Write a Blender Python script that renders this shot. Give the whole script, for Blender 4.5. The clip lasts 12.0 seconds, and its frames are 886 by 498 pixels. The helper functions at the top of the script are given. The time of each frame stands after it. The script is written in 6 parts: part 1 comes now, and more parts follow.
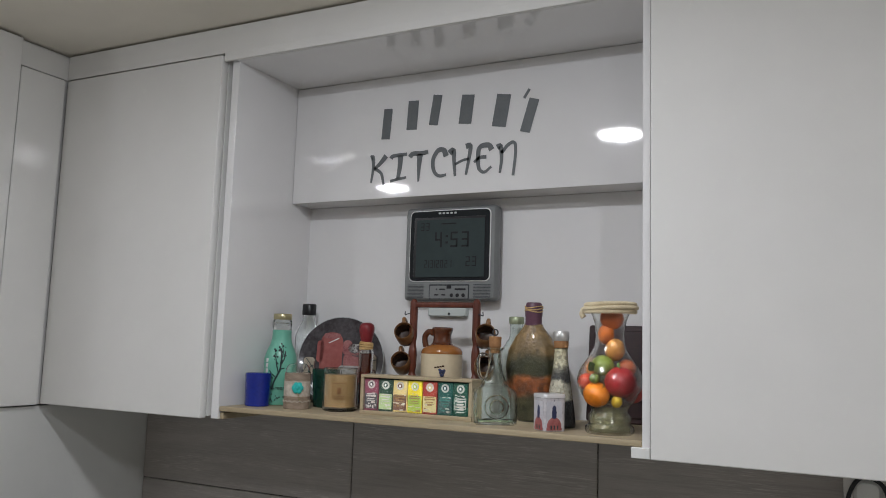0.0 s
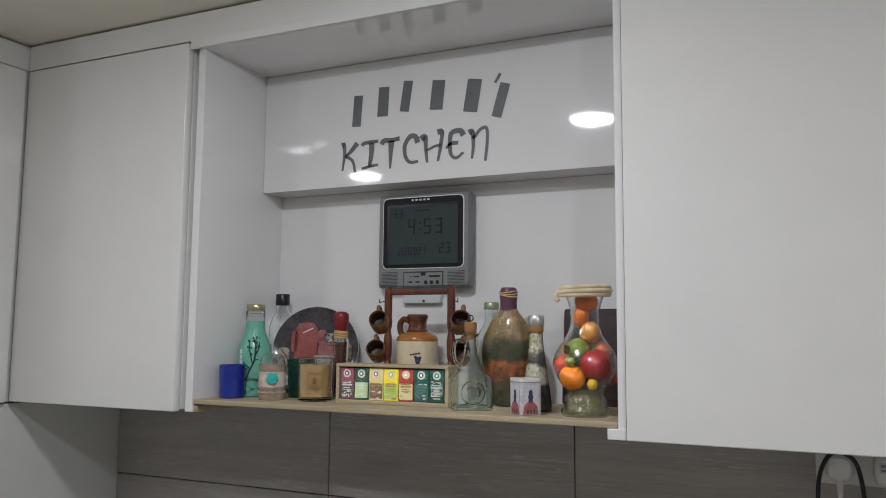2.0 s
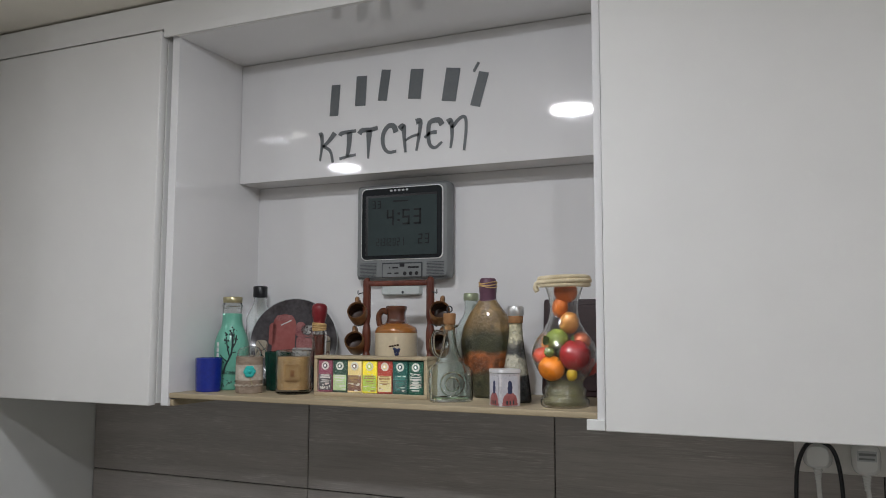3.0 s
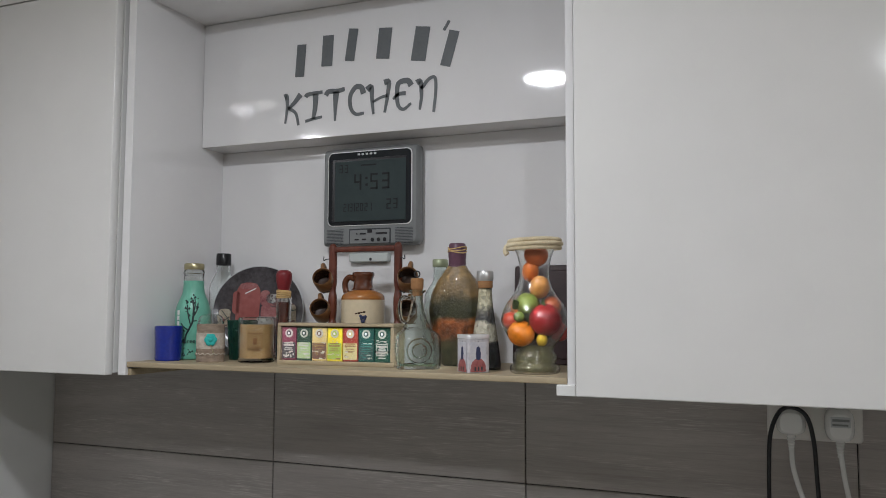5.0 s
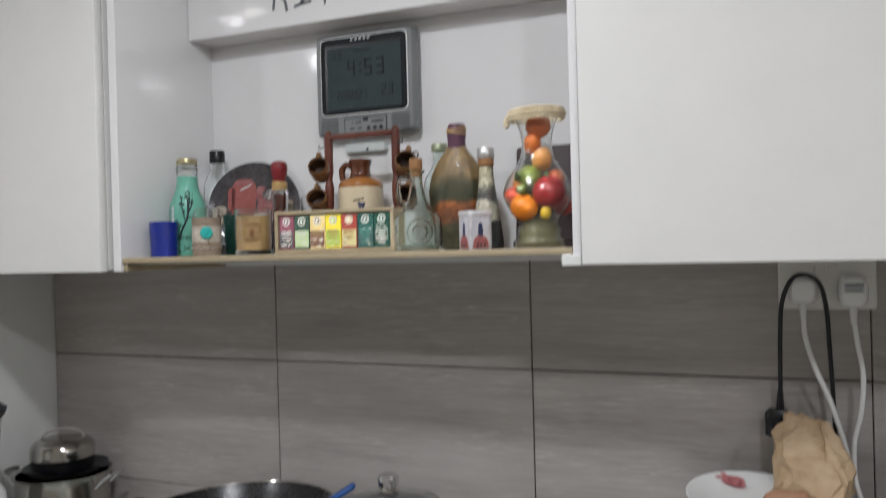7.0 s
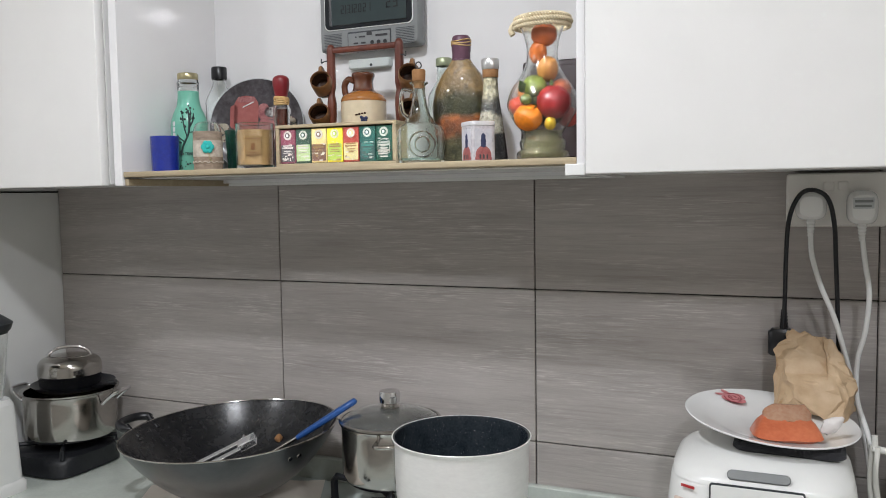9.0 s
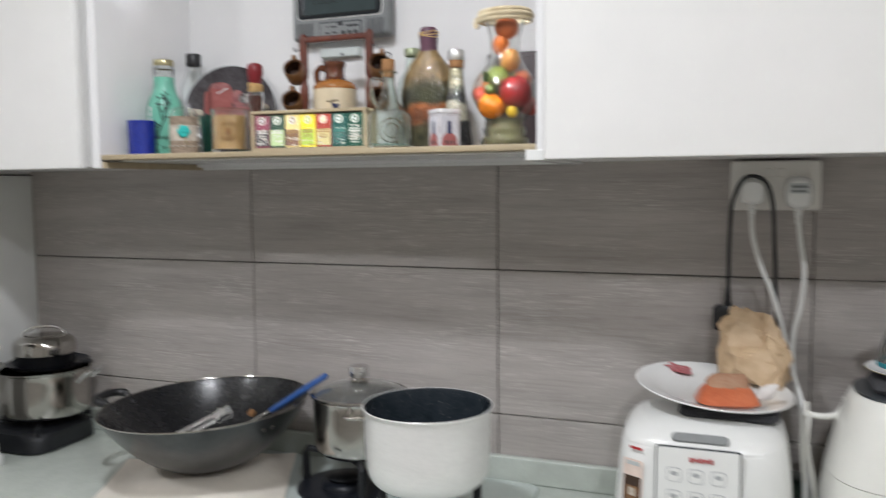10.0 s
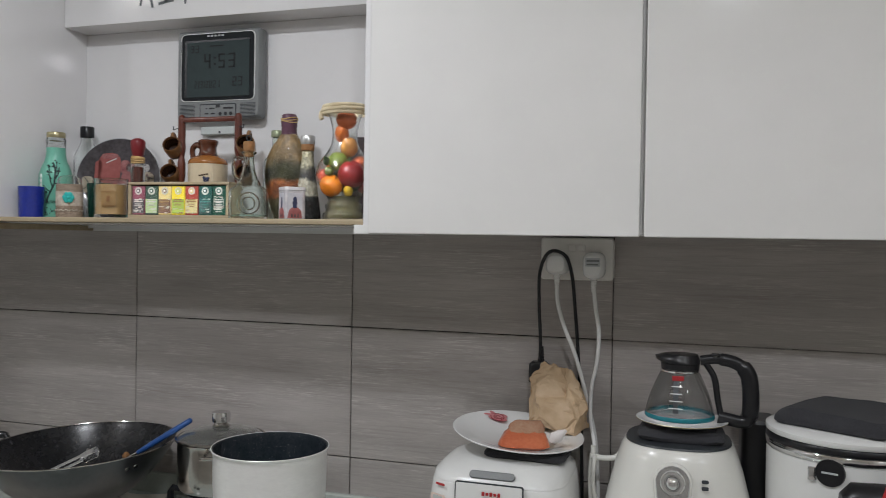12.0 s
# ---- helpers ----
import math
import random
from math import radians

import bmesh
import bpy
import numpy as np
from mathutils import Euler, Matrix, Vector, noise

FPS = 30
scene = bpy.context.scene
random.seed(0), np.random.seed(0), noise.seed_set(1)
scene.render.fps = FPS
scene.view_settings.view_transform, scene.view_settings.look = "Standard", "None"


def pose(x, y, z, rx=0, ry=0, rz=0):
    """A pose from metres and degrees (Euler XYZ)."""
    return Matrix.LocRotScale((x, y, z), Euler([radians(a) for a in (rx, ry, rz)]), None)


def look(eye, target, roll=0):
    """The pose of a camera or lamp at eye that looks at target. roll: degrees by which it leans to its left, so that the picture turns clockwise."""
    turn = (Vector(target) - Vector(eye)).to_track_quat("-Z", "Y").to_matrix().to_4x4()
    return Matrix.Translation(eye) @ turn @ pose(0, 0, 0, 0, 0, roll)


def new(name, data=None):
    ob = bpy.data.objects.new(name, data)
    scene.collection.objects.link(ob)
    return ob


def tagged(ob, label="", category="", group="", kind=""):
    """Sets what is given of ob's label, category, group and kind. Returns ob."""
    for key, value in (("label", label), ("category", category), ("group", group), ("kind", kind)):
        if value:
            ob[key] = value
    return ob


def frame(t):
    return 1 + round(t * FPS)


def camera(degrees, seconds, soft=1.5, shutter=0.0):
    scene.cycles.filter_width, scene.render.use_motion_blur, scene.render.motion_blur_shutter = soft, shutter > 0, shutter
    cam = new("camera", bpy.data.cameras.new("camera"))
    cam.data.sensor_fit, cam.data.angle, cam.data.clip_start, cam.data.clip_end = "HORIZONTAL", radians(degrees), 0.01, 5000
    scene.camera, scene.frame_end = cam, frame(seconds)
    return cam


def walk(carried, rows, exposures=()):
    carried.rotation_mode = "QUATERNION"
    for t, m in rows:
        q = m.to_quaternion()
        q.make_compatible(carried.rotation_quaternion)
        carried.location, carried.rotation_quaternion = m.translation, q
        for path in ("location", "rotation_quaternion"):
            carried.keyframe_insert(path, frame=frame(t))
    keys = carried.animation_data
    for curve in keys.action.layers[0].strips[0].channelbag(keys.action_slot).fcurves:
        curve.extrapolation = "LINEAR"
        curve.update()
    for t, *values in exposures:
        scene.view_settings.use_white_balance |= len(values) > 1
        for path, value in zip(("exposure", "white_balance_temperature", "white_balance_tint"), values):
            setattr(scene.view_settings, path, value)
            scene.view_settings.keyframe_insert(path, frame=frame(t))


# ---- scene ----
cam = camera(57.9, 12.0, soft=0.9, shutter=0.7)
PATH = [
    (0, (1.043, -1.628, 1.732), (0.148, 0.145, 1.966), 1.8),
    (0.5, (1.045, -1.613, 1.727), (0.146, 0.159, 1.958), 2.1),
    (1, (1.049, -1.609, 1.73), (0.172, 0.176, 1.944), 1.5),
    (1.5, (1.047, -1.617, 1.731), (0.192, 0.18, 1.937), 0.7),
    (2, (1.04, -1.621, 1.728), (0.203, 0.184, 1.936), 0.5),
    (2.5, (1.044, -1.613, 1.728), (0.224, 0.2, 1.929), 0.3),
    (4.5, (1.029, -1.567, 1.705), (0.28, 0.281, 1.857), 0.1),
    (5, (1.039, -1.55, 1.695), (0.289, 0.298, 1.842), 0.2),
    (5.5, (1.033, -1.558, 1.694), (0.303, 0.299, 1.833), 0.3),
    (6, (1.033, -1.544, 1.658), (0.305, 0.314, 1.797), -0.6),
    (6.5, (1.04, -1.51, 1.627), (0.307, 0.347, 1.736), -1.4),
    (6.7, (1.04, -1.501, 1.618), (0.301, 0.353, 1.701), -1.4),
    (7, (1.025, -1.504, 1.595), (0.264, 0.345, 1.588), -1.5),
    (7.5, (1.031, -1.476, 1.559), (0.237, 0.358, 1.492), -1.3),
    (9.5, (1.035, -1.499, 1.534), (0.251, 0.336, 1.39), -0.8),
    (10, (1.061, -1.56, 1.525), (0.352, 0.304, 1.364), -0.5),
    (10.2, (1.055, -1.574, 1.516), (0.5, 0.339, 1.34), 0.0),
    (10.5, (1.133, -1.601, 1.513), (0.546, 0.305, 1.356), 0.1),
    (10.8, (1.195, -1.625, 1.506), (0.585, 0.274, 1.354), 0.6),
    (11, (1.246, -1.654, 1.525), (0.625, 0.241, 1.381), 0.9),
    (11.2, (1.268, -1.678, 1.537), (0.667, 0.226, 1.422), 0.9),
    (11.5, (1.306, -1.707, 1.555), (0.692, 0.197, 1.532), 1.5),
    (12, (1.33, -1.688, 1.552), (0.734, 0.221, 1.53), 0.9),
]
walk(cam, [(t, look(eye, target, roll)) for t, eye, target, roll in PATH],
     exposures=[(0, 0.05), (2.5, 0.07), (4.5, 0.07), (5.5, 0.16), (6.6, 0.27), (7.5, 0.70), (9.5, 0.85), (10.8, 0.90), (11.5, 0.58), (12, 0.30)])

# ---- light: round ceiling downlights of the room, and one added fill lamp ----
world = bpy.data.worlds.new("world")
scene.world = world
world.use_nodes = True
world.node_tree.nodes["Background"].inputs[0].default_value = (0.8, 0.85, 0.9, 1)
world.node_tree.nodes["Background"].inputs[1].default_value = 0.05
CEILING = 2.412
# the last entry is an unseen downlight, added to fill from the right
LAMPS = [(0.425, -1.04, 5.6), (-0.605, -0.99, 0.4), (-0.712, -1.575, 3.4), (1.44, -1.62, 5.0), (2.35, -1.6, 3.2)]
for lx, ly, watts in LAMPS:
    if watts < 1:
        continue                 # nearly burnt out: its diffuser alone glows
    lamp = bpy.data.lights.new("downlight_lamp", "AREA")
    lamp.shape, lamp.size, lamp.energy, lamp.color = "DISK", 0.13, watts, (0.89, 0.928, 1.0)
    new("downlight_lamp", lamp).matrix_world = pose(lx, ly, CEILING - 0.014)
    # added point lamp: spill that the flat diffuser would send sideways
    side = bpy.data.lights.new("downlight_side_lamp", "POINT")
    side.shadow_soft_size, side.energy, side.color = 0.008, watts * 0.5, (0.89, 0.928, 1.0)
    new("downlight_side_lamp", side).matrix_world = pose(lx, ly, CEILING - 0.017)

# ---- tools for meshes ----


def link(node_tree, a, b):
    node_tree.links.new(a, b)


def material(name, color, rough=0.5, metal=0.0, vary=0.12, scale=12.0, stretch=(1, 1, 1), bump=0.0, bump_scale=150.0,
             glass=0.0, coat=0.0, second=None, emit=0.0, ior=1.45, per_object=0.0, sheen=0.0, rough_vary=0.1, fleck=None):
    """A procedural surface: broad and fine colour variation, uneven gloss, fine relief."""
    m = bpy.data.materials.new(name)
    m.use_nodes = True
    nt = m.node_tree
    b = nt.nodes["Principled BSDF"]
    tc = nt.nodes.new("ShaderNodeTexCoord")
    mp = nt.nodes.new("ShaderNodeMapping")
    mp.inputs["Scale"].default_value = stretch
    link(nt, tc.outputs["Object"], mp.inputs["Vector"])
    if per_object:
        oi = nt.nodes.new("ShaderNodeObjectInfo")
        mul = nt.nodes.new("ShaderNodeVectorMath")
        mul.operation = "MULTIPLY_ADD"
        link(nt, oi.outputs["Random"], mul.inputs[0])
        mul.inputs[1].default_value = (7.3, 3.1, 11.7)
        link(nt, tc.outputs["Object"], mul.inputs[2])
        link(nt, mul.outputs[0], mp.inputs["Vector"])
    big = nt.nodes.new("ShaderNodeTexNoise")
    big.inputs["Scale"].default_value, big.inputs["Detail"].default_value = scale, 4
    fine = nt.nodes.new("ShaderNodeTexNoise")
    fine.inputs["Scale"].default_value, fine.inputs["Detail"].default_value = scale * 6, 6
    link(nt, mp.outputs[0], big.inputs["Vector"])
    link(nt, mp.outputs[0], fine.inputs["Vector"])
    add = nt.nodes.new("ShaderNodeMath")
    add.operation = "MULTIPLY_ADD"
    link(nt, fine.outputs[0], add.inputs[0])
    add.inputs[1].default_value = 0.45
    half = nt.nodes.new("ShaderNodeMath")
    half.operation = "MULTIPLY"
    half.inputs[1].default_value = 0.55
    link(nt, big.outputs[0], half.inputs[0])
    link(nt, half.outputs[0], add.inputs[2])
    ramp = nt.nodes.new("ShaderNodeValToRGB")
    ramp.color_ramp.elements[0].position, ramp.color_ramp.elements[1].position = 0.33, 0.67
    c2 = second if second else tuple(min(1, c * (1 + vary)) for c in color)
    c1 = color if second else tuple(c * (1 - vary) for c in color)
    ramp.color_ramp.elements[0].color, ramp.color_ramp.elements[1].color = (*c1, 1), (*c2, 1)
    link(nt, add.outputs[0], ramp.inputs[0])
    link(nt, ramp.outputs[0], b.inputs["Base Color"])
    if fleck:
        # loose spots: colour, size, share
        fcolor, fscale, level = fleck
        spot = nt.nodes.new("ShaderNodeTexNoise")
        spot.inputs["Scale"].default_value, spot.inputs["Detail"].default_value = fscale, 2
        link(nt, mp.outputs[0], spot.inputs["Vector"])
        edge = nt.nodes.new("ShaderNodeMapRange")
        edge.inputs["From Min"].default_value, edge.inputs["From Max"].default_value = level, level + 0.035
        link(nt, spot.outputs[0], edge.inputs["Value"])
        over = nt.nodes.new("ShaderNodeMix")
        over.data_type = "RGBA"
        over.inputs[7].default_value = (*fcolor, 1)
        link(nt, edge.outputs[0], over.inputs[0])
        link(nt, ramp.outputs[0], over.inputs[6])
        link(nt, over.outputs[2], b.inputs["Base Color"])
    rr = nt.nodes.new("ShaderNodeMapRange")
    rr.inputs["To Min"].default_value = max(0.0, rough * (1 - rough_vary))
    rr.inputs["To Max"].default_value = min(1.0, rough * (1 + rough_vary))
    link(nt, add.outputs[0], rr.inputs["Value"])
    link(nt, rr.outputs[0], b.inputs["Roughness"])
    b.inputs["Metallic"].default_value = metal
    b.inputs["IOR"].default_value = ior
    b.inputs["Transmission Weight"].default_value = glass
    b.inputs["Coat Weight"].default_value = coat
    b.inputs["Coat Roughness"].default_value = 0.06
    b.inputs["Sheen Weight"].default_value = sheen
    if emit:
        link(nt, ramp.outputs[0], b.inputs["Emission Color"])
        b.inputs["Emission Strength"].default_value = emit
    if bump:
        n2 = nt.nodes.new("ShaderNodeTexNoise")
        n2.inputs["Scale"].default_value, n2.inputs["Detail"].default_value = bump_scale, 3
        link(nt, mp.outputs[0], n2.inputs["Vector"])
        bn = nt.nodes.new("ShaderNodeBump")
        bn.inputs["Strength"].default_value, bn.inputs["Distance"].default_value = bump, 0.002
        link(nt, n2.outputs[0], bn.inputs["Height"])
        link(nt, bn.outputs[0], b.inputs["Normal"])
    return m


def layered(name, stops, low, high, rough=0.6, scale=90.0, wobble=0.006, low_grain=None, slant=35.0):
    """Layers of loose stuff stacked in local z between low and high, with uneven borders; grains, below low_grain alone if it is given, and shreds."""
    m = bpy.data.materials.new(name)
    m.use_nodes = True
    nt = m.node_tree
    b = nt.nodes["Principled BSDF"]
    tc = nt.nodes.new("ShaderNodeTexCoord")
    sep = nt.nodes.new("ShaderNodeSeparateXYZ")
    link(nt, tc.outputs["Object"], sep.inputs[0])
    n = nt.nodes.new("ShaderNodeTexNoise")
    n.inputs["Scale"].default_value, n.inputs["Detail"].default_value = slant, 5
    link(nt, tc.outputs["Object"], n.inputs["Vector"])
    ma = nt.nodes.new("ShaderNodeMath")
    ma.operation = "MULTIPLY_ADD"
    link(nt, n.outputs[0], ma.inputs[0])
    ma.inputs[1].default_value = wobble * 4
    link(nt, sep.outputs[2], ma.inputs[2])
    mr = nt.nodes.new("ShaderNodeMapRange")
    mr.inputs["From Min"].default_value, mr.inputs["From Max"].default_value = low + wobble * 2, high + wobble * 2
    link(nt, ma.outputs[0], mr.inputs["Value"])
    ramp = nt.nodes.new("ShaderNodeValToRGB")
    els = ramp.color_ramp.elements
    while len(els) < len(stops):
        els.new(0.5)
    for e, (p, c) in zip(els, stops):
        e.position, e.color = p, (*c, 1)
    link(nt, mr.outputs[0], ramp.inputs[0])
    # round grains
    vo = nt.nodes.new("ShaderNodeTexVoronoi")
    vo.inputs["Scale"].default_value = scale
    link(nt, tc.outputs["Object"], vo.inputs["Vector"])
    mx = nt.nodes.new("ShaderNodeMix")
    mx.data_type, mx.blend_type = "RGBA", "MULTIPLY"
    vr = nt.nodes.new("ShaderNodeValToRGB")
    vr.color_ramp.elements[0].color, vr.color_ramp.elements[1].color = (0.25, 0.25, 0.25, 1), (1.3, 1.3, 1.3, 1)
    link(nt, vo.outputs["Color"], vr.inputs[0])
    link(nt, ramp.outputs[0], mx.inputs[6])
    link(nt, vr.outputs[0], mx.inputs[7])
    mx.inputs[0].default_value = 0.75
    if low_grain is not None:
        fade = nt.nodes.new("ShaderNodeMapRange")
        fade.inputs["From Min"].default_value, fade.inputs["From Max"].default_value = low_grain, low_grain + 0.03
        fade.inputs["To Min"].default_value, fade.inputs["To Max"].default_value = 0.85, 0.12
        link(nt, sep.outputs[2], fade.inputs["Value"])
        link(nt, fade.outputs[0], mx.inputs[0])
    # dry shreds
    sh = nt.nodes.new("ShaderNodeTexNoise")
    sh.inputs["Scale"].default_value, sh.inputs["Detail"].default_value, sh.inputs["Distortion"].default_value = 45, 5, 1.2
    link(nt, tc.outputs["Object"], sh.inputs["Vector"])
    sr = nt.nodes.new("ShaderNodeValToRGB")
    sr.color_ramp.elements[0].position, sr.color_ramp.elements[1].position = 0.36, 0.66
    sr.color_ramp.elements[0].color, sr.color_ramp.elements[1].color = (0.42, 0.42, 0.40, 1), (1.5, 1.5, 1.45, 1)
    link(nt, sh.outputs[0], sr.inputs[0])
    my = nt.nodes.new("ShaderNodeMix")
    my.data_type, my.blend_type = "RGBA", "MULTIPLY"
    my.inputs[0].default_value = 0.85 if low_grain is not None else 0.4
    link(nt, mx.outputs[2], my.inputs[6])
    link(nt, sr.outputs[0], my.inputs[7])
    link(nt, my.outputs[2], b.inputs["Base Color"])
    b.inputs["Roughness"].default_value = rough
    bn = nt.nodes.new("ShaderNodeBump")
    bn.inputs["Strength"].default_value, bn.inputs["Distance"].default_value = 0.6 if low_grain is None else 0.3, 0.002
    link(nt, vo.outputs["Distance"], bn.inputs["Height"])
    link(nt, bn.outputs[0], b.inputs["Normal"])
    return m


def part(name, bm, mat, parent=None, label="", flat=False, angle=52):
    me = bpy.data.meshes.new(name)
    bmesh.ops.recalc_face_normals(bm, faces=bm.faces)
    if not flat:
        areas = {f: f.calc_area() for f in bm.faces}
        for f in bm.faces:
            f.smooth = True
        for e in bm.edges:
            if len(e.link_faces) == 2:
                a, b = (areas[f] for f in e.link_faces)
                turn = e.calc_face_angle(0.0)
                e.smooth = not (turn > radians(angle) or (turn > radians(12) and max(a, b) > 12 * min(a, b)))
    bm.to_mesh(me)
    bm.free()
    me.materials.append(mat)
    ob = new(name, me)
    if parent:
        ob.parent = parent
    if label:
        ob["label"] = label
    return ob


def clear(ob):
    """Glass that lets the light pass."""
    ob.visible_shadow = False
    return ob


def thing(name, m, label, category, group="", kind=""):
    ob = new(name)
    ob.empty_display_size = 0.03
    ob.matrix_world = m
    return tagged(ob, label, category, group, kind)


def box(x0, x1, y0, y1, z0, z1, bev=0.0015, seg=2, bm=None):
    bm = bm or bmesh.new()
    r = bmesh.ops.create_cube(bm, size=1)
    vs = r["verts"]
    for v in vs:
        v.co = Vector(((x0 + x1) / 2 + v.co.x * (x1 - x0), (y0 + y1) / 2 + v.co.y * (y1 - y0), (z0 + z1) / 2 + v.co.z * (z1 - z0)))
    if bev:
        es = list({e for v in vs for e in v.link_edges})
        bmesh.ops.bevel(bm, geom=es, offset=bev, segments=seg, affect="EDGES", profile=0.5)
    return bm


def rings_to_mesh(rings, closed_ends=(True, True), bm=None, wrap=True):
    """Joins rings of points, all of one count, into a skin."""
    bm = bm or bmesh.new()
    vr = [[bm.verts.new(p) for p in ring] for ring in rings]
    n = len(vr[0])
    for a, b in zip(vr, vr[1:]):
        for i in range(n if wrap else n - 1):
            j = (i + 1) % n
            bm.faces.new((a[i], a[j], b[j], b[i]))
    if closed_ends[0]:
        bm.faces.new(vr[0][::-1])
    if closed_ends[1]:
        bm.faces.new(vr[-1])
    return bm


def lathe(profile, seg=40, center=(0, 0), bm=None, squash=1.0):
    """A turned form from (radius, height) pairs; radius 0 closes it."""
    bm = bm or bmesh.new()
    cx, cy = center
    prev = None
    for r, z in profile:
        if r < 1e-6:
            cur = [bm.verts.new((cx, cy, z))]
        else:
            cur = [bm.verts.new((cx + r * math.cos(2 * math.pi * i / seg), cy + squash * r * math.sin(2 * math.pi * i / seg), z)) for i in range(seg)]
        if prev:
            for i in range(seg):
                j = (i + 1) % seg
                if len(prev) == 1 and len(cur) > 1:
                    bm.faces.new((prev[0], cur[j], cur[i]))
                elif len(cur) == 1 and len(prev) > 1:
                    bm.faces.new((prev[i], prev[j], cur[0]))
                elif len(cur) > 1:
                    bm.faces.new((prev[i], prev[j], cur[j], cur[i]))
        prev = cur
    return bm


def rounded_profile(points, steps=5):
    """Smooths a turned profile with a spline through its points."""
    return spline([(r, z, 0) for r, z in points], steps, two=True)


def spline(pts, steps=6, two=False, loop=False):
    P = [Vector(p) for p in pts]
    out = []
    n = len(P)
    for i in range(n if loop else n - 1):
        p0 = P[(i - 1) % n] if loop or i > 0 else P[0] * 2 - P[1]
        p1, p2 = P[i], P[(i + 1) % n]
        p3 = P[(i + 2) % n] if loop or i + 2 < n else P[-1] * 2 - P[-2]
        for k in range(steps):
            t = k / steps
            out.append(0.5 * (2 * p1 + (p2 - p0) * t + (2 * p0 - 5 * p1 + 4 * p2 - p3) * t * t + (3 * p1 - p0 - 3 * p2 + p3) * t ** 3))
    if not loop:
        out.append(P[-1])
    return [(max(v.x, 0), v.y) for v in out] if two else out


def tube(path, radius, seg=10, bm=None, loop=False, flat=1.0):
    """A round bar along a path; radius may be a list."""
    bm = bm or bmesh.new()
    P = [Vector(p) for p in path]
    n = len(P)
    rad = radius if isinstance(radius, (list, tuple)) else [radius] * n
    rings = []
    up = Vector((0, 0, 1))
    ref = None
    for i, p in enumerate(P):
        d = (P[(i + 1) % n] - P[i - 1]) if loop else (P[min(i + 1, n - 1)] - P[max(i - 1, 0)])
        d.normalize()
        if ref is None:
            ref = d.cross(up) if abs(d.z) < 0.9 else d.cross(Vector((0, 1, 0)))
        ref = (ref - d * ref.dot(d)).normalized()
        other = d.cross(ref)
        rings.append([p + rad[i] * (math.cos(a) * ref + flat * math.sin(a) * other) for a in [2 * math.pi * k / seg for k in range(seg)]])
    if loop:
        rings.append(rings[0])
        b2 = rings_to_mesh(rings, (False, False), bm)
        bmesh.ops.remove_doubles(b2, verts=b2.verts, dist=1e-6)
        return b2
    return rings_to_mesh(rings, (True, True), bm)


def oval_ring(cx, cy, z, ax, ay, power=2.0, seg=48):
    """A rounded-rectangle ring; power 2 is an ellipse, more is squarer."""
    out = []
    for i in range(seg):
        a = 2 * math.pi * i / seg
        c, s = math.cos(a), math.sin(a)
        out.append((cx + ax * math.copysign(abs(c) ** (2 / power), c), cy + ay * math.copysign(abs(s) ** (2 / power), s), z))
    return out


def loft(levels, seg=48, ends=(True, True), bm=None):
    """levels: (z, cx, cy, ax, ay, power)."""
    return rings_to_mesh([oval_ring(cx, cy, z, ax, ay, p, seg) for z, cx, cy, ax, ay, p in levels], ends, bm)


def plaque(w, h, r, d, bev=0.0, seg=5):
    """A rounded rectangle in the x-z plane, its front at y = -d, its back at y = 0, centred."""
    pts = []
    for cx, cz, a0 in ((w / 2 - r, h / 2 - r, 0), (-w / 2 + r, h / 2 - r, 90), (-w / 2 + r, -h / 2 + r, 180), (w / 2 - r, -h / 2 + r, 270)):
        for k in range(seg + 1):
            a = radians(a0 + 90 * k / seg)
            pts.append((cx + r * math.cos(a), cz + r * math.sin(a)))
    rings = [[(x, 0, z) for x, z in pts], [(x, -d + bev, z) for x, z in pts]]
    if bev:
        rings.append([(x * (1 - 2 * bev / w), -d, z * (1 - 2 * bev / h)) for x, z in pts])
    return rings_to_mesh(rings)


def shift(bm, x=0, y=0, z=0, m=None):
    bmesh.ops.transform(bm, matrix=(m or Matrix.Identity(4)), verts=bm.verts)
    bmesh.ops.translate(bm, vec=(x, y, z), verts=bm.verts)
    return bm


def crumple(bm, amount, freq, seed=0.0):
    for v in bm.verts:
        v.co += amount * noise.noise_vector(v.co * freq + Vector((seed, seed * 2, seed * 3)))
    return bm


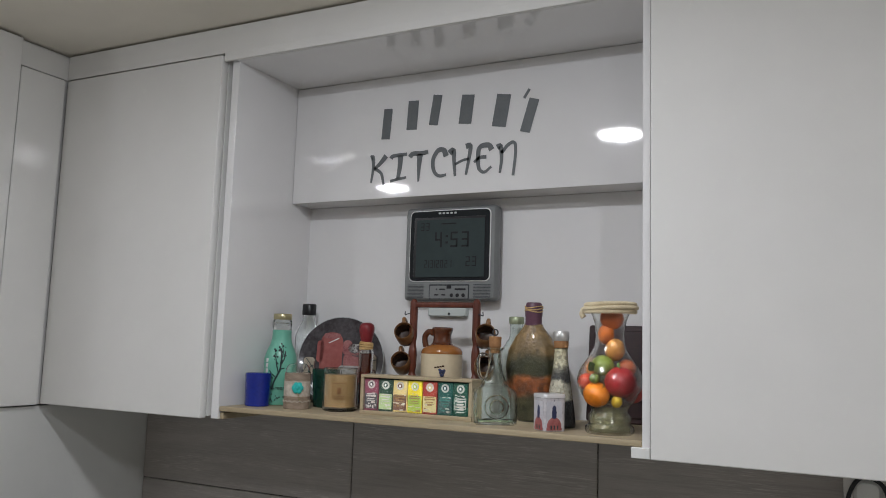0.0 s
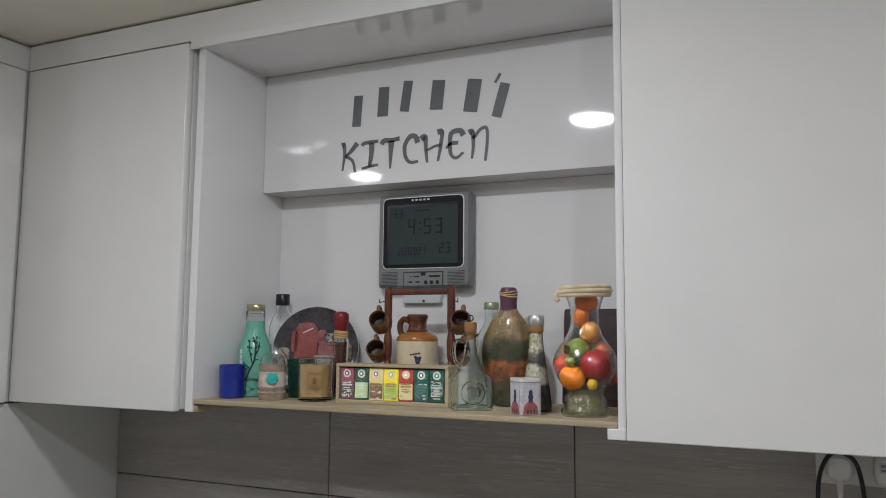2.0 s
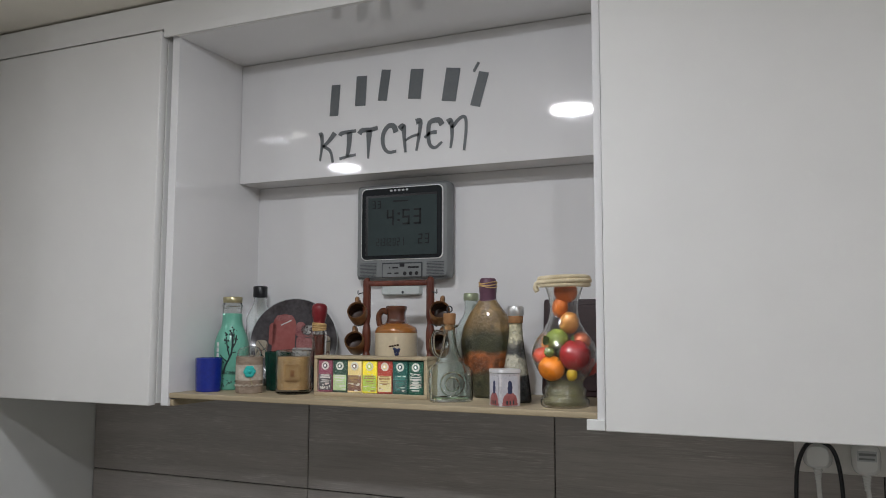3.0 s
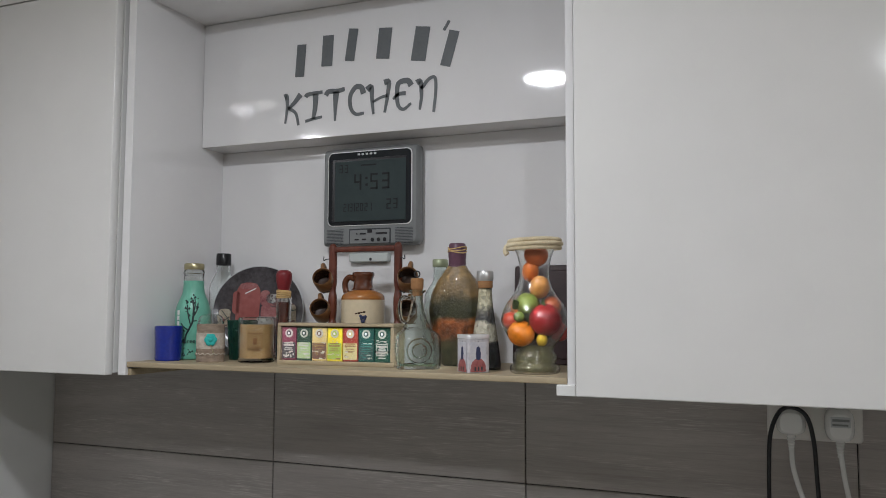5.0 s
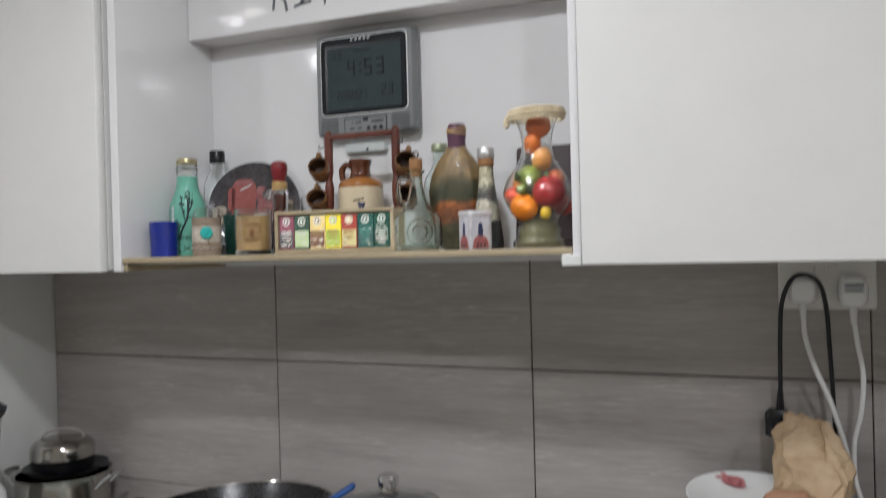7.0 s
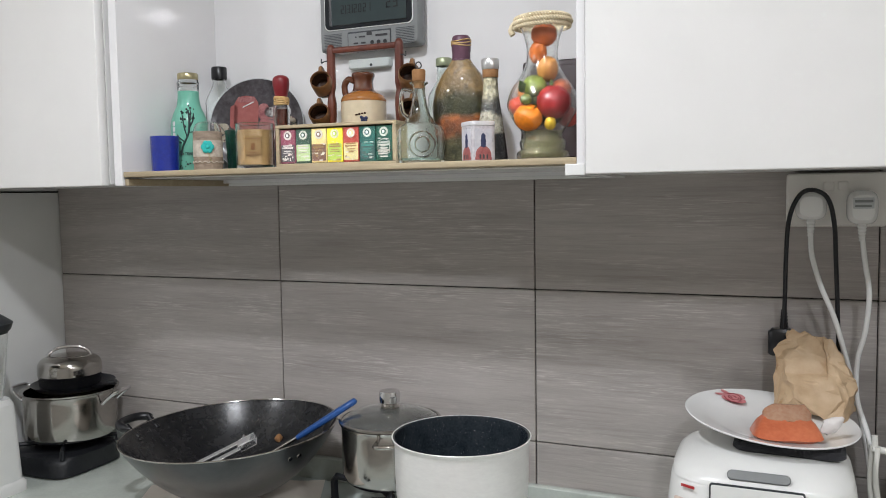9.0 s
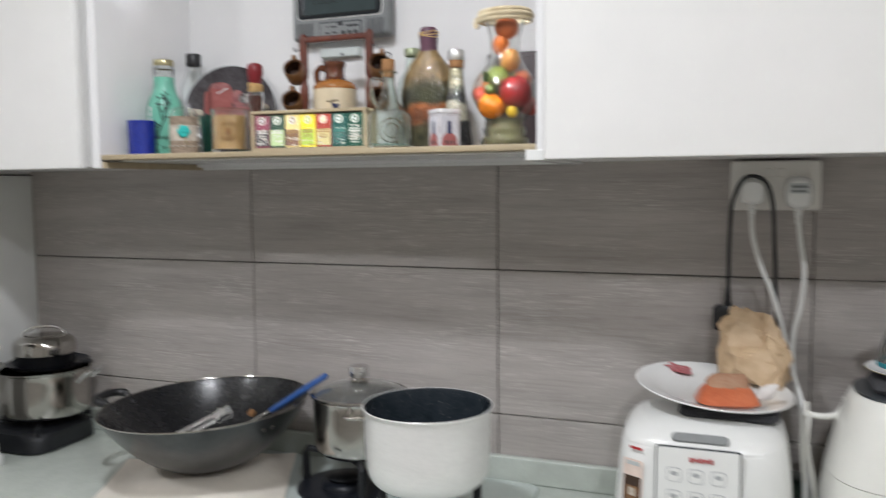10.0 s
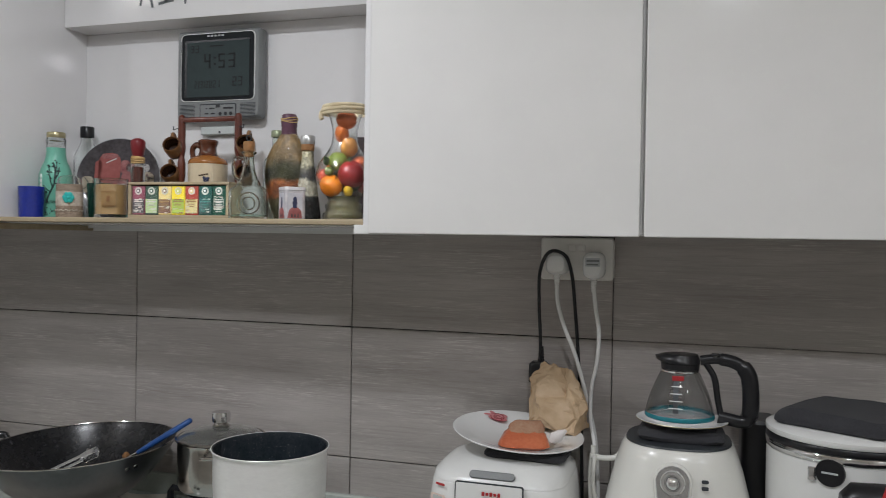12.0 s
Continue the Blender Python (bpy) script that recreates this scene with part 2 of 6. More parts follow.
def streaked(name, dark, mid, pale):
    """Glazed tile printed like weathered wood: broad bands, fine streaks along x, pale fibres in patches."""
    m = bpy.data.materials.new(name)
    m.use_nodes = True
    nt = m.node_tree
    b = nt.nodes["Principled BSDF"]
    tc = nt.nodes.new("ShaderNodeTexCoord")
    oi = nt.nodes.new("ShaderNodeObjectInfo")
    own = nt.nodes.new("ShaderNodeVectorMath")
    own.operation = "MULTIPLY_ADD"
    link(nt, oi.outputs["Random"], own.inputs[0])
    own.inputs[1].default_value = (7.3, 3.1, 11.7)
    link(nt, tc.outputs["Object"], own.inputs[2])

    def grain(sx, sz, detail, rough, low, high, warp=0.0):
        mp = nt.nodes.new("ShaderNodeMapping")
        mp.inputs["Scale"].default_value = (sx, 1.0, sz)
        link(nt, own.outputs[0], mp.inputs["Vector"])
        n = nt.nodes.new("ShaderNodeTexNoise")
        n.inputs["Scale"].default_value, n.inputs["Detail"].default_value = 1.0, detail
        n.inputs["Roughness"].default_value, n.inputs["Distortion"].default_value = rough, warp
        link(nt, mp.outputs[0], n.inputs["Vector"])
        r = nt.nodes.new("ShaderNodeMapRange")
        r.inputs["From Min"].default_value, r.inputs["From Max"].default_value = low, high
        link(nt, n.outputs[0], r.inputs["Value"])
        return r.outputs[0]

    def calc(op, x, y):
        k = nt.nodes.new("ShaderNodeMath")
        k.operation, k.use_clamp = op, True
        for i, q in enumerate((x, y)):
            if isinstance(q, float):
                k.inputs[i].default_value = q
            else:
                link(nt, q, k.inputs[i])
        return k.outputs[0]

    def blend(f, x, y):
        k = nt.nodes.new("ShaderNodeMix")
        k.data_type = "RGBA"
        link(nt, f, k.inputs[0])
        for i, q in ((6, x), (7, y)):
            if isinstance(q, tuple):
                k.inputs[i].default_value = (*q, 1)
            else:
                link(nt, q, k.inputs[i])
        return k.outputs[2]

    bands = grain(2.2, 20.0, 4, 0.55, 0.30, 0.70, 0.4)
    streaks = grain(7.0, 190.0, 5, 0.68, 0.34, 0.66, 0.3)
    fibres = grain(22.0, 400.0, 3, 0.65, 0.50, 0.74)
    patches = grain(5.0, 26.0, 3, 0.6, 0.42, 0.66, 0.6)
    tone = calc("ADD", calc("MULTIPLY", bands, 0.50), calc("MULTIPLY", streaks, 0.50))
    color = blend(calc("MULTIPLY", calc("MULTIPLY", fibres, patches), 0.80), blend(tone, dark, mid), pale)
    link(nt, color, b.inputs["Base Color"])
    rr = nt.nodes.new("ShaderNodeMapRange")
    rr.inputs["To Min"].default_value, rr.inputs["To Max"].default_value = 0.36, 0.24
    link(nt, streaks, rr.inputs["Value"])
    link(nt, rr.outputs[0], b.inputs["Roughness"])
    bn = nt.nodes.new("ShaderNodeBump")
    bn.inputs["Strength"].default_value, bn.inputs["Distance"].default_value = 0.10, 0.001
    link(nt, streaks, bn.inputs["Height"])
    link(nt, bn.outputs[0], b.inputs["Normal"])
    return m


# ---- materials ----
WHITE = material("white_lacquer", (0.78, 0.77, 0.75), 0.36, vary=0.025, scale=2.0, bump=0.03, bump_scale=30)
CEIL = material("ceiling_paint", (0.84, 0.79, 0.70), 0.8, vary=0.03, scale=2.0, bump=0.1, bump_scale=120)
GLOSS = material("high_gloss_white", (0.80, 0.79, 0.79), 0.035, vary=0.02, scale=2.0, coat=0.3)
BACKGLOSS = material("satin_white_panel", (0.80, 0.79, 0.79), 0.09, vary=0.02, scale=2.0, bump=0.01, bump_scale=12)
PANEL = material("pale_panel", (0.74, 0.74, 0.72), 0.4, vary=0.03, scale=2.5, bump=0.05)
FLOORM = material("floor_tile", (0.52, 0.49, 0.45), 0.35, vary=0.1, scale=4.0)
GROUT = material("dark_grout", (0.075, 0.068, 0.062), 0.9, vary=0.2, scale=40)
TILE = streaked("wood_look_tile", (0.315, 0.282, 0.262), (0.515, 0.478, 0.452), (0.72, 0.69, 0.655))
BIRCH = material("pale_shelf_wood", (0.36, 0.285, 0.18), 0.5, second=(0.47, 0.385, 0.255), scale=6, stretch=(0.6, 8, 8), bump=0.1)
STONE = material("pale_green_stone", (0.56, 0.60, 0.55), 0.25, vary=0.07, scale=25.0, coat=0.2)
HOB = material("white_glass_hob", (0.60, 0.66, 0.63), 0.12, vary=0.03, scale=5, coat=0.5)
IRON = material("black_cast_iron", (0.012, 0.013, 0.016), 0.45, vary=0.3, scale=30, bump=0.3)
ENAMEL = material("black_enamel", (0.010, 0.012, 0.018), 0.38, vary=0.3, scale=12)
STEEL = material("polished_steel", (0.46, 0.44, 0.415), 0.13, metal=1.0, vary=0.06, scale=9, stretch=(1, 1, 6), bump=0.02)
CHROME = material("chrome", (0.75, 0.75, 0.76), 0.07, metal=1.0, vary=0.03)
ALU = material("matt_aluminium", (0.86, 0.85, 0.83), 0.36, metal=0.25, vary=0.05, scale=14, stretch=(1, 1, 3), bump=0.08, bump_scale=300)
WOKOUT = material("grey_anodised", (0.096, 0.097, 0.098), 0.30, metal=0.8, vary=0.15, scale=10, bump=0.05)
WOKIN = material("worn_black_coating", (0.007, 0.007, 0.008), 0.27, second=(0.018, 0.018, 0.020), scale=14, bump=0.06, bump_scale=80, rough_vary=0.4)
BLACKP = material("black_plastic", (0.012, 0.012, 0.014), 0.3, vary=0.2, scale=20)
BLUEP = material("blue_plastic", (0.02, 0.08, 0.27), 0.35, vary=0.1, scale=20)
WHITEP = material("white_plastic", (0.80, 0.80, 0.78), 0.25, vary=0.02, scale=5, coat=0.2)
CREAMP = material("cream_plastic", (0.80, 0.79, 0.74), 0.24, vary=0.02, scale=5, coat=0.25)
SOCKETP = material("aged_white_plastic", (0.80, 0.775, 0.73), 0.35, vary=0.03, scale=8)
GREYP = material("grey_plastic", (0.205, 0.213, 0.213), 0.4, vary=0.06, scale=12, bump=0.1, bump_scale=500)
GREYDARK = material("dark_grey_plastic", (0.035, 0.04, 0.045), 0.4, vary=0.1)
LIGHTGREY = material("light_grey_plastic", (0.50, 0.52, 0.52), 0.45, vary=0.04)
PALEBOX = material("pale_grey_green_plastic", (0.58, 0.62, 0.60), 0.35, vary=0.04)
BEZEL = material("black_bezel_plastic", (0.010, 0.012, 0.014), 0.55, vary=0.1, ior=1.3)
LCD = material("unlit_lcd", (0.044, 0.058, 0.059), 0.5, vary=0.08, scale=8, ior=1.15)
INK = material("black_ink", (0.004, 0.005, 0.005), 0.6, vary=0.1)
SIGN = material("grey_vinyl", (0.135, 0.145, 0.15), 0.45, vary=0.1, scale=30)
GLASS = material("clear_glass", (0.96, 0.98, 0.97), 0.02, glass=1.0, vary=0.0, ior=1.45)
GREENGLASS = material("greenish_glass", (0.90, 0.955, 0.93), 0.02, glass=1.0, vary=0.0, ior=1.45, bump=0.35, bump_scale=110)
BLUEGLASS = material("cobalt_glass", (0.006, 0.022, 0.27), 0.22, vary=0.15, scale=30, bump=0.5, bump_scale=620, coat=0.4)
DKGREENGLASS = material("bottle_green_glass", (0.004, 0.035, 0.022), 0.2, vary=0.2, scale=30, bump=0.9, bump_scale=330, coat=0.4)
MINT = material("mint_label", (0.16, 0.47, 0.35), 0.32, vary=0.06, scale=10, coat=0.3)
DARKPRINT = material("dark_print", (0.03, 0.05, 0.05), 0.4, vary=0.2)
GOLDCAP = material("gold_cap", (0.44, 0.39, 0.23), 0.3, metal=0.7, vary=0.1)
SILVERCAP = material("silver_cap", (0.66, 0.66, 0.65), 0.3, metal=0.8, vary=0.08)
CORK = material("cork", (0.25, 0.115, 0.042), 0.8, second=(0.38, 0.20, 0.085), scale=60, bump=0.4)
REDWAX = material("red_wax", (0.19, 0.015, 0.02), 0.38, vary=0.15, scale=30, bump=0.2)
RAFFIA = material("raffia", (0.50, 0.30, 0.10), 0.7, second=(0.70, 0.50, 0.25), scale=60, bump=0.5)
ROPE = material("straw_rope", (0.58, 0.47, 0.29), 0.8, second=(0.82, 0.72, 0.52), scale=60, bump=0.6)
BURLAP = material("burlap", (0.22, 0.16, 0.115), 0.9, second=(0.40, 0.32, 0.25), scale=70, stretch=(1, 1, 2.5), bump=0.8, bump_scale=420)
LACE = material("white_lace", (0.36, 0.30, 0.24), 0.85, second=(0.66, 0.60, 0.52), scale=90, bump=0.6)
TEAL = material("teal_felt", (0.03, 0.45, 0.42), 0.8, vary=0.2, scale=60, bump=0.4)
AMBER = material("amber_wax", (0.20, 0.115, 0.042), 0.45, second=(0.33, 0.205, 0.085), scale=14, coat=0.3)
GOLDLABEL = material("gold_label", (0.29, 0.18, 0.072), 0.4, vary=0.1, scale=30)
REDWOOD = material("red_brown_wood", (0.075, 0.016, 0.009), 0.38, second=(0.155, 0.040, 0.020), scale=9, stretch=(4, 4, 0.7), bump=0.15, coat=0.2)
DARKWOOD = material("dark_maroon_wood", (0.020, 0.007, 0.008), 0.4, second=(0.038, 0.013, 0.014), scale=9, stretch=(1, 1, 6), bump=0.12)
MUGB = material("brown_glaze", (0.155, 0.066, 0.023), 0.28, second=(0.26, 0.130, 0.052), scale=20, coat=0.4)
MUGIN = material("dark_glaze", (0.042, 0.018, 0.009), 0.25, vary=0.2, coat=0.3)
JUGTOP = material("chestnut_glaze", (0.060, 0.017, 0.008), 0.16, second=(0.125, 0.038, 0.014), scale=14, coat=0.5)
JUGBODY = material("cream_stoneware", (0.62, 0.52, 0.36), 0.3, vary=0.08, scale=20, coat=0.3)
JUGMID = material("ochre_glaze", (0.34, 0.13, 0.03), 0.2, vary=0.15, scale=20, coat=0.4)
PURPLE = material("purple_wrap", (0.125, 0.055, 0.085), 0.4, vary=0.15, scale=30)
PAPERB = material("brown_paper", (0.44, 0.30, 0.175), 0.48, second=(0.60, 0.44, 0.28), scale=10, bump=0.15)
KRAFT = material("cream_sheet", (0.76, 0.70, 0.62), 0.6, vary=0.05, scale=8)
PORCELAIN = material("white_porcelain", (0.80, 0.80, 0.79), 0.12, vary=0.02, scale=6, coat=0.4)
ORANGEBAG = material("orange_powder_bag", (0.50, 0.11, 0.045), 0.3, second=(0.62, 0.19, 0.09), scale=25, coat=0.5, bump=0.3)
CLOTH = material("dark_grey_cloth", (0.038, 0.038, 0.043), 0.95, vary=0.2, scale=40, bump=0.6, bump_scale=500, sheen=0.06)
FILM = material("clear_film", (0.97, 0.97, 0.97), 0.08, glass=1.0, vary=0.0, ior=1.25, bump=0.8, bump_scale=45)
TEALPLASTIC = material("teal_band", (0.015, 0.19, 0.23), 0.25, vary=0.08)
REDP = material("red_print", (0.42, 0.025, 0.03), 0.4, vary=0.1)
WHITEPRINT = material("white_print", (0.80, 0.80, 0.78), 0.5, vary=0.03)
BLUEPRINT = material("blue_print", (0.035, 0.045, 0.11), 0.4, vary=0.2)
WALLFAR = material("beige_paint", (0.56, 0.54, 0.50), 0.6, vary=0.04, scale=3.0, bump=0.1, bump_scale=250)
PALEKEY = material("pale_grey_print", (0.36, 0.37, 0.38), 0.4, vary=0.03)
# rough clear glass: the blur stands in for reflections over the fruit
VASEGLASS = material("blurring_glass", (0.95, 0.96, 0.95), 0.15, glass=1.0, vary=0.0, ior=1.4)
LAMPGLOW = material("lit_diffuser", (1.0, 0.97, 0.93), 0.5, vary=0.0, emit=18.0)
DIMGLOW = material("dim_diffuser", (1.0, 0.97, 0.93), 0.5, vary=0.0, emit=3.0)
DOORGLOSS = material("polished_white_lacquer", (0.78, 0.77, 0.75), 0.10, vary=0.025, scale=2.0, bump=0.03, bump_scale=20)

# ---- the room ----
TX, TZ = 0.587, 0.300            # one wall tile with its joint
LEFT, RIGHT, BACK = -0.667, 2.6, -3.3


def slab(name, bounds, mat, label, bev=0.0):
    ob = part(name, box(*bounds, bev=bev), mat, flat=bev == 0)
    return tagged(ob, label, name.split("_")[0], kind="structure")


wall_north = slab("wall_north", (-1.15, RIGHT + 0.1, 0.008, 0.12, 0, 2.5), GROUT, "tiled kitchen wall behind the counter")
slab("wall_west", (-1.25, -1.15, BACK, 0.12, 0, 2.5), WALLFAR, "plain beige painted side wall")
slab("wall_east", (RIGHT, RIGHT + 0.1, BACK, 0.008, 0, 2.5), WALLFAR, "plain beige painted side wall")
slab("wall_south", (-1.25, RIGHT + 0.1, BACK - 0.1, BACK, 0, 2.5), WALLFAR, "plain beige painted wall facing the counter")
slab("floor", (-1.25, RIGHT + 0.1, BACK - 0.1, 0.12, -0.1, 0), FLOORM, "grey beige kitchen floor")
slab("ceiling", (-1.25, RIGHT + 0.1, BACK - 0.1, 0.12, CEILING, CEILING + 0.1), CEIL, "matt off-white ceiling with round downlights")

# the last fitting belongs to the added fill lamp
for lx, ly, watts in LAMPS:
    d = thing("ceiling_light", pose(lx, ly, CEILING), "round white recessed ceiling downlight, switched on", "ceiling light", "ceiling downlights")
    part("trim_ring", lathe([(0.068, 0), (0.084, 0), (0.082, -0.006), (0.070, -0.009), (0.067, -0.004), (0.068, 0)], 40), WHITEP, d)
    part("diffuser", lathe([(0.067, -0.003), (0, -0.004)], 40), LAMPGLOW if watts > 1 else DIMGLOW, d, "glowing round diffuser")

# tall white unit that closes the left end of the counter
U = thing("tall_cabinet", pose(0, 0, 0), "tall white cabinet end beside the counter, smooth doors to the ceiling", "cabinet")
# unseen beyond y = -0.75: lengthened to shade the corner tiles
part("side_panel", box(-1.148, LEFT, -1.20, 0.006, 0, 1.556, 0.001), PANEL, U, "pale plain side panel")
part("body", box(-1.148, LEFT - 0.003, -1.20, 0.006, 1.560, CEILING - 0.002, 0.001), WHITE, U)
part("cornice", box(LEFT - 0.004, -0.661, -0.470, -0.322, 2.347, CEILING - 0.009, 0.001), WHITE, U)
part("door", box(LEFT - 0.004, -0.652, -0.4670, -0.350, 1.560, 2.342, 0.0015), DOORGLOSS, U)
part("door", box(LEFT - 0.004, -0.647, -0.75, -0.4725, 1.560, CEILING - 0.006, 0.0015), DOORGLOSS, U, "taller white door to the ceiling")
# unseen third door, added to cover the extra depth
part("door", box(LEFT - 0.004, -0.647, -1.20, -0.7525, 1.560, CEILING - 0.006, 0.0015), DOORGLOSS, U, "taller white door to the ceiling")

# ---- wall cabinets ----
YD, ZB, ZT = -0.342, 1.562, 2.345


def wall_cabinet(x0, x1, label, front=YD, left=0.001, right=0.001):
    c = thing("wall_cabinet", pose(0, 0, 0), label, "cabinet", "wall cabinets above the counter")
    part("body", box(x0 + left, x1 - right, front + 0.022, 0.0, ZB + 0.004, ZT, 0.0), WHITE, c)
    part("door", box(x0 + 0.002, x1 - 0.002, front, front + 0.020, ZB, ZT - 0.002, 0.0018), DOORGLOSS, c, "flat handleless white door")
    return c


wall_cabinet(-0.656, -0.158, "white lacquered wall cabinet and flat door beside the niche")
wall_cabinet(0.764, 1.2475, "white lacquered wall cabinet and wide flat door above the socket", right=-0.0013)
wall_cabinet(1.2505, 1.735, "white lacquered wall cabinet and flat door above the fryer", left=-0.0013, right=-0.0013)
wall_cabinet(1.738, 2.22, "white lacquered wall cabinet and flat door at the end", left=-0.0013)
tagged(part("cornice_filler", box(-0.658, 2.22, YD + 0.003, 0.0, ZT + 0.002, CEILING - 0.006, 0.0), WHITE, flat=True),
       "white filler strip between the wall cabinets and the ceiling", "cornice", kind="structure")

# ---- the open niche ----
SHELF = 1.588
NL, NR, NB, BEAM = -0.126, 0.749, -0.038, -0.115
niche = thing("display_niche", pose(0, 0, 0), "open white niche between wall cabinets with a pale wooden shelf", "shelf unit")
part("side_panel", box(NL - 0.019, NL, -0.324, 0.0, ZB, ZT - 0.002, 0.001), GLOSS, niche)
part("side_panel", box(NR, NR + 0.013, -0.324, 0.0, ZB, ZT - 0.002, 0.001), GLOSS, niche)
part("end_foot", box(NR - 0.016, NR + 0.014, -0.330, -0.02, ZB - 0.001, ZB + 0.016, 0.001), WHITEP, niche)
part("top_panel", box(NL, NR, YD + 0.0105, 0.0, ZT - 0.016, ZT + 0.001, 0.001), GLOSS, niche)
part("fascia", box(NL - 0.030, NR + 0.012, YD + 0.003, YD + 0.010, ZT - 0.0155, ZT + 0.0019, 0.0), WHITE, niche, flat=True)
part("back_panel", box(NL, NR, NB, -0.002, SHELF - 0.02, 2.049, 0.0), BACKGLOSS, niche, flat=True)
part("boxed_beam", box(NL + 0.001, NR - 0.001, BEAM, -0.004, 2.0495, ZT - 0.017, 0.001), GLOSS, niche, "glossy white boxed beam that carries the lettering")
part("shelf_board", box(NL + 0.001, NR - 0.001, -0.322, NB - 0.001, SHELF - 0.0100, SHELF, 0.001), BIRCH, niche, "pale birch shelf board")
part("under_face", box(NL + 0.001, NR - 0.001, -0.280, -0.002, SHELF - 0.0128, SHELF - 0.0103, 0.0005), WHITEP, niche, "white underside of the shelf")
part("back_batten", box(NL + 0.010, NR - 0.017, -0.022, -0.0015, ZB, SHELF - 0.0131, 0.001), WHITEP, niche, "white batten along the wall")
part("side_batten", box(NL + 0.0005, NL + 0.009, -0.318, -0.0015, ZB, SHELF - 0.0131, 0.001), BIRCH, niche, "pale wooden batten under the shelf end")

# ---- counter ----
COUNTER = 0.915
tagged(part("worktop", box(LEFT + 0.001, RIGHT - 0.002, -0.62, 0.0, COUNTER - 0.04, COUNTER, 0.003), STONE), "pale green grey stone worktop", "worktop", kind="structure")
tagged(part("upstand", box(LEFT + 0.002, RIGHT - 0.003, -0.020, -0.001, COUNTER + 0.0005, 0.967, 0.002), STONE), "low pale stone upstand along the tiled wall", "upstand", kind="structure")
for i in range(5):
    x0 = LEFT + 0.003 + i * 0.65
    c = thing("base_cabinet", pose(0, 0, 0), "plain white base cabinet under the worktop", "cabinet", "base cabinets")
    part("body", box(x0, x0 + 0.646, -0.56, 0.0, 0.1, COUNTER - 0.042, 0.001), WHITE, c)
    part("door", box(x0 + 0.002, x0 + 0.644, -0.582, -0.563, 0.1, COUNTER - 0.045, 0.002), WHITE, c)

HOBZ = 0.923
hob = thing("gas_hob", pose(0, 0, COUNTER), "white glass gas hob with black cast iron burners", "hob")
part("glass_plate", loft([(0, 0.307, -0.255, 0.380, 0.226, 22), (0.006, 0.307, -0.255, 0.380, 0.226, 22), (0.008, 0.307, -0.255, 0.378, 0.224, 22)], 72), HOB, hob)
TRIVET = 0.072


def burner(cx, cy, r, tall=TRIVET, arms=(35, 125, 215, 305)):
    pan = part("burner_pan", lathe([(0, 0.0085), (r, 0.0085), (r, 0.012), (r * 0.9, 0.014), (r * 0.62, 0.011), (r * 0.5, 0.012), (r * 0.48, 0.020), (r * 0.42, 0.024), (0, 0.025)], 48, (cx, cy)), ENAMEL, hob)
    part("burner_cap", lathe([(r * 0.34, 0.026), (r * 0.36, 0.031), (r * 0.30, 0.036), (0, 0.037)], 36, (cx, cy)), IRON, pan)
    for turn in arms:
        a = radians(turn)
        c, s = math.cos(a), math.sin(a)
        path = [(cx + c * r * q, cy + s * r * q, 0.008 + z) for q, z in ((0.93, 0.006), (0.95, tall - 0.012), (0.88, tall - 0.002), (0.35, tall - 0.004))]
        part("trivet_arm", tube(path, [0.0085, 0.008, 0.0075, 0.006], 6), IRON, pan, flat=True)


burner(0.318, -0.172, 0.094, arms=(178, 62, -40))
burner(0.551, -0.290, 0.090, 0.083)
burner(0.050, -0.246, 0.084, 0.030)
for kx, ky in ((0.196, -0.438), (0.250, -0.429)):
    part("knob", shift(lathe([(0.019, 0.0085), (0.019, 0.024), (0.017, 0.027), (0, 0.027)], 28), kx, ky, 0), BLACKP, hob)

# ---- lettering on the beam ----
BEAMY = BEAM - 0.0006


def stroke(bm, pts, w0, w1):
    """A flat tapered pen stroke in the x-z plane."""
    P = [Vector((x, 0, z)) for x, z in pts]
    P = spline(P, 4) if len(P) > 2 else P
    n = len(P)
    left, right = [], []
    for i, p in enumerate(P):
        d = (P[min(i + 1, n - 1)] - P[max(i - 1, 0)]).normalized()
        k = Vector((-d.z, 0, d.x)) * (w0 + (w1 - w0) * i / (n - 1)) / 2
        left.append(bm.verts.new(p + k))
        right.append(bm.verts.new(p - k))
    for i in range(n - 1):
        bm.faces.new((left[i], left[i + 1], right[i + 1], right[i]))


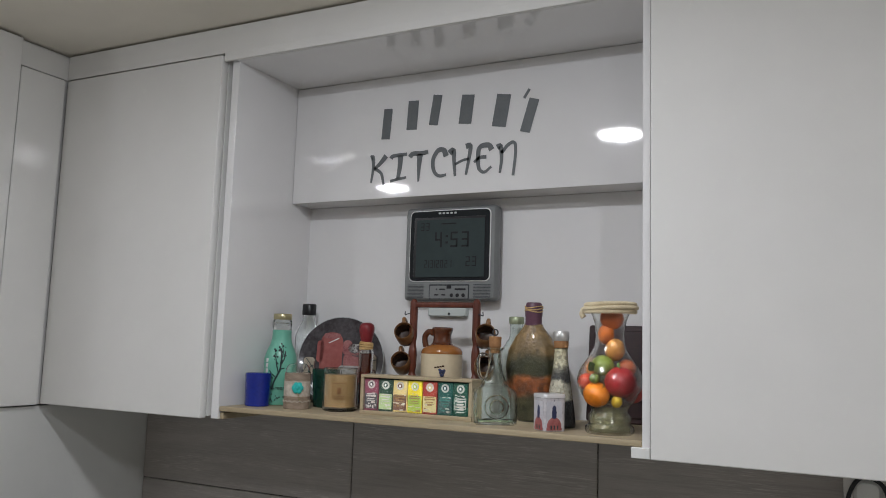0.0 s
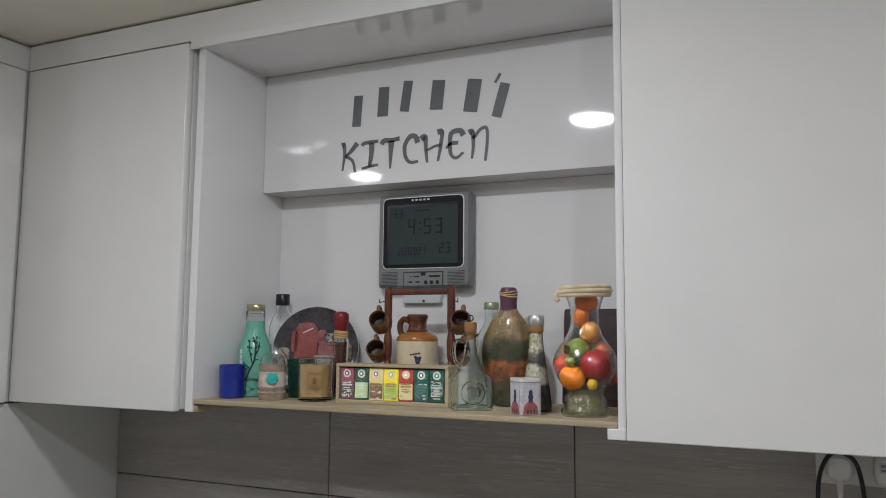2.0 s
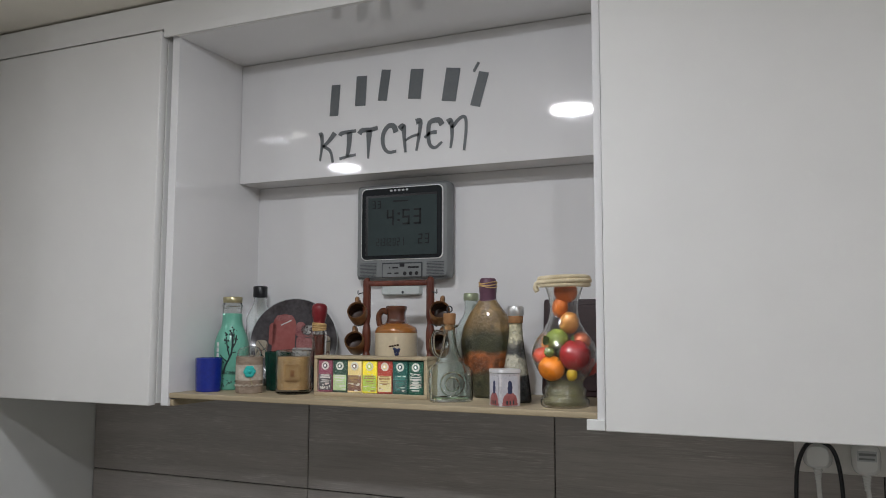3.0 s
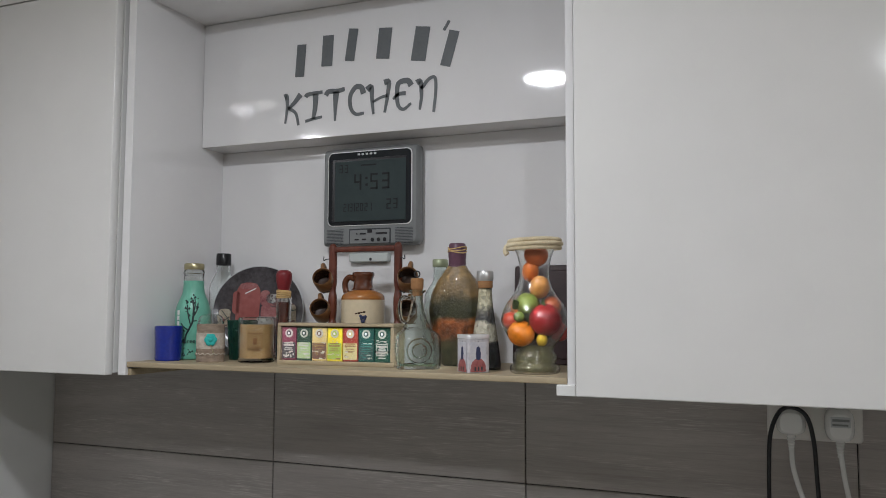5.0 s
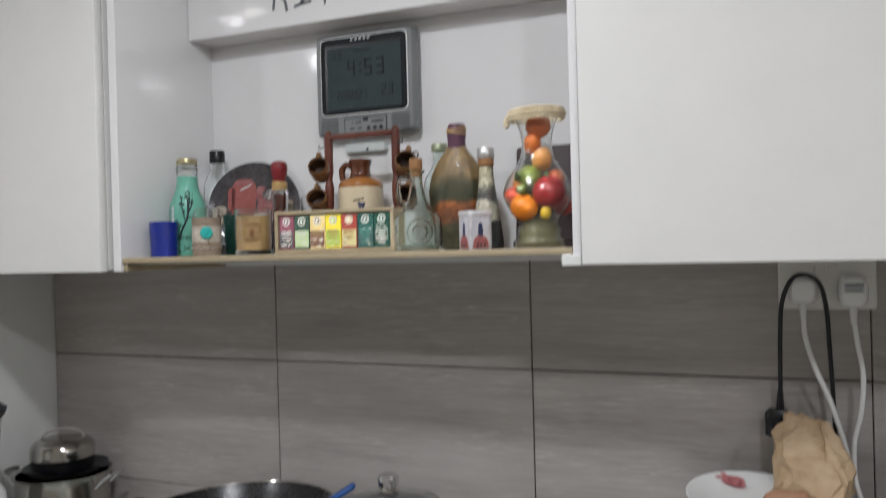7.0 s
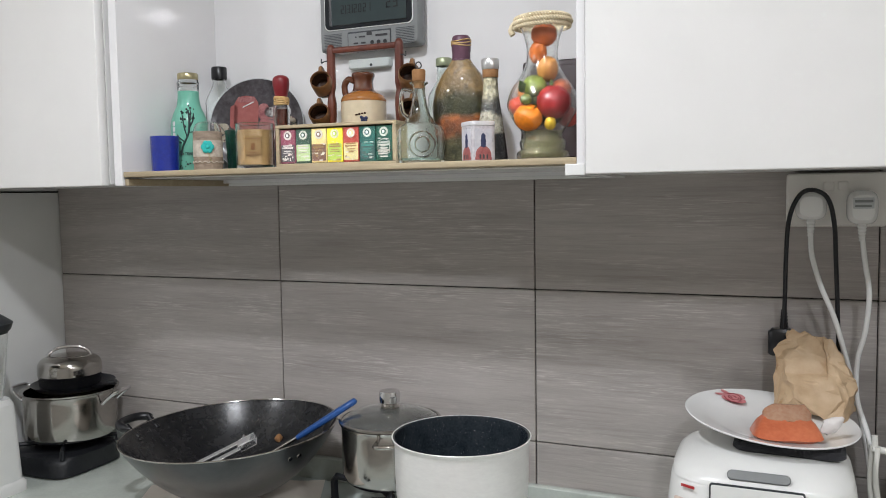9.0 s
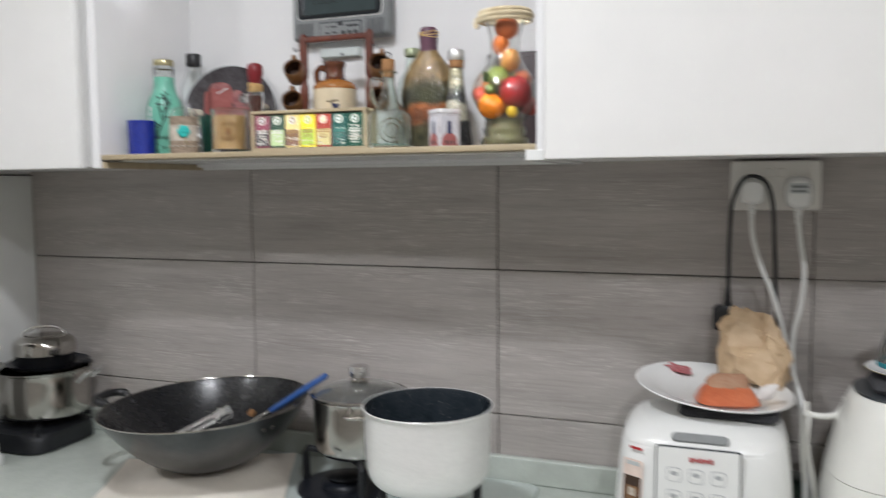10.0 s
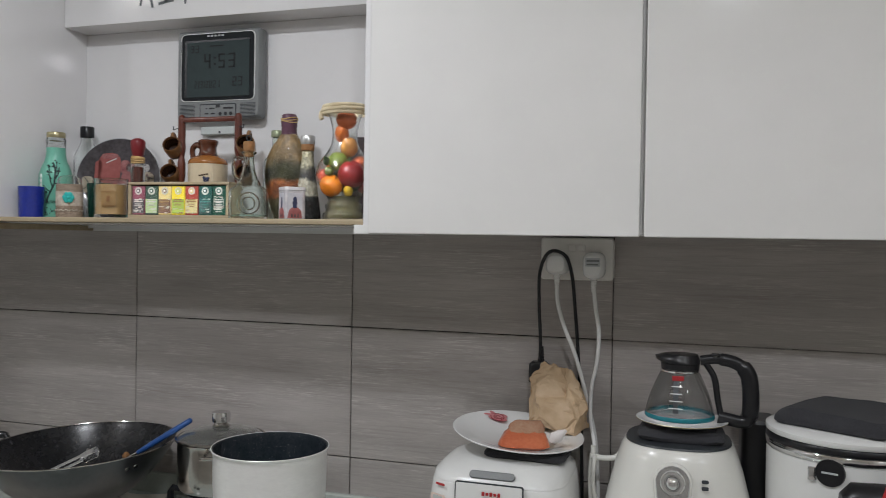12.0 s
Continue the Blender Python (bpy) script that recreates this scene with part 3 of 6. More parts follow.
# pen strokes of each letter in a box 1 wide and 1 high: points, first width, last width
LETTER = {
    "K": [([(0.08, 0.96), (0.2, 0.97), (0.24, 0.6), (0.14, 0.0)], 0.2, 0.08), ([(0.95, 1.0), (0.62, 0.72), (0.28, 0.52)], 0.2, 0.1), ([(0.3, 0.55), (0.7, 0.34), (0.86, -0.1)], 0.12, 0.1)],
    "I": [([(0.05, 0.86), (0.2, 0.95), (1.0, 0.98)], 0.16, 0.12), ([(0.62, 0.95), (0.6, 0.5), (0.5, 0.05)], 0.22, 0.14), ([(0.05, 0.0), (0.5, 0.06), (1.0, 0.1)], 0.1, 0.1)],
    "T": [([(0.0, 0.85), (0.15, 0.97), (0.6, 0.96), (1.0, 1.0)], 0.18, 0.15), ([(0.55, 0.95), (0.52, 0.5), (0.5, -0.05)], 0.24, 0.07)],
    "C": [([(0.95, 0.72), (0.8, 0.95), (0.45, 0.96), (0.15, 0.65), (0.2, 0.25), (0.5, 0.03), (0.98, 0.04)], 0.2, 0.1)],
    "H": [([(0.02, 0.86), (0.2, 0.95), (0.24, 0.5), (0.3, 0.0)], 0.22, 0.09), ([(0.75, 1.05), (0.95, 1.06), (0.9, 0.6), (0.78, 0.02)], 0.2, 0.09), ([(0.26, 0.42), (0.6, 0.55), (0.9, 0.6)], 0.08, 0.1)],
    "E": [([(1.0, 0.8), (0.8, 0.98), (0.3, 0.92), (0.22, 0.5), (0.3, 0.15), (0.6, 0.02), (1.0, 0.2)], 0.2, 0.09), ([(0.0, 0.4), (0.3, 0.55), (0.7, 0.56)], 0.09, 0.14)],
    "N": [([(0.0, 0.92), (0.18, 0.95), (0.24, 0.5), (0.16, 0.06)], 0.2, 0.08), ([(0.22, 0.72), (0.6, 1.0), (0.9, 1.02), (0.94, 0.6), (0.84, -0.05)], 0.12, 0.1)],
}


def letter_word(word, places, category_label):
    t = thing("wall_lettering", pose(0, BEAMY, 0), category_label, "lettering")
    for ch, (x, z, w, h, turn) in zip(word, places):
        bm = bmesh.new()
        for pts, w0, w1 in LETTER[ch]:
            stroke(bm, [(px * w, pz * h) for px, pz in pts], w0 * 0.063, w1 * 0.060)
        r = bmesh.ops.extrude_face_region(bm, geom=bm.faces[:])
        bmesh.ops.translate(bm, vec=(0, -0.0006, 0), verts=[v for v in r["geom"] if isinstance(v, bmesh.types.BMVert)])
        shift(bm, x, 0, z, Matrix.Rotation(radians(-turn), 4, "Y"))
        part("letter", bm, SIGN, t, flat=True)
    return t


letter_word("KITCHEN", [(0.086, 2.086, 0.046, 0.060, 0), (0.140, 2.087, 0.043, 0.060, 0), (0.191, 2.085, 0.045, 0.062, 0), (0.243, 2.090, 0.039, 0.060, 0),
                        (0.287, 2.088, 0.053, 0.060, 0), (0.347, 2.091, 0.040, 0.060, 0), (0.399, 2.084, 0.044, 0.064, 0)], "grey vinyl word KITCHEN stuck on the glossy beam")
names = thing("wall_lettering", pose(0, BEAMY, 0), "grey vinyl line of plain bars above the word", "lettering")
for x, z, w, h, turn in ((0.1285, 2.219, 0.022, 0.070, 4), (0.194, 2.233, 0.026, 0.066, 3), (0.251, 2.239, 0.022, 0.068, 8), (0.326, 2.233, 0.030, 0.064, 6),
                         (0.407, 2.222, 0.032, 0.070, 9), (0.463, 2.252, 0.006, 0.022, 32), (0.470, 2.205, 0.022, 0.072, 16)):
    part("bar", shift(box(-w / 2, w / 2, -0.0006, 0, -h / 2, h / 2, 0), x, 0, z, Matrix.Rotation(radians(turn), 4, "Y")), SIGN, names, flat=True)

# ---- wall clock ----
CX, CZ, CW, CH = 0.274, 1.9275, 0.222, 0.207
clock = thing("wall_clock", pose(CX, NB, CZ), "grey plastic digital wall clock with an unlit display", "clock")
body = rings_to_mesh([oval_ring(0, 0, 0, CW / 2 - 0.008, CH / 2 - 0.008, 26, 96), oval_ring(0, 0, 0.010, CW / 2, CH / 2, 26, 96), oval_ring(0, 0, 0.030, CW / 2, CH / 2, 26, 96), oval_ring(0, 0, 0.036, CW / 2 - 0.005, CH / 2 - 0.005, 22, 96)])
part("case", shift(body, 0, 0, 0, Matrix.Rotation(radians(90), 4, "X")), GREYP, clock)
FY = -0.036
SW, SH, SZ = 0.196, 0.158, 0.017
part("rim", shift(plaque(SW, SH, 0.012, 0.0015, 0.0005), 0, FY, SZ), WHITEPRINT, clock, "thin white line round the display")
part("bezel", shift(plaque(SW - 0.004, SH - 0.004, 0.011, 0.003, 0.0005), 0, FY, SZ), BEZEL, clock)
part("bezel_step", shift(plaque(0.172, 0.133, 0.003, 0.0042, 0.0004), 0, FY, SZ - 0.004), BLACKP, clock)
lcd = part("display", shift(plaque(0.165, 0.127, 0.002, 0.005, 0.0003), 0.0030, FY, SZ - 0.0060), LCD, clock, "dark green grey unlit LCD")
SEG = {"0": "abcdef", "1": "bc", "2": "abged", "3": "abgcd", "4": "fgbc", "5": "afgcd", "6": "afgedc", "7": "abc", "8": "abcdefg", "9": "abcdfg"}


def digits(text, x, z, w, h, th, name):
    for ch in text:
        bm = bmesh.new()
        if ch in SEG:
            for s in SEG[ch]:
                x0, x1, z0, z1 = {"a": (0, w, h - th, h), "b": (w - th, w, h / 2, h), "c": (w - th, w, 0, h / 2), "d": (0, w, 0, th), "e": (0, th, 0, h / 2), "f": (0, th, h / 2, h), "g": (0, w, h / 2 - th / 2, h / 2 + th / 2)}[s]
                box(x + x0 + th * 0.15, x + x1 - th * 0.15, -0.0004, 0, z + z0 + th * 0.15, z + z1 - th * 0.15, 0, bm=bm)
            x += w * 1.45
        elif ch == ":":
            box(x, x + th, -0.0004, 0, z + h * 0.25, z + h * 0.38, 0, bm=bm)
            box(x, x + th, -0.0004, 0, z + h * 0.65, z + h * 0.78, 0, bm=bm)
            x += w * 0.6
        elif ch == "/":
            box(x + th * 0.2, x + th * 1.0, -0.0004, 0, z, z + h, 0, bm=bm)
            x += w * 0.65
        part(name, shift(bm, 0, FY - 0.0051, 0), INK, lcd, flat=True)


digits("4:53", -0.034, 0.012, 0.0185, 0.035, 0.0056, "time_digit")
digits("33", -0.069, 0.050, 0.0088, 0.018, 0.0027, "temperature_digit")
digits("2/3/2021", -0.058, -0.032, 0.0070, 0.017, 0.0021, "date_digit")
digits("23", 0.042, -0.030, 0.0105, 0.022, 0.0032, "seconds_digit")
part("display_mark", shift(box(-0.018, 0.018, -0.0004, 0, 0.063, 0.066, 0), 0, FY - 0.0051, 0), INK, lcd, flat=True)
for k in range(5):
    part("maker_mark", shift(plaque(0.006, 0.004, 0.001, 0.0004), -0.024 + k * 0.0095, FY - 0.003, SZ + 0.0715), LIGHTGREY, clock)
part("control_panel", shift(plaque(0.096, 0.032, 0.002, 0.0016, 0.0003), 0.002, FY, -0.084), GREYDARK, clock)
part("control_plate", shift(plaque(0.092, 0.028, 0.002, 0.0022, 0.0003), 0.002, FY, -0.085), GREYP, clock)
for bx, bz, bw, bh in ((-0.013, 0.006, 0.014, 0.003), (-0.027, 0.006, 0.003, 0.003), (-0.027, -0.006, 0.010, 0.003), (-0.010, -0.006, 0.010, 0.003), (0.030, 0.006, 0.026, 0.004), (0.003, 0.011, 0.011, 0.007)):
    part("slot", shift(plaque(bw, bh, 0.001, 0.0008), bx, FY - 0.0022, -0.085 + bz), BLACKP, clock)
for bx in (0.010, 0.024, 0.038):
    part("jack", shift(lathe([(0.0038, 0.0002), (0.0042, 0.0016), (0.002, 0.002), (0, 0.0008)], 16), bx, FY - 0.0022, -0.092, Matrix.Rotation(radians(90), 4, "X")), BLACKP, clock)
for sx in (-0.080, 0.080):
    for k in range(11):
        part("speaker_slot", shift(plaque(0.040, 0.0011, 0.0004, 0.0006), sx, FY - 0.0002, -0.069 - k * 0.0031), GREYDARK, clock, flat=True)
br = thing("wall_outlet_box", pose(0.262, NB, 1.8005), "light grey plastic outlet box under the clock", "outlet box")
part("case", shift(plaque(0.092, 0.019, 0.004, 0.016, 0.002)), PALEBOX, br)
part("screw", shift(lathe([(0.003, 0.0), (0.0028, 0.001), (0, 0.0012)], 12), 0.006, -0.016, -0.004, Matrix.Rotation(radians(90), 4, "X")), GREYDARK, br)

# ---- socket, plugs and leads ----
SX, SZ2, SY = 1.105, 1.518, -0.056
sock = thing("wall_socket", pose(SX, 0.0, SZ2), "double white wall socket on a surface box with switches", "socket")
part("surface_box", shift(plaque(0.142, 0.082, 0.006, 0.045, 0.002)), SOCKETP, sock)
part("face_plate", shift(plaque(0.146, 0.086, 0.006, 0.011, 0.0025), 0, -0.0452, 0), SOCKETP, sock)
for sx in (-0.010, 0.010):
    part("switch", shift(plaque(0.015, 0.014, 0.002, 0.004, 0.001), sx, -0.0562, 0.022), SOCKETP, sock)


def plug(x, z, mat, label, w=0.046, h=0.044, pointed=False):
    p = thing("mains_plug", pose(x, SY - 0.0005, z), label, "plug")
    part("plug_body", rings_to_mesh([[(a, -d, b) for a, _, b in [(q[0], 0, q[1]) for q in oval_ring(0, 0, 0, w / 2 * k, h / 2 * k, 3.2, 32)]] for d, k in ((0.0, 1.0), (0.020, 1.0), (0.034, 0.90), (0.039, 0.72))]), mat, p)
    ribs = [(0.0080 - 0.0003 * k - (0.0014 if k % 2 else 0), -0.0026 * k) for k in range(12)]
    part("strain_relief", shift(lathe(ribs + [(0, -0.0300)], 16), 0, -0.018, -h / 2 + 0.002), mat, p)
    return p


p1 = plug(1.0685, 1.508, WHITEP, "white moulded mains plug in the wall socket")
p2 = plug(1.142, 1.506, WHITEP, "white mains plug with a small printed sticker", 0.044, 0.054)
part("sticker", shift(plaque(0.029, 0.017, 0.001, 0.0006), 0, -0.0392, 0.007), LIGHTGREY, p2)
part("sticker_bar", shift(box(-0.012, 0.013, -0.0005, 0, 0.008, 0.012, 0), 0, -0.0399, 0), GREYP, p2, flat=True)
part("sticker_bar", shift(box(-0.012, 0.011, -0.0005, 0, 0.001, 0.004, 0), 0, -0.0399, 0), GREYP, p2, flat=True)


def lead(path, r, mat, label, steps=8):
    return tagged(part("mains_lead", tube(spline(path, steps), r, 8), mat), label, "cable", "mains leads")


lead([(1.0685, -0.075, 1.470), (1.071, -0.075, 1.43), (1.085, -0.072, 1.38), (1.105, -0.068, 1.33), (1.122, -0.06, 1.27), (1.137, -0.055, 1.21), (1.150, -0.06, 1.15), (1.160, -0.10, 1.08), (1.165, -0.14, 1.00), (1.163, -0.16, 0.922)], 0.0042, WHITEP, "white mains lead hanging from the socket")
lead([(1.142, -0.075, 1.465), (1.147, -0.075, 1.42), (1.154, -0.072, 1.37), (1.150, -0.068, 1.31), (1.140, -0.062, 1.26), (1.140, -0.07, 1.20), (1.154, -0.11, 1.15), (1.156, -0.15, 1.10), (1.158, -0.17, 1.02), (1.160, -0.18, 0.923)], 0.0042, WHITEP, "white mains lead looped beside the air fryer")
lead([(1.031, -0.035, 1.298), (1.032, -0.05, 1.36), (1.033, -0.075, 1.43), (1.037, -0.094, 1.490), (1.052, -0.102, 1.527), (1.072, -0.103, 1.534), (1.092, -0.100, 1.520), (1.102, -0.090, 1.48), (1.106, -0.075, 1.42), (1.110, -0.060, 1.35), (1.114, -0.045, 1.26), (1.118, -0.035, 1.15), (1.122, -0.032, 1.00)], 0.0036, BLACKP, "black mains lead looped over the socket")
bp = thing("mains_plug", pose(1.027, -0.016, 1.280), "black mains plug hanging against the tiled wall", "plug")
part("plug_body", loft([(-0.024, 0, -0.012, 0.017, 0.010, 4), (-0.020, 0, -0.012, 0.021, 0.014, 4), (0.016, 0, -0.012, 0.021, 0.014, 4), (0.022, 0, -0.012, 0.015, 0.011, 3)], 28), BLACKP, bp)
part("strain_relief", shift(lathe([(0.0078 - 0.0002 * k - (0.0014 if k % 2 else 0), 0.0028 * k) for k in range(13)] + [(0, 0.0350)], 14), 0.004, -0.014, 0.020), BLACKP, bp)
hook = thing("cord_wrap", pose(1.178, -0.165, 1.150), "white plastic cord wrap on the side of the fryer", "cord wrap")
part("arm", tube(spline([(-0.024, 0, 0), (0.0, 0.0, -0.002), (0.022, 0, 0.002), (0.034, 0, 0.018), (0.037, 0, 0.032)], 5), 0.0055, 8), CREAMP, hook)
part("peg", tube([(-0.020, 0, -0.004), (-0.021, 0, 0.020)], 0.0045, 8), CREAMP, hook)
for dx, dy, sway in ((-0.004, 0.004, 0.0), (0.003, -0.004, 0.006), (0.0, 0.008, -0.004)):
    part("cord", tube(spline([(-0.020 + dx, dy, 0.004), (-0.022 + dx, dy - 0.004, -0.05), (-0.016 + dx + sway, dy - 0.006, -0.12), (-0.012 + dx + sway, dy, -0.19), (-0.020 + dx, dy, -0.231)], 5), 0.0040, 8), CREAMP, hook)

# ---- things on the shelf ----


def on_shelf(name, x, y, label, category, turn=0.0, group=""):
    return thing(name, pose(x, y, SHELF, 0, 0, turn), label, category, group)


def ring_wall(profile_outer, wall):
    """Outer profile and, back down, the inner one, for vessels with thickness."""
    inner = [(max(r - wall, 0.0005), z) for r, z in profile_outer if r > wall]
    z0 = profile_outer[0][1]
    inner = [(r, max(z, z0 + wall)) for r, z in inner]
    return [(0, z0)] + list(profile_outer) + inner[::-1] + [(0, z0 + wall)]


t = on_shelf("tumbler", -0.082, -0.255, "cobalt blue dimpled glass tumbler on the shelf", "glass")
part("glass_body", lathe(ring_wall([(0.0245, 0), (0.0258, 0.002), (0.0275, 0.068), (0.027, 0.069)], 0.0025), 40), BLUEGLASS, t)
t = on_shelf("tumbler", 0.033, -0.170, "dark green dimpled glass tumbler behind the jar", "glass")
part("glass_body", lathe(ring_wall([(0.024, 0), (0.0255, 0.002), (0.030, 0.080), (0.0295, 0.081)], 0.0025), 40), DKGREENGLASS, t)

# tea bottle
t = on_shelf("tea_bottle", -0.076, -0.190, "mint green iced tea glass bottle with blossom print and gold cap", "bottle")
outer = rounded_profile([(0.032, 0.0), (0.0350, 0.004), (0.0352, 0.03), (0.0356, 0.06), (0.0362, 0.088), (0.0350, 0.102), (0.0300, 0.118), (0.0240, 0.132), (0.0213, 0.146), (0.0208, 0.162)], 4)
lab = part("label_sleeve", lathe([(0, 0)] + outer, 44), MINT, t, "mint green printed sleeve")
clear(part("glass_neck", lathe([(0.0207, 0.161), (0.0208, 0.176), (0.0222, 0.178), (0.0208, 0.181), (0.019, 0.186), (0.018, 0.186), (0.0185, 0.162)], 36), GLASS, t))
part("cap", lathe([(0.0198, 0.185), (0.0205, 0.187), (0.0205, 0.196), (0.019, 0.198), (0, 0.198)], 36), GOLDCAP, t, "gold metal screw cap")


def on_bottle(pts, lift=0.0006):
    """Points given as (turn in degrees, height) laid on the tea bottle."""
    out = []
    for a, z in pts:
        r = 0.0352
        for (r0, z0), (r1, z1) in zip(outer, outer[1:]):
            if z0 <= z <= z1 and z1 > z0:
                r = r0 + (r1 - r0) * (z - z0) / (z1 - z0)
        out.append(((r + lift) * math.cos(radians(a)), (r + lift) * math.sin(radians(a)), z))
    return out


bm = bmesh.new()
for pts, w in (([(-78, 0.034), (-72, 0.05), (-60, 0.066), (-52, 0.08), (-50, 0.105), (-54, 0.122)], 0.0013), ([(-58, 0.07), (-66, 0.09), (-72, 0.112)], 0.0009), ([(-52, 0.085), (-40, 0.10), (-34, 0.116)], 0.0009),
               ([(-66, 0.06), (-82, 0.068), (-90, 0.074)], 0.0008), ([(-48, 0.10), (-44, 0.112), (-46, 0.128)], 0.0007), ([(-68, 0.10), (-78, 0.108)], 0.0007), ([(-52, 0.078), (-38, 0.080)], 0.0007)):
    tube(spline(on_bottle(pts), 4), w * 1.5, 5, bm=bm)
part("printed_tree", bm, DARKPRINT, lab)
bm = bmesh.new()
rnd = random.Random(4)
for k in range(26):
    a, z = rnd.choice([(-50, 0.12), (-70, 0.11), (-36, 0.114), (-60, 0.095), (-84, 0.07), (-46, 0.10)])
    p = on_bottle([(a + rnd.uniform(-10, 10), min(0.138, z + rnd.uniform(-0.012, 0.012)))])[0]
    bmesh.ops.create_icosphere(bm, subdivisions=1, radius=rnd.uniform(0.0014, 0.0026), matrix=Matrix.Translation(p))
for k in range(14):
    p = on_bottle([(rnd.uniform(-95, -35), rnd.uniform(0.008, 0.024))])[0]
    bmesh.ops.create_icosphere(bm, subdivisions=1, radius=rnd.uniform(0.001, 0.002), matrix=Matrix.Translation(p))
part("printed_blossom", bm, DARKPRINT, lab)
for k in range(5):
    q = on_bottle([(-103, 0.052 + k * 0.011)], 0.0004)[0]
    part("printed_bar", shift(box(-0.003, 0.003, -0.0006, 0.0006, -0.0045, 0.0045, 0), *q, Matrix.Rotation(radians(-13), 4, "Z")), WHITEPRINT, lab, flat=True)
word = bpy.data.curves.new("printed_word", "FONT")
word.body, word.size, word.extrude, word.align_x = "Green", 0.0125, 0.0002, "CENTER"
wo = new("printed_word", word)
wo.parent = lab
wq = on_bottle([(-57, 0.034)], 0.0012)[0]
wo.matrix_basis = Matrix.Translation(wq) @ Matrix.Rotation(radians(33), 4, "Z") @ Matrix.Rotation(radians(90), 4, "X")
word.materials.append(DARKPRINT)

# clear bottle with black cap
t = on_shelf("glass_bottle", -0.084, -0.082, "clear glass bottle with a black screw cap in the corner", "bottle")
clear(part("glass_body", lathe(ring_wall(rounded_profile([(0.028, 0), (0.030, 0.004), (0.030, 0.13), (0.029, 0.155), (0.019, 0.178), (0.0145, 0.188), (0.0145, 0.204)], 3), 0.002), 36), GLASS, t))
part("cap", lathe([(0.0158, 0.200), (0.0162, 0.202), (0.0162, 0.224), (0.0148, 0.226), (0, 0.226)], 32), BLACKP, t)

# round picture platter leaning in the corner
t = thing("picture_platter", pose(0.018, -0.098, SHELF + 0.0005, -9, 0, 20), "round dark platter with pink still life print, leaning back", "platter")
R = 0.0985
disc = lathe([(0, 0), (R * 0.86, 0), (R * 0.9, 0.002), (R * 0.985, 0.006), (R, 0.0065), (R, 0.008), (R * 0.9, 0.0045), (R * 0.86, 0.003), (0, 0.003)], 56)
STAND = Matrix.Translation((0, 0, R)) @ Matrix.Rotation(radians(90), 4, "X")
part("plate", shift(disc, m=STAND), material("dark_print_ground", (0.028, 0.024, 0.026), 0.16, second=(0.10, 0.09, 0.10), scale=22, coat=0.5), t)
part("rim_line", shift(lathe([(R - 0.0005, 0.006), (R + 0.0012, 0.006), (R + 0.0012, 0.0085), (R - 0.0005, 0.0085), (R - 0.0005, 0.006)], 56), m=STAND), LIGHTGREY, t)
PR1 = material("pink_paint", (0.28, 0.072, 0.066), 0.25, second=(0.40, 0.125, 0.115), scale=16, coat=0.4)
PR2 = material("rose_paint", (0.20, 0.050, 0.060), 0.25, second=(0.46, 0.20, 0.19), scale=60, coat=0.4)
PR3 = material("lace_paint", (0.10, 0.085, 0.085), 0.3, second=(0.62, 0.60, 0.58), scale=70, coat=0.4, fleck=((0.05, 0.03, 0.03), 150, 0.58))
PR4 = material("cream_paint", (0.26, 0.20, 0.14), 0.3, second=(0.56, 0.50, 0.40), scale=50, coat=0.4, fleck=((0.09, 0.03, 0.03), 120, 0.57))
for mat, cx, cz, w, h, r, lift in ((PR1, -0.024, 0.104, 0.052, 0.116, 0.022, 0.0), (PR2, -0.024, 0.154, 0.040, 0.012, 0.0059, 0.0004), (PR1, -0.050, 0.118, 0.016, 0.050, 0.0079, 0.0),
                                   (PR2, 0.013, 0.128, 0.022, 0.034, 0.010, 0.0), (PR3, 0.043, 0.127, 0.056, 0.020, 0.009, 0.0), (PR2, 0.030, 0.098, 0.050, 0.036, 0.012, 0.0004),
                                   (PR4, 0.060, 0.088, 0.044, 0.058, 0.012, 0.0), (PR3, 0.020, 0.076, 0.050, 0.022, 0.008, 0.0008), (PR4, -0.074, 0.084, 0.028, 0.040, 0.010, 0.0)):
    part("print", shift(plaque(w, h, r, 0.0006, 0), cx, -0.0031 - lift, cz), mat, t)
part("print_fold", shift(plaque(0.026, 0.0022, 0.001, 0.0005), -0.020, -0.0042, 0.143, Matrix.Rotation(radians(-26), 4, "Y")), WHITEPRINT, t)
for bx, bz, ln, turn in ((0.050, 0.107, 0.050, 8), (0.066, 0.097, 0.034, -20), (0.036, 0.112, 0.030, 30), (-0.070, 0.088, 0.034, 50), (-0.074, 0.078, 0.028, -35)):
    part("print_branch", shift(plaque(ln, 0.0016, 0.0007, 0.0005), bx, -0.0042, bz, Matrix.Rotation(radians(turn), 4, "Y")), DARKPRINT, t)

# vinegar bottle with red wax stopper
t = on_shelf("stoppered_bottle", 0.129, -0.165, "slim glass bottle of dark liquid with a red waxed stopper", "bottle")
part("liquid", lathe([(0, 0.003), (0.0125, 0.003), (0.0125, 0.100), (0.0136, 0.112), (0.0132, 0.118), (0, 0.118)], 32), material("dark_red_liquid", (0.045, 0.008, 0.005), 0.12, vary=0.2, coat=0.3), t)
clear(part("glass_body", lathe([(0, 0), (0.0145, 0.0), (0.015, 0.09), (0.0165, 0.112), (0.0160, 0.122), (0.0125, 0.132), (0.0125, 0.140), (0.0105, 0.140), (0.0105, 0.131), (0.0140, 0.121), (0.0145, 0.112), (0.0132, 0.09), (0.0130, 0.002), (0, 0.002)], 36), GLASS, t))
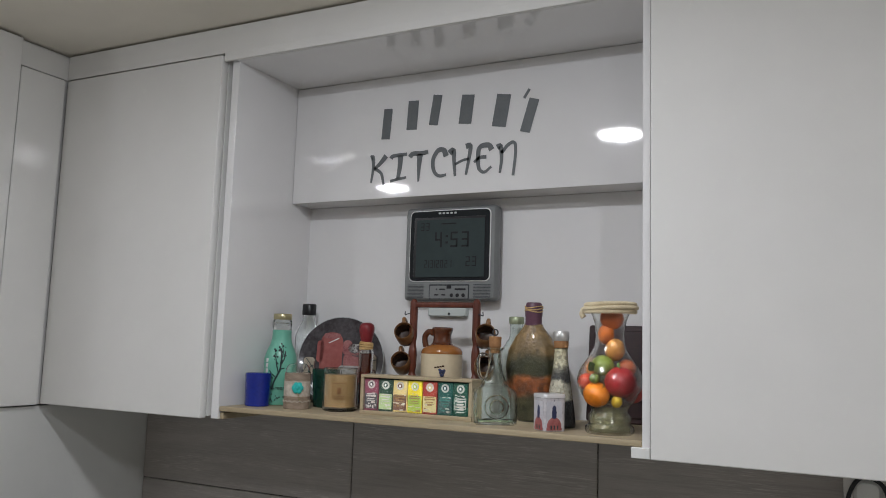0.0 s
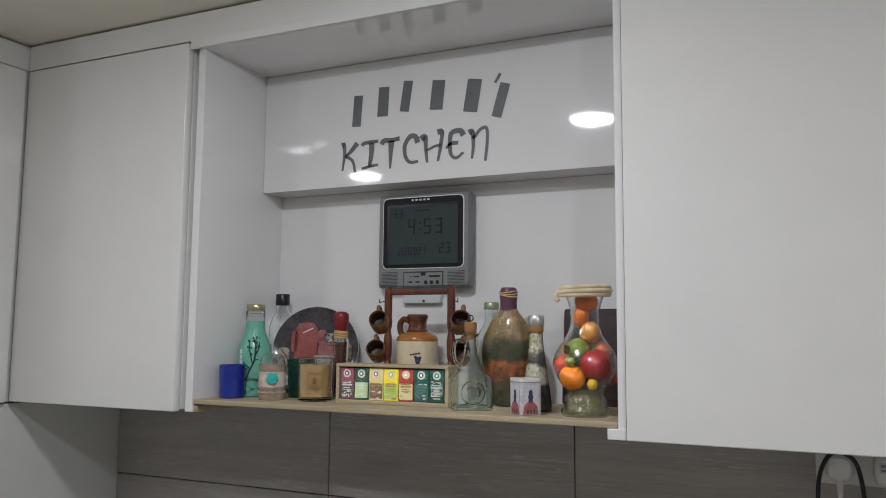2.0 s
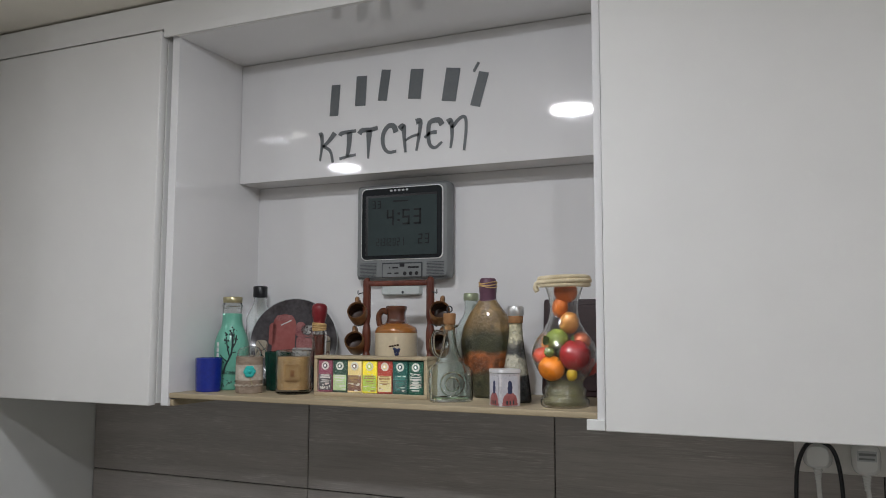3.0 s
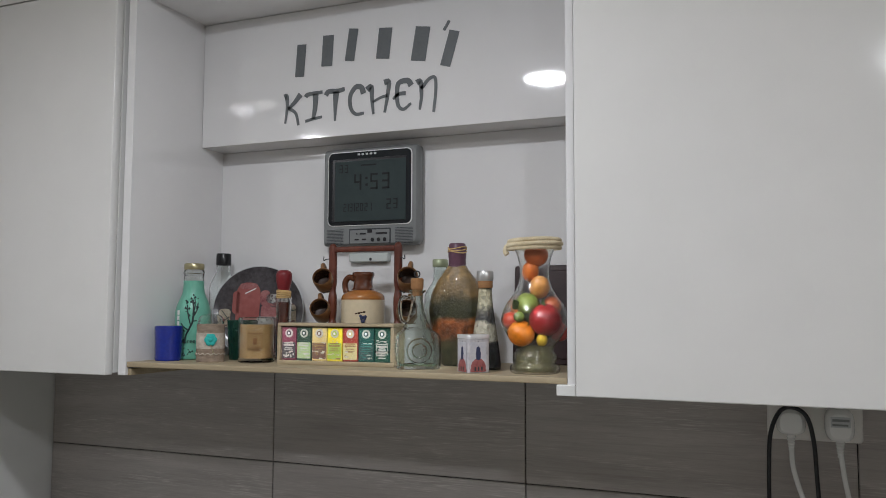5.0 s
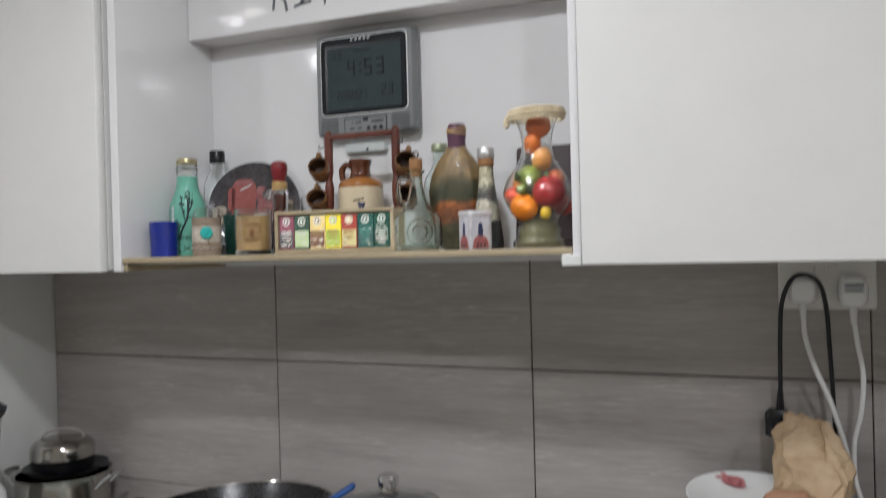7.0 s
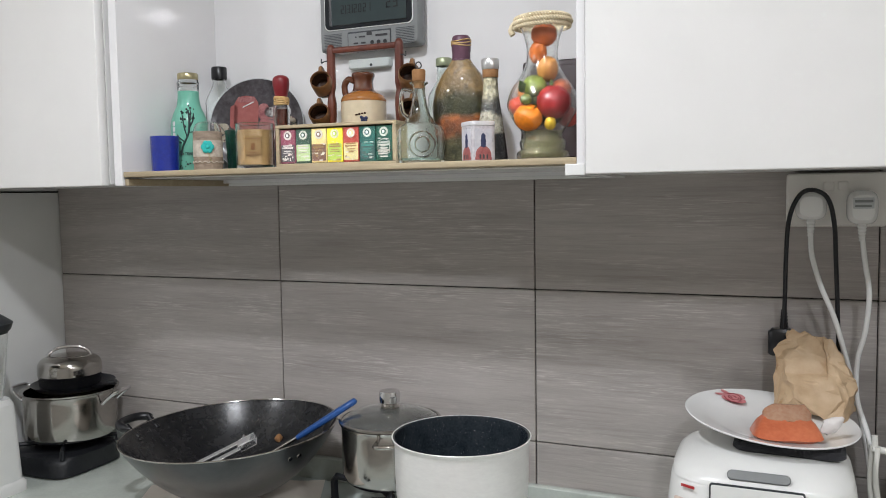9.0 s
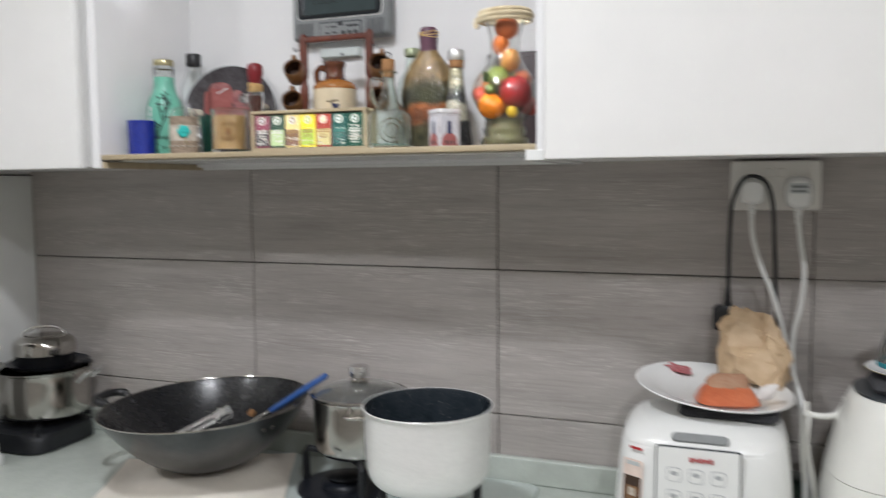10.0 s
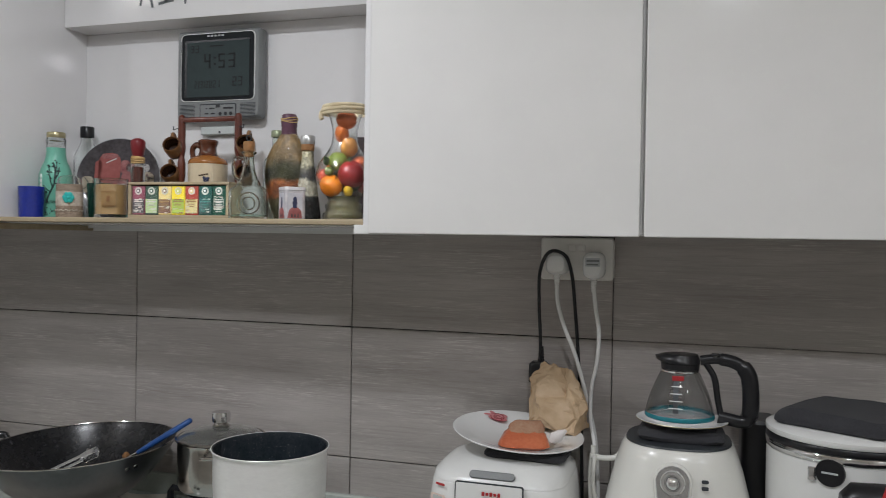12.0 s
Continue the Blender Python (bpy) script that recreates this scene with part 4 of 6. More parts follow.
part("stopper", lathe(rounded_profile([(0.0110, 0.140), (0.0125, 0.146), (0.0155, 0.160), (0.0162, 0.170), (0.0145, 0.178), (0.008, 0.1825), (0, 0.183)], 4), 32), REDWAX, t, "red wax coated stopper")
for k in range(5):
    part("raffia_band", tube([((0.0132 + 0.0006 * (k % 2)) * math.cos(a), (0.0132 + 0.0006 * (k % 2)) * math.sin(a), 0.128 + k * 0.0030 + 0.0012 * math.sin(a + k)) for a in [2 * math.pi * i / 28 for i in range(28)]], 0.0019, 6, loop=True), RAFFIA, t)

# burlap jar
t = on_shelf("wrapped_jar", 0.016, -0.248, "small jar wrapped in burlap and lace with a teal felt flower", "jar")
part("wrap", lathe([(0, 0), (0.0262, 0.0), (0.0270, 0.002), (0.0270, 0.072), (0.0262, 0.074)], 44), BURLAP, t)
clear(part("glass_dome", lathe(ring_wall(rounded_profile([(0.0250, 0.072), (0.0254, 0.077), (0.0235, 0.085), (0.0165, 0.092), (0.0, 0.095)], 4)[:-1], 0.0015), 36), GLASS, t))
for z in (0.016,):
    part("lace_band", tube([(0.0276 * math.cos(a), 0.0276 * math.sin(a), z + 0.0015 * math.sin(16 * a)) for a in [2 * math.pi * i / 128 for i in range(128)]], 0.0011, 5, loop=True), LACE, t)
part("lace_strip", lathe([(0.0271, 0.026), (0.0274, 0.027), (0.0274, 0.056), (0.0271, 0.057)], 44), LACE, t)
fl = bmesh.new()
for k in range(6):
    a = 2 * math.pi * k / 6
    bmesh.ops.create_uvsphere(fl, u_segments=10, v_segments=6, radius=0.0062, matrix=Matrix.Translation((0.0064 * math.cos(a), 0, 0.0064 * math.sin(a))) @ Matrix.Diagonal((1, 0.4, 1, 1)))
bmesh.ops.create_uvsphere(fl, u_segments=10, v_segments=6, radius=0.004, matrix=Matrix.Translation((0, -0.002, 0)) @ Matrix.Diagonal((1, 0.6, 1, 1)))
FLM = Matrix.Rotation(radians(38), 4, "Z") @ Matrix.Translation((0, -0.0290, 0.044))
part("flower", shift(fl, m=FLM), TEAL, t, "teal felt flower")
for k in range(5):
    part("pearl", shift(lathe([(0, -0.0014), (0.001, -0.001), (0.0014, 0), (0.001, 0.001), (0, 0.0014)], 8), m=FLM @ Matrix.Translation((0.001 + k * 0.0011, -0.0005, -0.012 - k * 0.0032))), GOLDCAP, t)

# candle in glass
t = on_shelf("candle_jar", 0.108, -0.225, "amber scented candle in a thick clear glass with label", "candle")
part("wax", lathe([(0, 0.009), (0.0318, 0.009), (0.0322, 0.012), (0.0322, 0.074), (0, 0.073)], 40), AMBER, t, "amber wax")
clear(part("glass_body", lathe([(0, 0), (0.0325, 0.0), (0.0350, 0.002), (0.0355, 0.086), (0.0345, 0.087), (0.0330, 0.086), (0.0328, 0.009), (0, 0.008)], 44), GLASS, t))
lb = shift(plaque(0.030, 0.034, 0.001, 0.0005), 0, 0, 0)
for v in lb.verts:
    a = v.co.x / 0.0358
    r = 0.0357 + (0.0004 if v.co.y < -0.0002 else 0)
    v.co = Vector((r * math.sin(a), -r * math.cos(a), v.co.z + 0.044))
LM = Matrix.Rotation(radians(30), 4, "Z")
part("label", shift(lb, m=LM), GOLDLABEL, t)
for z, w, h in ((0.057, 0.026, 0.0012), (0.042, 0.007, 0.012), (0.031, 0.022, 0.001), (0.028, 0.018, 0.001), (0.025, 0.02, 0.001)):
    part("label_bar", shift(plaque(w, h, 0.0004, 0.0004), m=LM @ Matrix.Translation((0, -0.0364, z))), MUGB, t)
part("wick", tube([(0, 0, 0.072), (0.001, 0, 0.081)], 0.0009, 6), INK, t)

# box of teas
t = thing("tea_box", pose(0.2935, -0.247, SHELF, 0, 0, 3.0), "pale wooden tea box with seven paper tea packs under clear film", "tea box")
W2, D2, H2 = 0.1195, 0.052, 0.078
part("frame_bottom", box(-W2, W2, 0, D2, 0, 0.008, 0.001), BIRCH, t)
part("frame_top", box(-W2, W2, 0, D2, H2 - 0.006, H2, 0.001), BIRCH, t)
part("frame_side", box(-W2, -W2 + 0.007, 0, D2, 0.0082, H2 - 0.0062, 0.001), BIRCH, t)
part("frame_side", box(W2 - 0.007, W2, 0, D2, 0.0082, H2 - 0.0062, 0.001), BIRCH, t)
part("back", box(-W2 + 0.0075, W2 - 0.0075, D2 - 0.006, D2 - 0.0005, 0.0085, H2 - 0.0065, 0.0005), BIRCH, t)
TEA = [((0.22, 0.045, 0.075), (0.035, 0.028, 0.030)), ((0.025, 0.065, 0.040), (0.42, 0.55, 0.24)), ((0.68, 0.53, 0.22), (0.15, 0.055, 0.025)), ((0.82, 0.66, 0.03), (0.36, 0.50, 0.05)),
       ((0.34, 0.040, 0.025), (0.62, 0.54, 0.24)), ((0.006, 0.085, 0.065), (0.006, 0.055, 0.045)), ((0.003, 0.070, 0.040), (0.003, 0.070, 0.040))]
TEALINE = material("pale_teal_print", (0.05, 0.20, 0.165), 0.45, vary=0.2, scale=90)
TEAPRINT = material("cream_tea_print", (0.52, 0.50, 0.44), 0.45, vary=0.15, scale=90)
pw = (2 * W2 - 0.016) / 7
for k, (ca, cb) in enumerate(TEA):
    x = -W2 + 0.008 + pw * (k + 0.5)
    ca, cb = (tuple(0.95 * c + 0.008 for c in q) for q in (ca, cb))
    ma = material("tea_paper", ca, 0.4, vary=0.15, scale=60, coat=0.1)
    mb = material("tea_paper_band", cb, 0.4, second=tuple(0.75 * c + 0.07 for c in cb), scale=120, coat=0.1)
    p = part("tea_pack", box(x - pw / 2 + 0.0006, x + pw / 2 - 0.0006, 0.003, 0.040, 0.0085, H2 - 0.0085, 0.0012), ma, t)
    part("band", shift(plaque(pw - 0.004, 0.030 if k != 6 else 0.001, 0.002, 0.0006), x, 0.0029, 0.027), mb, p)
    part("emblem", shift(lathe([(0.0082, 0), (0.0079, 0.0007), (0, 0.0007)], 24), x, 0.0028, H2 - 0.019, Matrix.Rotation(radians(90), 4, "X")), TEAPRINT, p)
    part("emblem_core", shift(lathe([(0.0048, 0), (0.0046, 0.0004), (0, 0.0004)], 18), x, 0.0020, H2 - 0.019, Matrix.Rotation(radians(90), 4, "X")), mb if k not in (1,) else ma, p)
    bar = TEAPRINT if k in (0, 1, 6) else TEALINE if k == 5 else GOLDLABEL
    for j, (bz, bw, bh) in enumerate(((0.0405, 0.6, 0.0022), (0.0365, 0.7, 0.0028), (0.031, 0.5, 0.0018), (0.0275, 0.62, 0.0012))):
        part("print_bar", shift(plaque(pw * bw, bh, 0.0008, 0.0005), x, 0.0022, bz), bar, p)
    part("emblem_dot", shift(plaque(0.004, 0.005, 0.0018, 0.0004), x, 0.0015, H2 - 0.019), WHITEPRINT, p)
    trng = random.Random(20 + k)
    for j in range(9):
        part("print_fleck", shift(plaque(trng.uniform(0.002, 0.009), trng.uniform(0.001, 0.003), 0.0004, 0.0004), x + trng.uniform(-0.3, 0.3) * pw, 0.0021, trng.uniform(0.012, 0.026) + (0.022 if j > 6 else 0)), trng.choice((TEAPRINT, LACE, bar)), p)
    if k in (0, 6):
        for j in range(5):
            tall = trng.uniform(0.003, 0.008) if k == 0 else 0.0022
            part("print_bar", shift(plaque(0.0022 if k == 0 else 0.015 - 0.001 * j, tall, 0.0008, 0.0005), x - 0.010 + j * 0.005 if k == 0 else x, 0.0022, 0.016 + (trng.uniform(-0.003, 0.004) if k == 0 else 0.0046 * j)), TEAPRINT, p)
    if k == 6:
        part("print_outline", tube([(x - 0.011, 0.0022, 0.022), (x - 0.011, 0.0022, 0.042), (x, 0.0022, 0.047), (x + 0.011, 0.0022, 0.042), (x + 0.011, 0.0022, 0.022)], 0.0007, 5, loop=True), TEAPRINT, p)
clear(part("film", shift(crumple(loft([(z, 0, 0.001, W2 - 0.008, 0.0004, 20) for z in [0.0085 + 0.0605 * i / 12 for i in range(13)]], 60), 0.0012, 55), 0, -0.0005, 0), FILM, t))

# wooden stand with hanging mugs and a jug
t = on_shelf("mug_stand", 0.3055, -0.150, "red brown wooden stand hung with four small brown mugs", "mug stand")
post_prof = rounded_profile([(0.0078, 0), (0.0078, 0.06), (0.0088, 0.075), (0.0064, 0.083), (0.0084, 0.095), (0.0088, 0.125), (0.0062, 0.142), (0.0084, 0.156), (0.0082, 0.18), (0.0082, 0.222), (0.0074, 0.229), (0.004, 0.234), (0, 0.235)], 3)
for sx in (-0.072, 0.072):
    part("post", lathe([(0, 0)] + post_prof, 16, (sx, 0)), REDWOOD, t)
part("crossbar", box(-0.066, 0.066, -0.006, 0.006, 0.217, 0.228, 0.002), REDWOOD, t)
part("foot_bar", box(-0.085, 0.085, -0.028, 0.028, 0.0, 0.008, 0.002), REDWOOD, t)


def hanging_mug(px, z, side, group="mugs on the stand"):
    m = thing("hanging_mug", Matrix.Translation((px, -0.158, SHELF + z)) @ Euler((radians(62), radians(8 * side), radians(18))).to_matrix().to_4x4() @ Matrix.Scale(1.06, 4), "small brown glazed mug hanging from the stand", "mug", group)
    part("cup", lathe([(0, -0.018), (0.0165, -0.018), (0.0185, -0.014), (0.0195, 0.008), (0.0185, 0.017), (0.0175, 0.0185), (0.0165, 0.017), (0.0165, -0.012), (0, -0.015)], 28), MUGB, m)
    part("inside", lathe([(0.0162, 0.012), (0.0158, -0.011), (0, -0.0135)], 28), MUGIN, m)
    part("handle", tube(spline([(0, 0.018, 0.010), (0, 0.029, 0.010), (0, 0.033, 0.0), (0, 0.027, -0.011), (0, 0.018, -0.012)], 5), 0.0042, 8), MUGB, m)
    return m


for px, z, side in ((0.2185, 0.160, -1), (0.213, 0.100, -1), (0.402, 0.160, 1), (0.401, 0.098, 1)):
    hanging_mug(px, z, side)
for px, z, s in ((-0.072, 0.205, -1), (-0.072, 0.140, -1), (0.072, 0.205, 1), (0.072, 0.140, 1)):
    part("hook", tube(spline([(px, -0.004, z), (px + s * 0.012, -0.006, z - 0.002), (px + s * 0.017, -0.007, z - 0.004), (px + s * 0.017, -0.007, z + 0.004)], 4), 0.0011, 6), GREYDARK, t)

t = on_shelf("stoneware_jug", 0.302, -0.150, "two-tone stoneware jug, chestnut glazed top and cream body", "jug")
part("body", lathe([(0, 0), (0.038, 0.0), (0.0415, 0.004), (0.0425, 0.02), (0.0425, 0.122), (0.0418, 0.127)], 48), JUGBODY, t)
part("shoulder", lathe(rounded_profile([(0.0427, 0.1225), (0.0422, 0.1275), (0.0390, 0.1335), (0.033, 0.1375), (0.024, 0.1415)], 4), 48), JUGMID, t)
part("neck", lathe(rounded_profile([(0.0285, 0.139), (0.0225, 0.143), (0.0195, 0.148), (0.0185, 0.161), (0.0215, 0.170), (0.0215, 0.175), (0.0190, 0.176), (0.0155, 0.166), (0.0155, 0.146), (0.0, 0.144)], 4), 40), JUGTOP, t)
part("handle", tube(spline([(-0.018, 0, 0.163), (-0.031, 0, 0.167), (-0.040, 0, 0.157), (-0.038, 0, 0.139), (-0.030, 0, 0.128)], 5), 0.0062, 10), JUGTOP, t)
bm = bmesh.new()
for k, (a, z) in enumerate(((-66, 0.086), (-62, 0.089), (-58, 0.086), (-64, 0.081), (-60, 0.081), (-62, 0.076), (-56, 0.090), (-68, 0.091))):
    bmesh.ops.create_icosphere(bm, subdivisions=1, radius=0.0034, matrix=Matrix.Translation((0.0424 * math.cos(radians(a)), 0.0424 * math.sin(radians(a)), z)))
part("grape_print", bm, BLUEPRINT, t)
bm = bmesh.new()
for a, z, r in ((-83, 0.086, 0.006), (-78, 0.082, 0.005), (-87, 0.080, 0.0045)):
    bmesh.ops.create_icosphere(bm, subdivisions=1, radius=r, matrix=Matrix.Translation((0.0404 * math.cos(radians(a)), 0.0404 * math.sin(radians(a)), z)) @ Matrix.Rotation(radians(a), 4, "Z") @ Matrix.Diagonal((0.38, 1, 1, 1)))
part("fruit_print", bm, material("pale_peach_print", (0.50, 0.29, 0.19), 0.35, vary=0.2, scale=90), t)
for k in range(4):
    a = radians(-80 + k * 7)
    part("print_bar", shift(box(-0.0022, 0.0022, -0.0005, 0.0005, -0.0014 - 0.0005 * (k % 2), 0.0014, 0), 0.0426 * math.cos(a), 0.0426 * math.sin(a), 0.096 + 0.001 * k, Matrix.Rotation(a + math.pi / 2, 4, "Z")), MUGIN, t, flat=True)

# glass cruet
t = on_shelf("glass_cruet", 0.4555, -0.235, "square embossed clear glass cruet with a corked neck", "cruet", turn=31)
lv = [(0.0, 0.0385, 7), (0.002, 0.0410, 10), (0.030, 0.0420, 10), (0.056, 0.0410, 10), (0.063, 0.0375, 6), (0.068, 0.0290, 4), (0.071, 0.0240, 2.6), (0.073, 0.0250, 2.2), (0.078, 0.0230, 2), (0.083, 0.0190, 2), (0.100, 0.0135, 2), (0.122, 0.0105, 2), (0.133, 0.0110, 2), (0.137, 0.0160, 2), (0.139, 0.0155, 2)]
lv = [(z, r * 0.95 if z < 0.07 else r, p) for z, r, p in lv]
out = [(z, 0, 0, r, r * 0.92, p) for z, r, p in lv]
inn = [(max(z, 0.006) + (0.0 if z < 0.14 else 0.0002), 0, 0, r - 0.0026, r * 0.92 - 0.0026, p) for z, r, p in lv[::-1]]
clear(part("glass_body", loft(out + inn, 44), GREENGLASS, t))
clear(part("handle", tube(spline([(-0.011, 0, 0.124), (-0.026, 0, 0.126), (-0.031, 0, 0.112), (-0.028, 0, 0.088), (-0.018, 0, 0.080)], 5), 0.0034, 8), GREENGLASS, t))
clear(part("embossed_ring", shift(lathe([(0.020, 0), (0.0215, 0.002), (0.023, 0)], 36), 0, -0.0367, 0.032, Matrix.Rotation(radians(90), 4, "X")), GREENGLASS, t))
clear(part("embossed_ring", shift(lathe([(0.011, 0), (0.0125, 0.002), (0.014, 0)], 30), 0, -0.0367, 0.032, Matrix.Rotation(radians(90), 4, "X")), GREENGLASS, t))
clear(part("thick_base", loft([(0.0062, 0, 0, 0.0338, 0.0308, 8), (0.010, 0, 0, 0.0342, 0.0312, 8), (0.0125, 0, 0, 0.027, 0.024, 4)], 40), material("green_bottle_base", (0.62, 0.86, 0.76), 0.03, glass=1.0, vary=0.0), t, "thick green glass base"))
part("cork", lathe([(0, 0.128), (0.0078, 0.129), (0.0098, 0.140), (0.0112, 0.141), (0.0118, 0.158), (0.0105, 0.160), (0, 0.160)], 24), CORK, t)
part("pull_ring", tube([(0.0048 * math.cos(a), 0, 0.1675 + 0.0055 * math.sin(a)) for a in [2 * math.pi * k / 20 for k in range(20)]], 0.0012, 6, loop=True), GREYDARK, t)

# big bottle of layered spices
t = on_shelf("spice_bottle", 0.496, -0.140, "large flask of layered lentils and herbs with purple sealed neck", "bottle")
prof = [(0.0, 0.026, 0.022), (0.004, 0.031, 0.025), (0.04, 0.044, 0.030), (0.08, 0.053, 0.034), (0.105, 0.0555, 0.035), (0.135, 0.050, 0.033), (0.160, 0.037, 0.027), (0.180, 0.021, 0.019), (0.188, 0.0165, 0.0165)]
mat = layered("layered_spices", [(0.0, (0.055, 0.060, 0.025)), (0.20, (0.060, 0.050, 0.022)), (0.27, (0.20, 0.055, 0.015)), (0.40, (0.34, 0.105, 0.028)), (0.47, (0.040, 0.042, 0.014)), (0.64, (0.050, 0.046, 0.016)), (0.72, (0.19, 0.115, 0.038)), (1.0, (0.26, 0.165, 0.065))], 0.0, 0.19, 0.45, 190, 0.016, low_grain=0.058, slant=18.0)
part("contents", loft([(z + 0.003, 0, 0, max(a - 0.003, 0.004), max(b - 0.003, 0.004), 2.2) for z, a, b in prof], 44), mat, t, "layered lentils, beans and herbs")
clear(part("glass_body", loft([(z, 0, 0, a, b, 2.2) for z, a, b in prof], 44, (True, False)), GLASS, t))
part("neck_wrap", lathe([(0.0165, 0.184), (0.0162, 0.200), (0.0170, 0.203), (0.0172, 0.216), (0.0160, 0.220), (0.0158, 0.226), (0.0135, 0.229), (0, 0.229)], 28), PURPLE, t, "purple wrapped neck")
for k in range(3):
    part("raffia_tie", tube([(0.0176 * math.cos(a), 0.0176 * math.sin(a), 0.212 + 0.004 * k + 0.002 * math.sin(a * 2 + k)) for a in [2 * math.pi * i / 24 for i in range(24)]], 0.0011, 5, loop=True), RAFFIA, t)
t = on_shelf("glass_bottle", 0.438, -0.083, "clear bottle with a greenish metal cap behind the flask", "bottle")
clear(part("glass_body", lathe(ring_wall(rounded_profile([(0.030, 0), (0.032, 0.004), (0.032, 0.12), (0.024, 0.145), (0.0145, 0.162), (0.0135, 0.190)], 3), 0.002), 32), GREENGLASS, t))
part("cap", lathe([(0.0150, 0.188), (0.0155, 0.190), (0.0155, 0.201), (0.014, 0.203), (0, 0.203)], 28), material("pale_green_cap", (0.36, 0.40, 0.26), 0.35, metal=0.4, vary=0.1), t)

# tall cone bottle
t = on_shelf("cone_bottle", 0.574, -0.205, "tall tapering glass bottle of white and dark layers, silver cap", "bottle")
prof = rounded_profile([(0.0265, 0.0), (0.0280, 0.005), (0.0255, 0.03), (0.0200, 0.07), (0.0148, 0.105), (0.0125, 0.128), (0.012, 0.143)], 4)
mat = layered("layered_seeds", [(0.0, (0.02, 0.02, 0.022)), (0.32, (0.03, 0.03, 0.03)), (0.36, (0.50, 0.46, 0.36)), (0.55, (0.46, 0.42, 0.33)), (0.60, (0.05, 0.05, 0.05)), (0.74, (0.12, 0.11, 0.09)), (0.78, (0.46, 0.42, 0.30)), (1.0, (0.50, 0.45, 0.30))], 0.0, 0.142, 0.5, 180, 0.010)
part("contents", lathe([(0, 0.002)] + [(r - 0.002, z + 0.002) for r, z in prof[:-1]] + [(0, 0.143)], 32), mat, t)
clear(part("glass_body", lathe([(0, 0)] + prof, 36), GLASS, t))
part("stopper", lathe([(0.0128, 0.142), (0.0135, 0.145), (0.0135, 0.156), (0.0125, 0.157)], 28), CORK, t)
part("cap", lathe([(0.0140, 0.155), (0.0148, 0.157), (0.0148, 0.171), (0.0135, 0.173), (0, 0.173)], 28), SILVERCAP, t)

# small printed tin
t = on_shelf("tea_tin", 0.577, -0.275, "small white octagonal tin printed with pink domes and towers", "tin", turn=48)
TIN = material("printed_white_tin", (0.40, 0.38, 0.42), 0.28, second=(0.72, 0.69, 0.70), scale=45, coat=0.3)
part("body", loft([(0, 0, 0, 0.0208, 0.0208, 7), (0.001, 0, 0, 0.0214, 0.0214, 7), (0.056, 0, 0, 0.0214, 0.0214, 7)], 48), TIN, t)
part("lid", loft([(0.0565, 0, 0, 0.0221, 0.0221, 7), (0.0615, 0, 0, 0.0221, 0.0221, 7), (0.0630, 0, 0, 0.0212, 0.0212, 7)], 48), material("white_tin_lid", (0.74, 0.73, 0.74), 0.3, metal=0.3, vary=0.04), t)
ROOF = material("brick_red_print", (0.26, 0.055, 0.06), 0.4, second=(0.44, 0.16, 0.15), scale=160)
SKYP = material("pale_lilac_print", (0.50, 0.50, 0.56), 0.4, second=(0.70, 0.69, 0.72), scale=60)
for face, sx in ((0, -0.002), (-90, 0.002)):
    FM = Matrix.Rotation(radians(face), 4, "Z") @ Matrix.Translation((sx, -0.0216, 0))
    part("sky_print", shift(plaque(0.030, 0.046, 0.003, 0.0003), m=FM @ Matrix.Translation((0, 0, 0.028))), SKYP, t)
    part("tower_print", shift(lathe([(0.0052, 0.016), (0.0052, 0.030), (0.0062, 0.031), (0.0046, 0.036), (0.0048, 0.040), (0.0022, 0.044), (0.0003, 0.053)], 8, squash=0.14), m=FM), BLUEPRINT, t)
    part("dome_print", shift(lathe([(0.0148, 0.002), (0.0150, 0.012), (0.0125, 0.018), (0.0080, 0.022), (0.0003, 0.027)], 12, squash=0.08), m=FM), ROOF, t)
    for dx in (-0.0062, 0.0, 0.0062):
        part("arch_print", shift(plaque(0.0028, 0.007, 0.0013, 0.0003), m=FM @ Matrix.Translation((dx, -0.0010, 0.007))), DARKPRINT, t)

# vase of fruit
t = on_shelf("fruit_vase", 0.677, -0.250, "clear glass vase filled with artificial fruit, rope round the rim", "vase")
vp = rounded_profile([(0.038, 0.0), (0.0415, 0.004), (0.041, 0.012), (0.0350, 0.017), (0.0365, 0.024), (0.0365, 0.030), (0.031, 0.037), (0.034, 0.046), (0.045, 0.060), (0.0545, 0.080), (0.0555, 0.093), (0.049, 0.112), (0.036, 0.130), (0.0275, 0.146), (0.0245, 0.162), (0.0255, 0.180), (0.031, 0.200), (0.0385, 0.214)], 4)
clear(part("glass_body", lathe(ring_wall(vp, 0.0018), 48), VASEGLASS, t))
for k in range(3):
    rr = 0.0420 + 0.0024 * (k % 2)
    nn, twist = 300, 30
    bm = bmesh.new()
    for strand in (0, 1):
        tube([((rr + 0.0021 * math.sin(twist * a + math.pi * strand)) * math.cos(a), (rr + 0.0021 * math.sin(twist * a + math.pi * strand)) * math.sin(a), 0.2080 + k * 0.0056 + 0.0014 * math.sin(a + k) + 0.0021 * math.cos(twist * a + math.pi * strand)) for a in [2 * math.pi * i / nn for i in range(nn)]], 0.0020, 6, bm=bm, loop=True)
    part("rope", bm, ROPE, t)
part("rope", tube(spline([(-0.044, -0.012, 0.212), (-0.047, -0.012, 0.203), (-0.044, -0.012, 0.197)], 4), 0.0048, 7), ROPE, t)


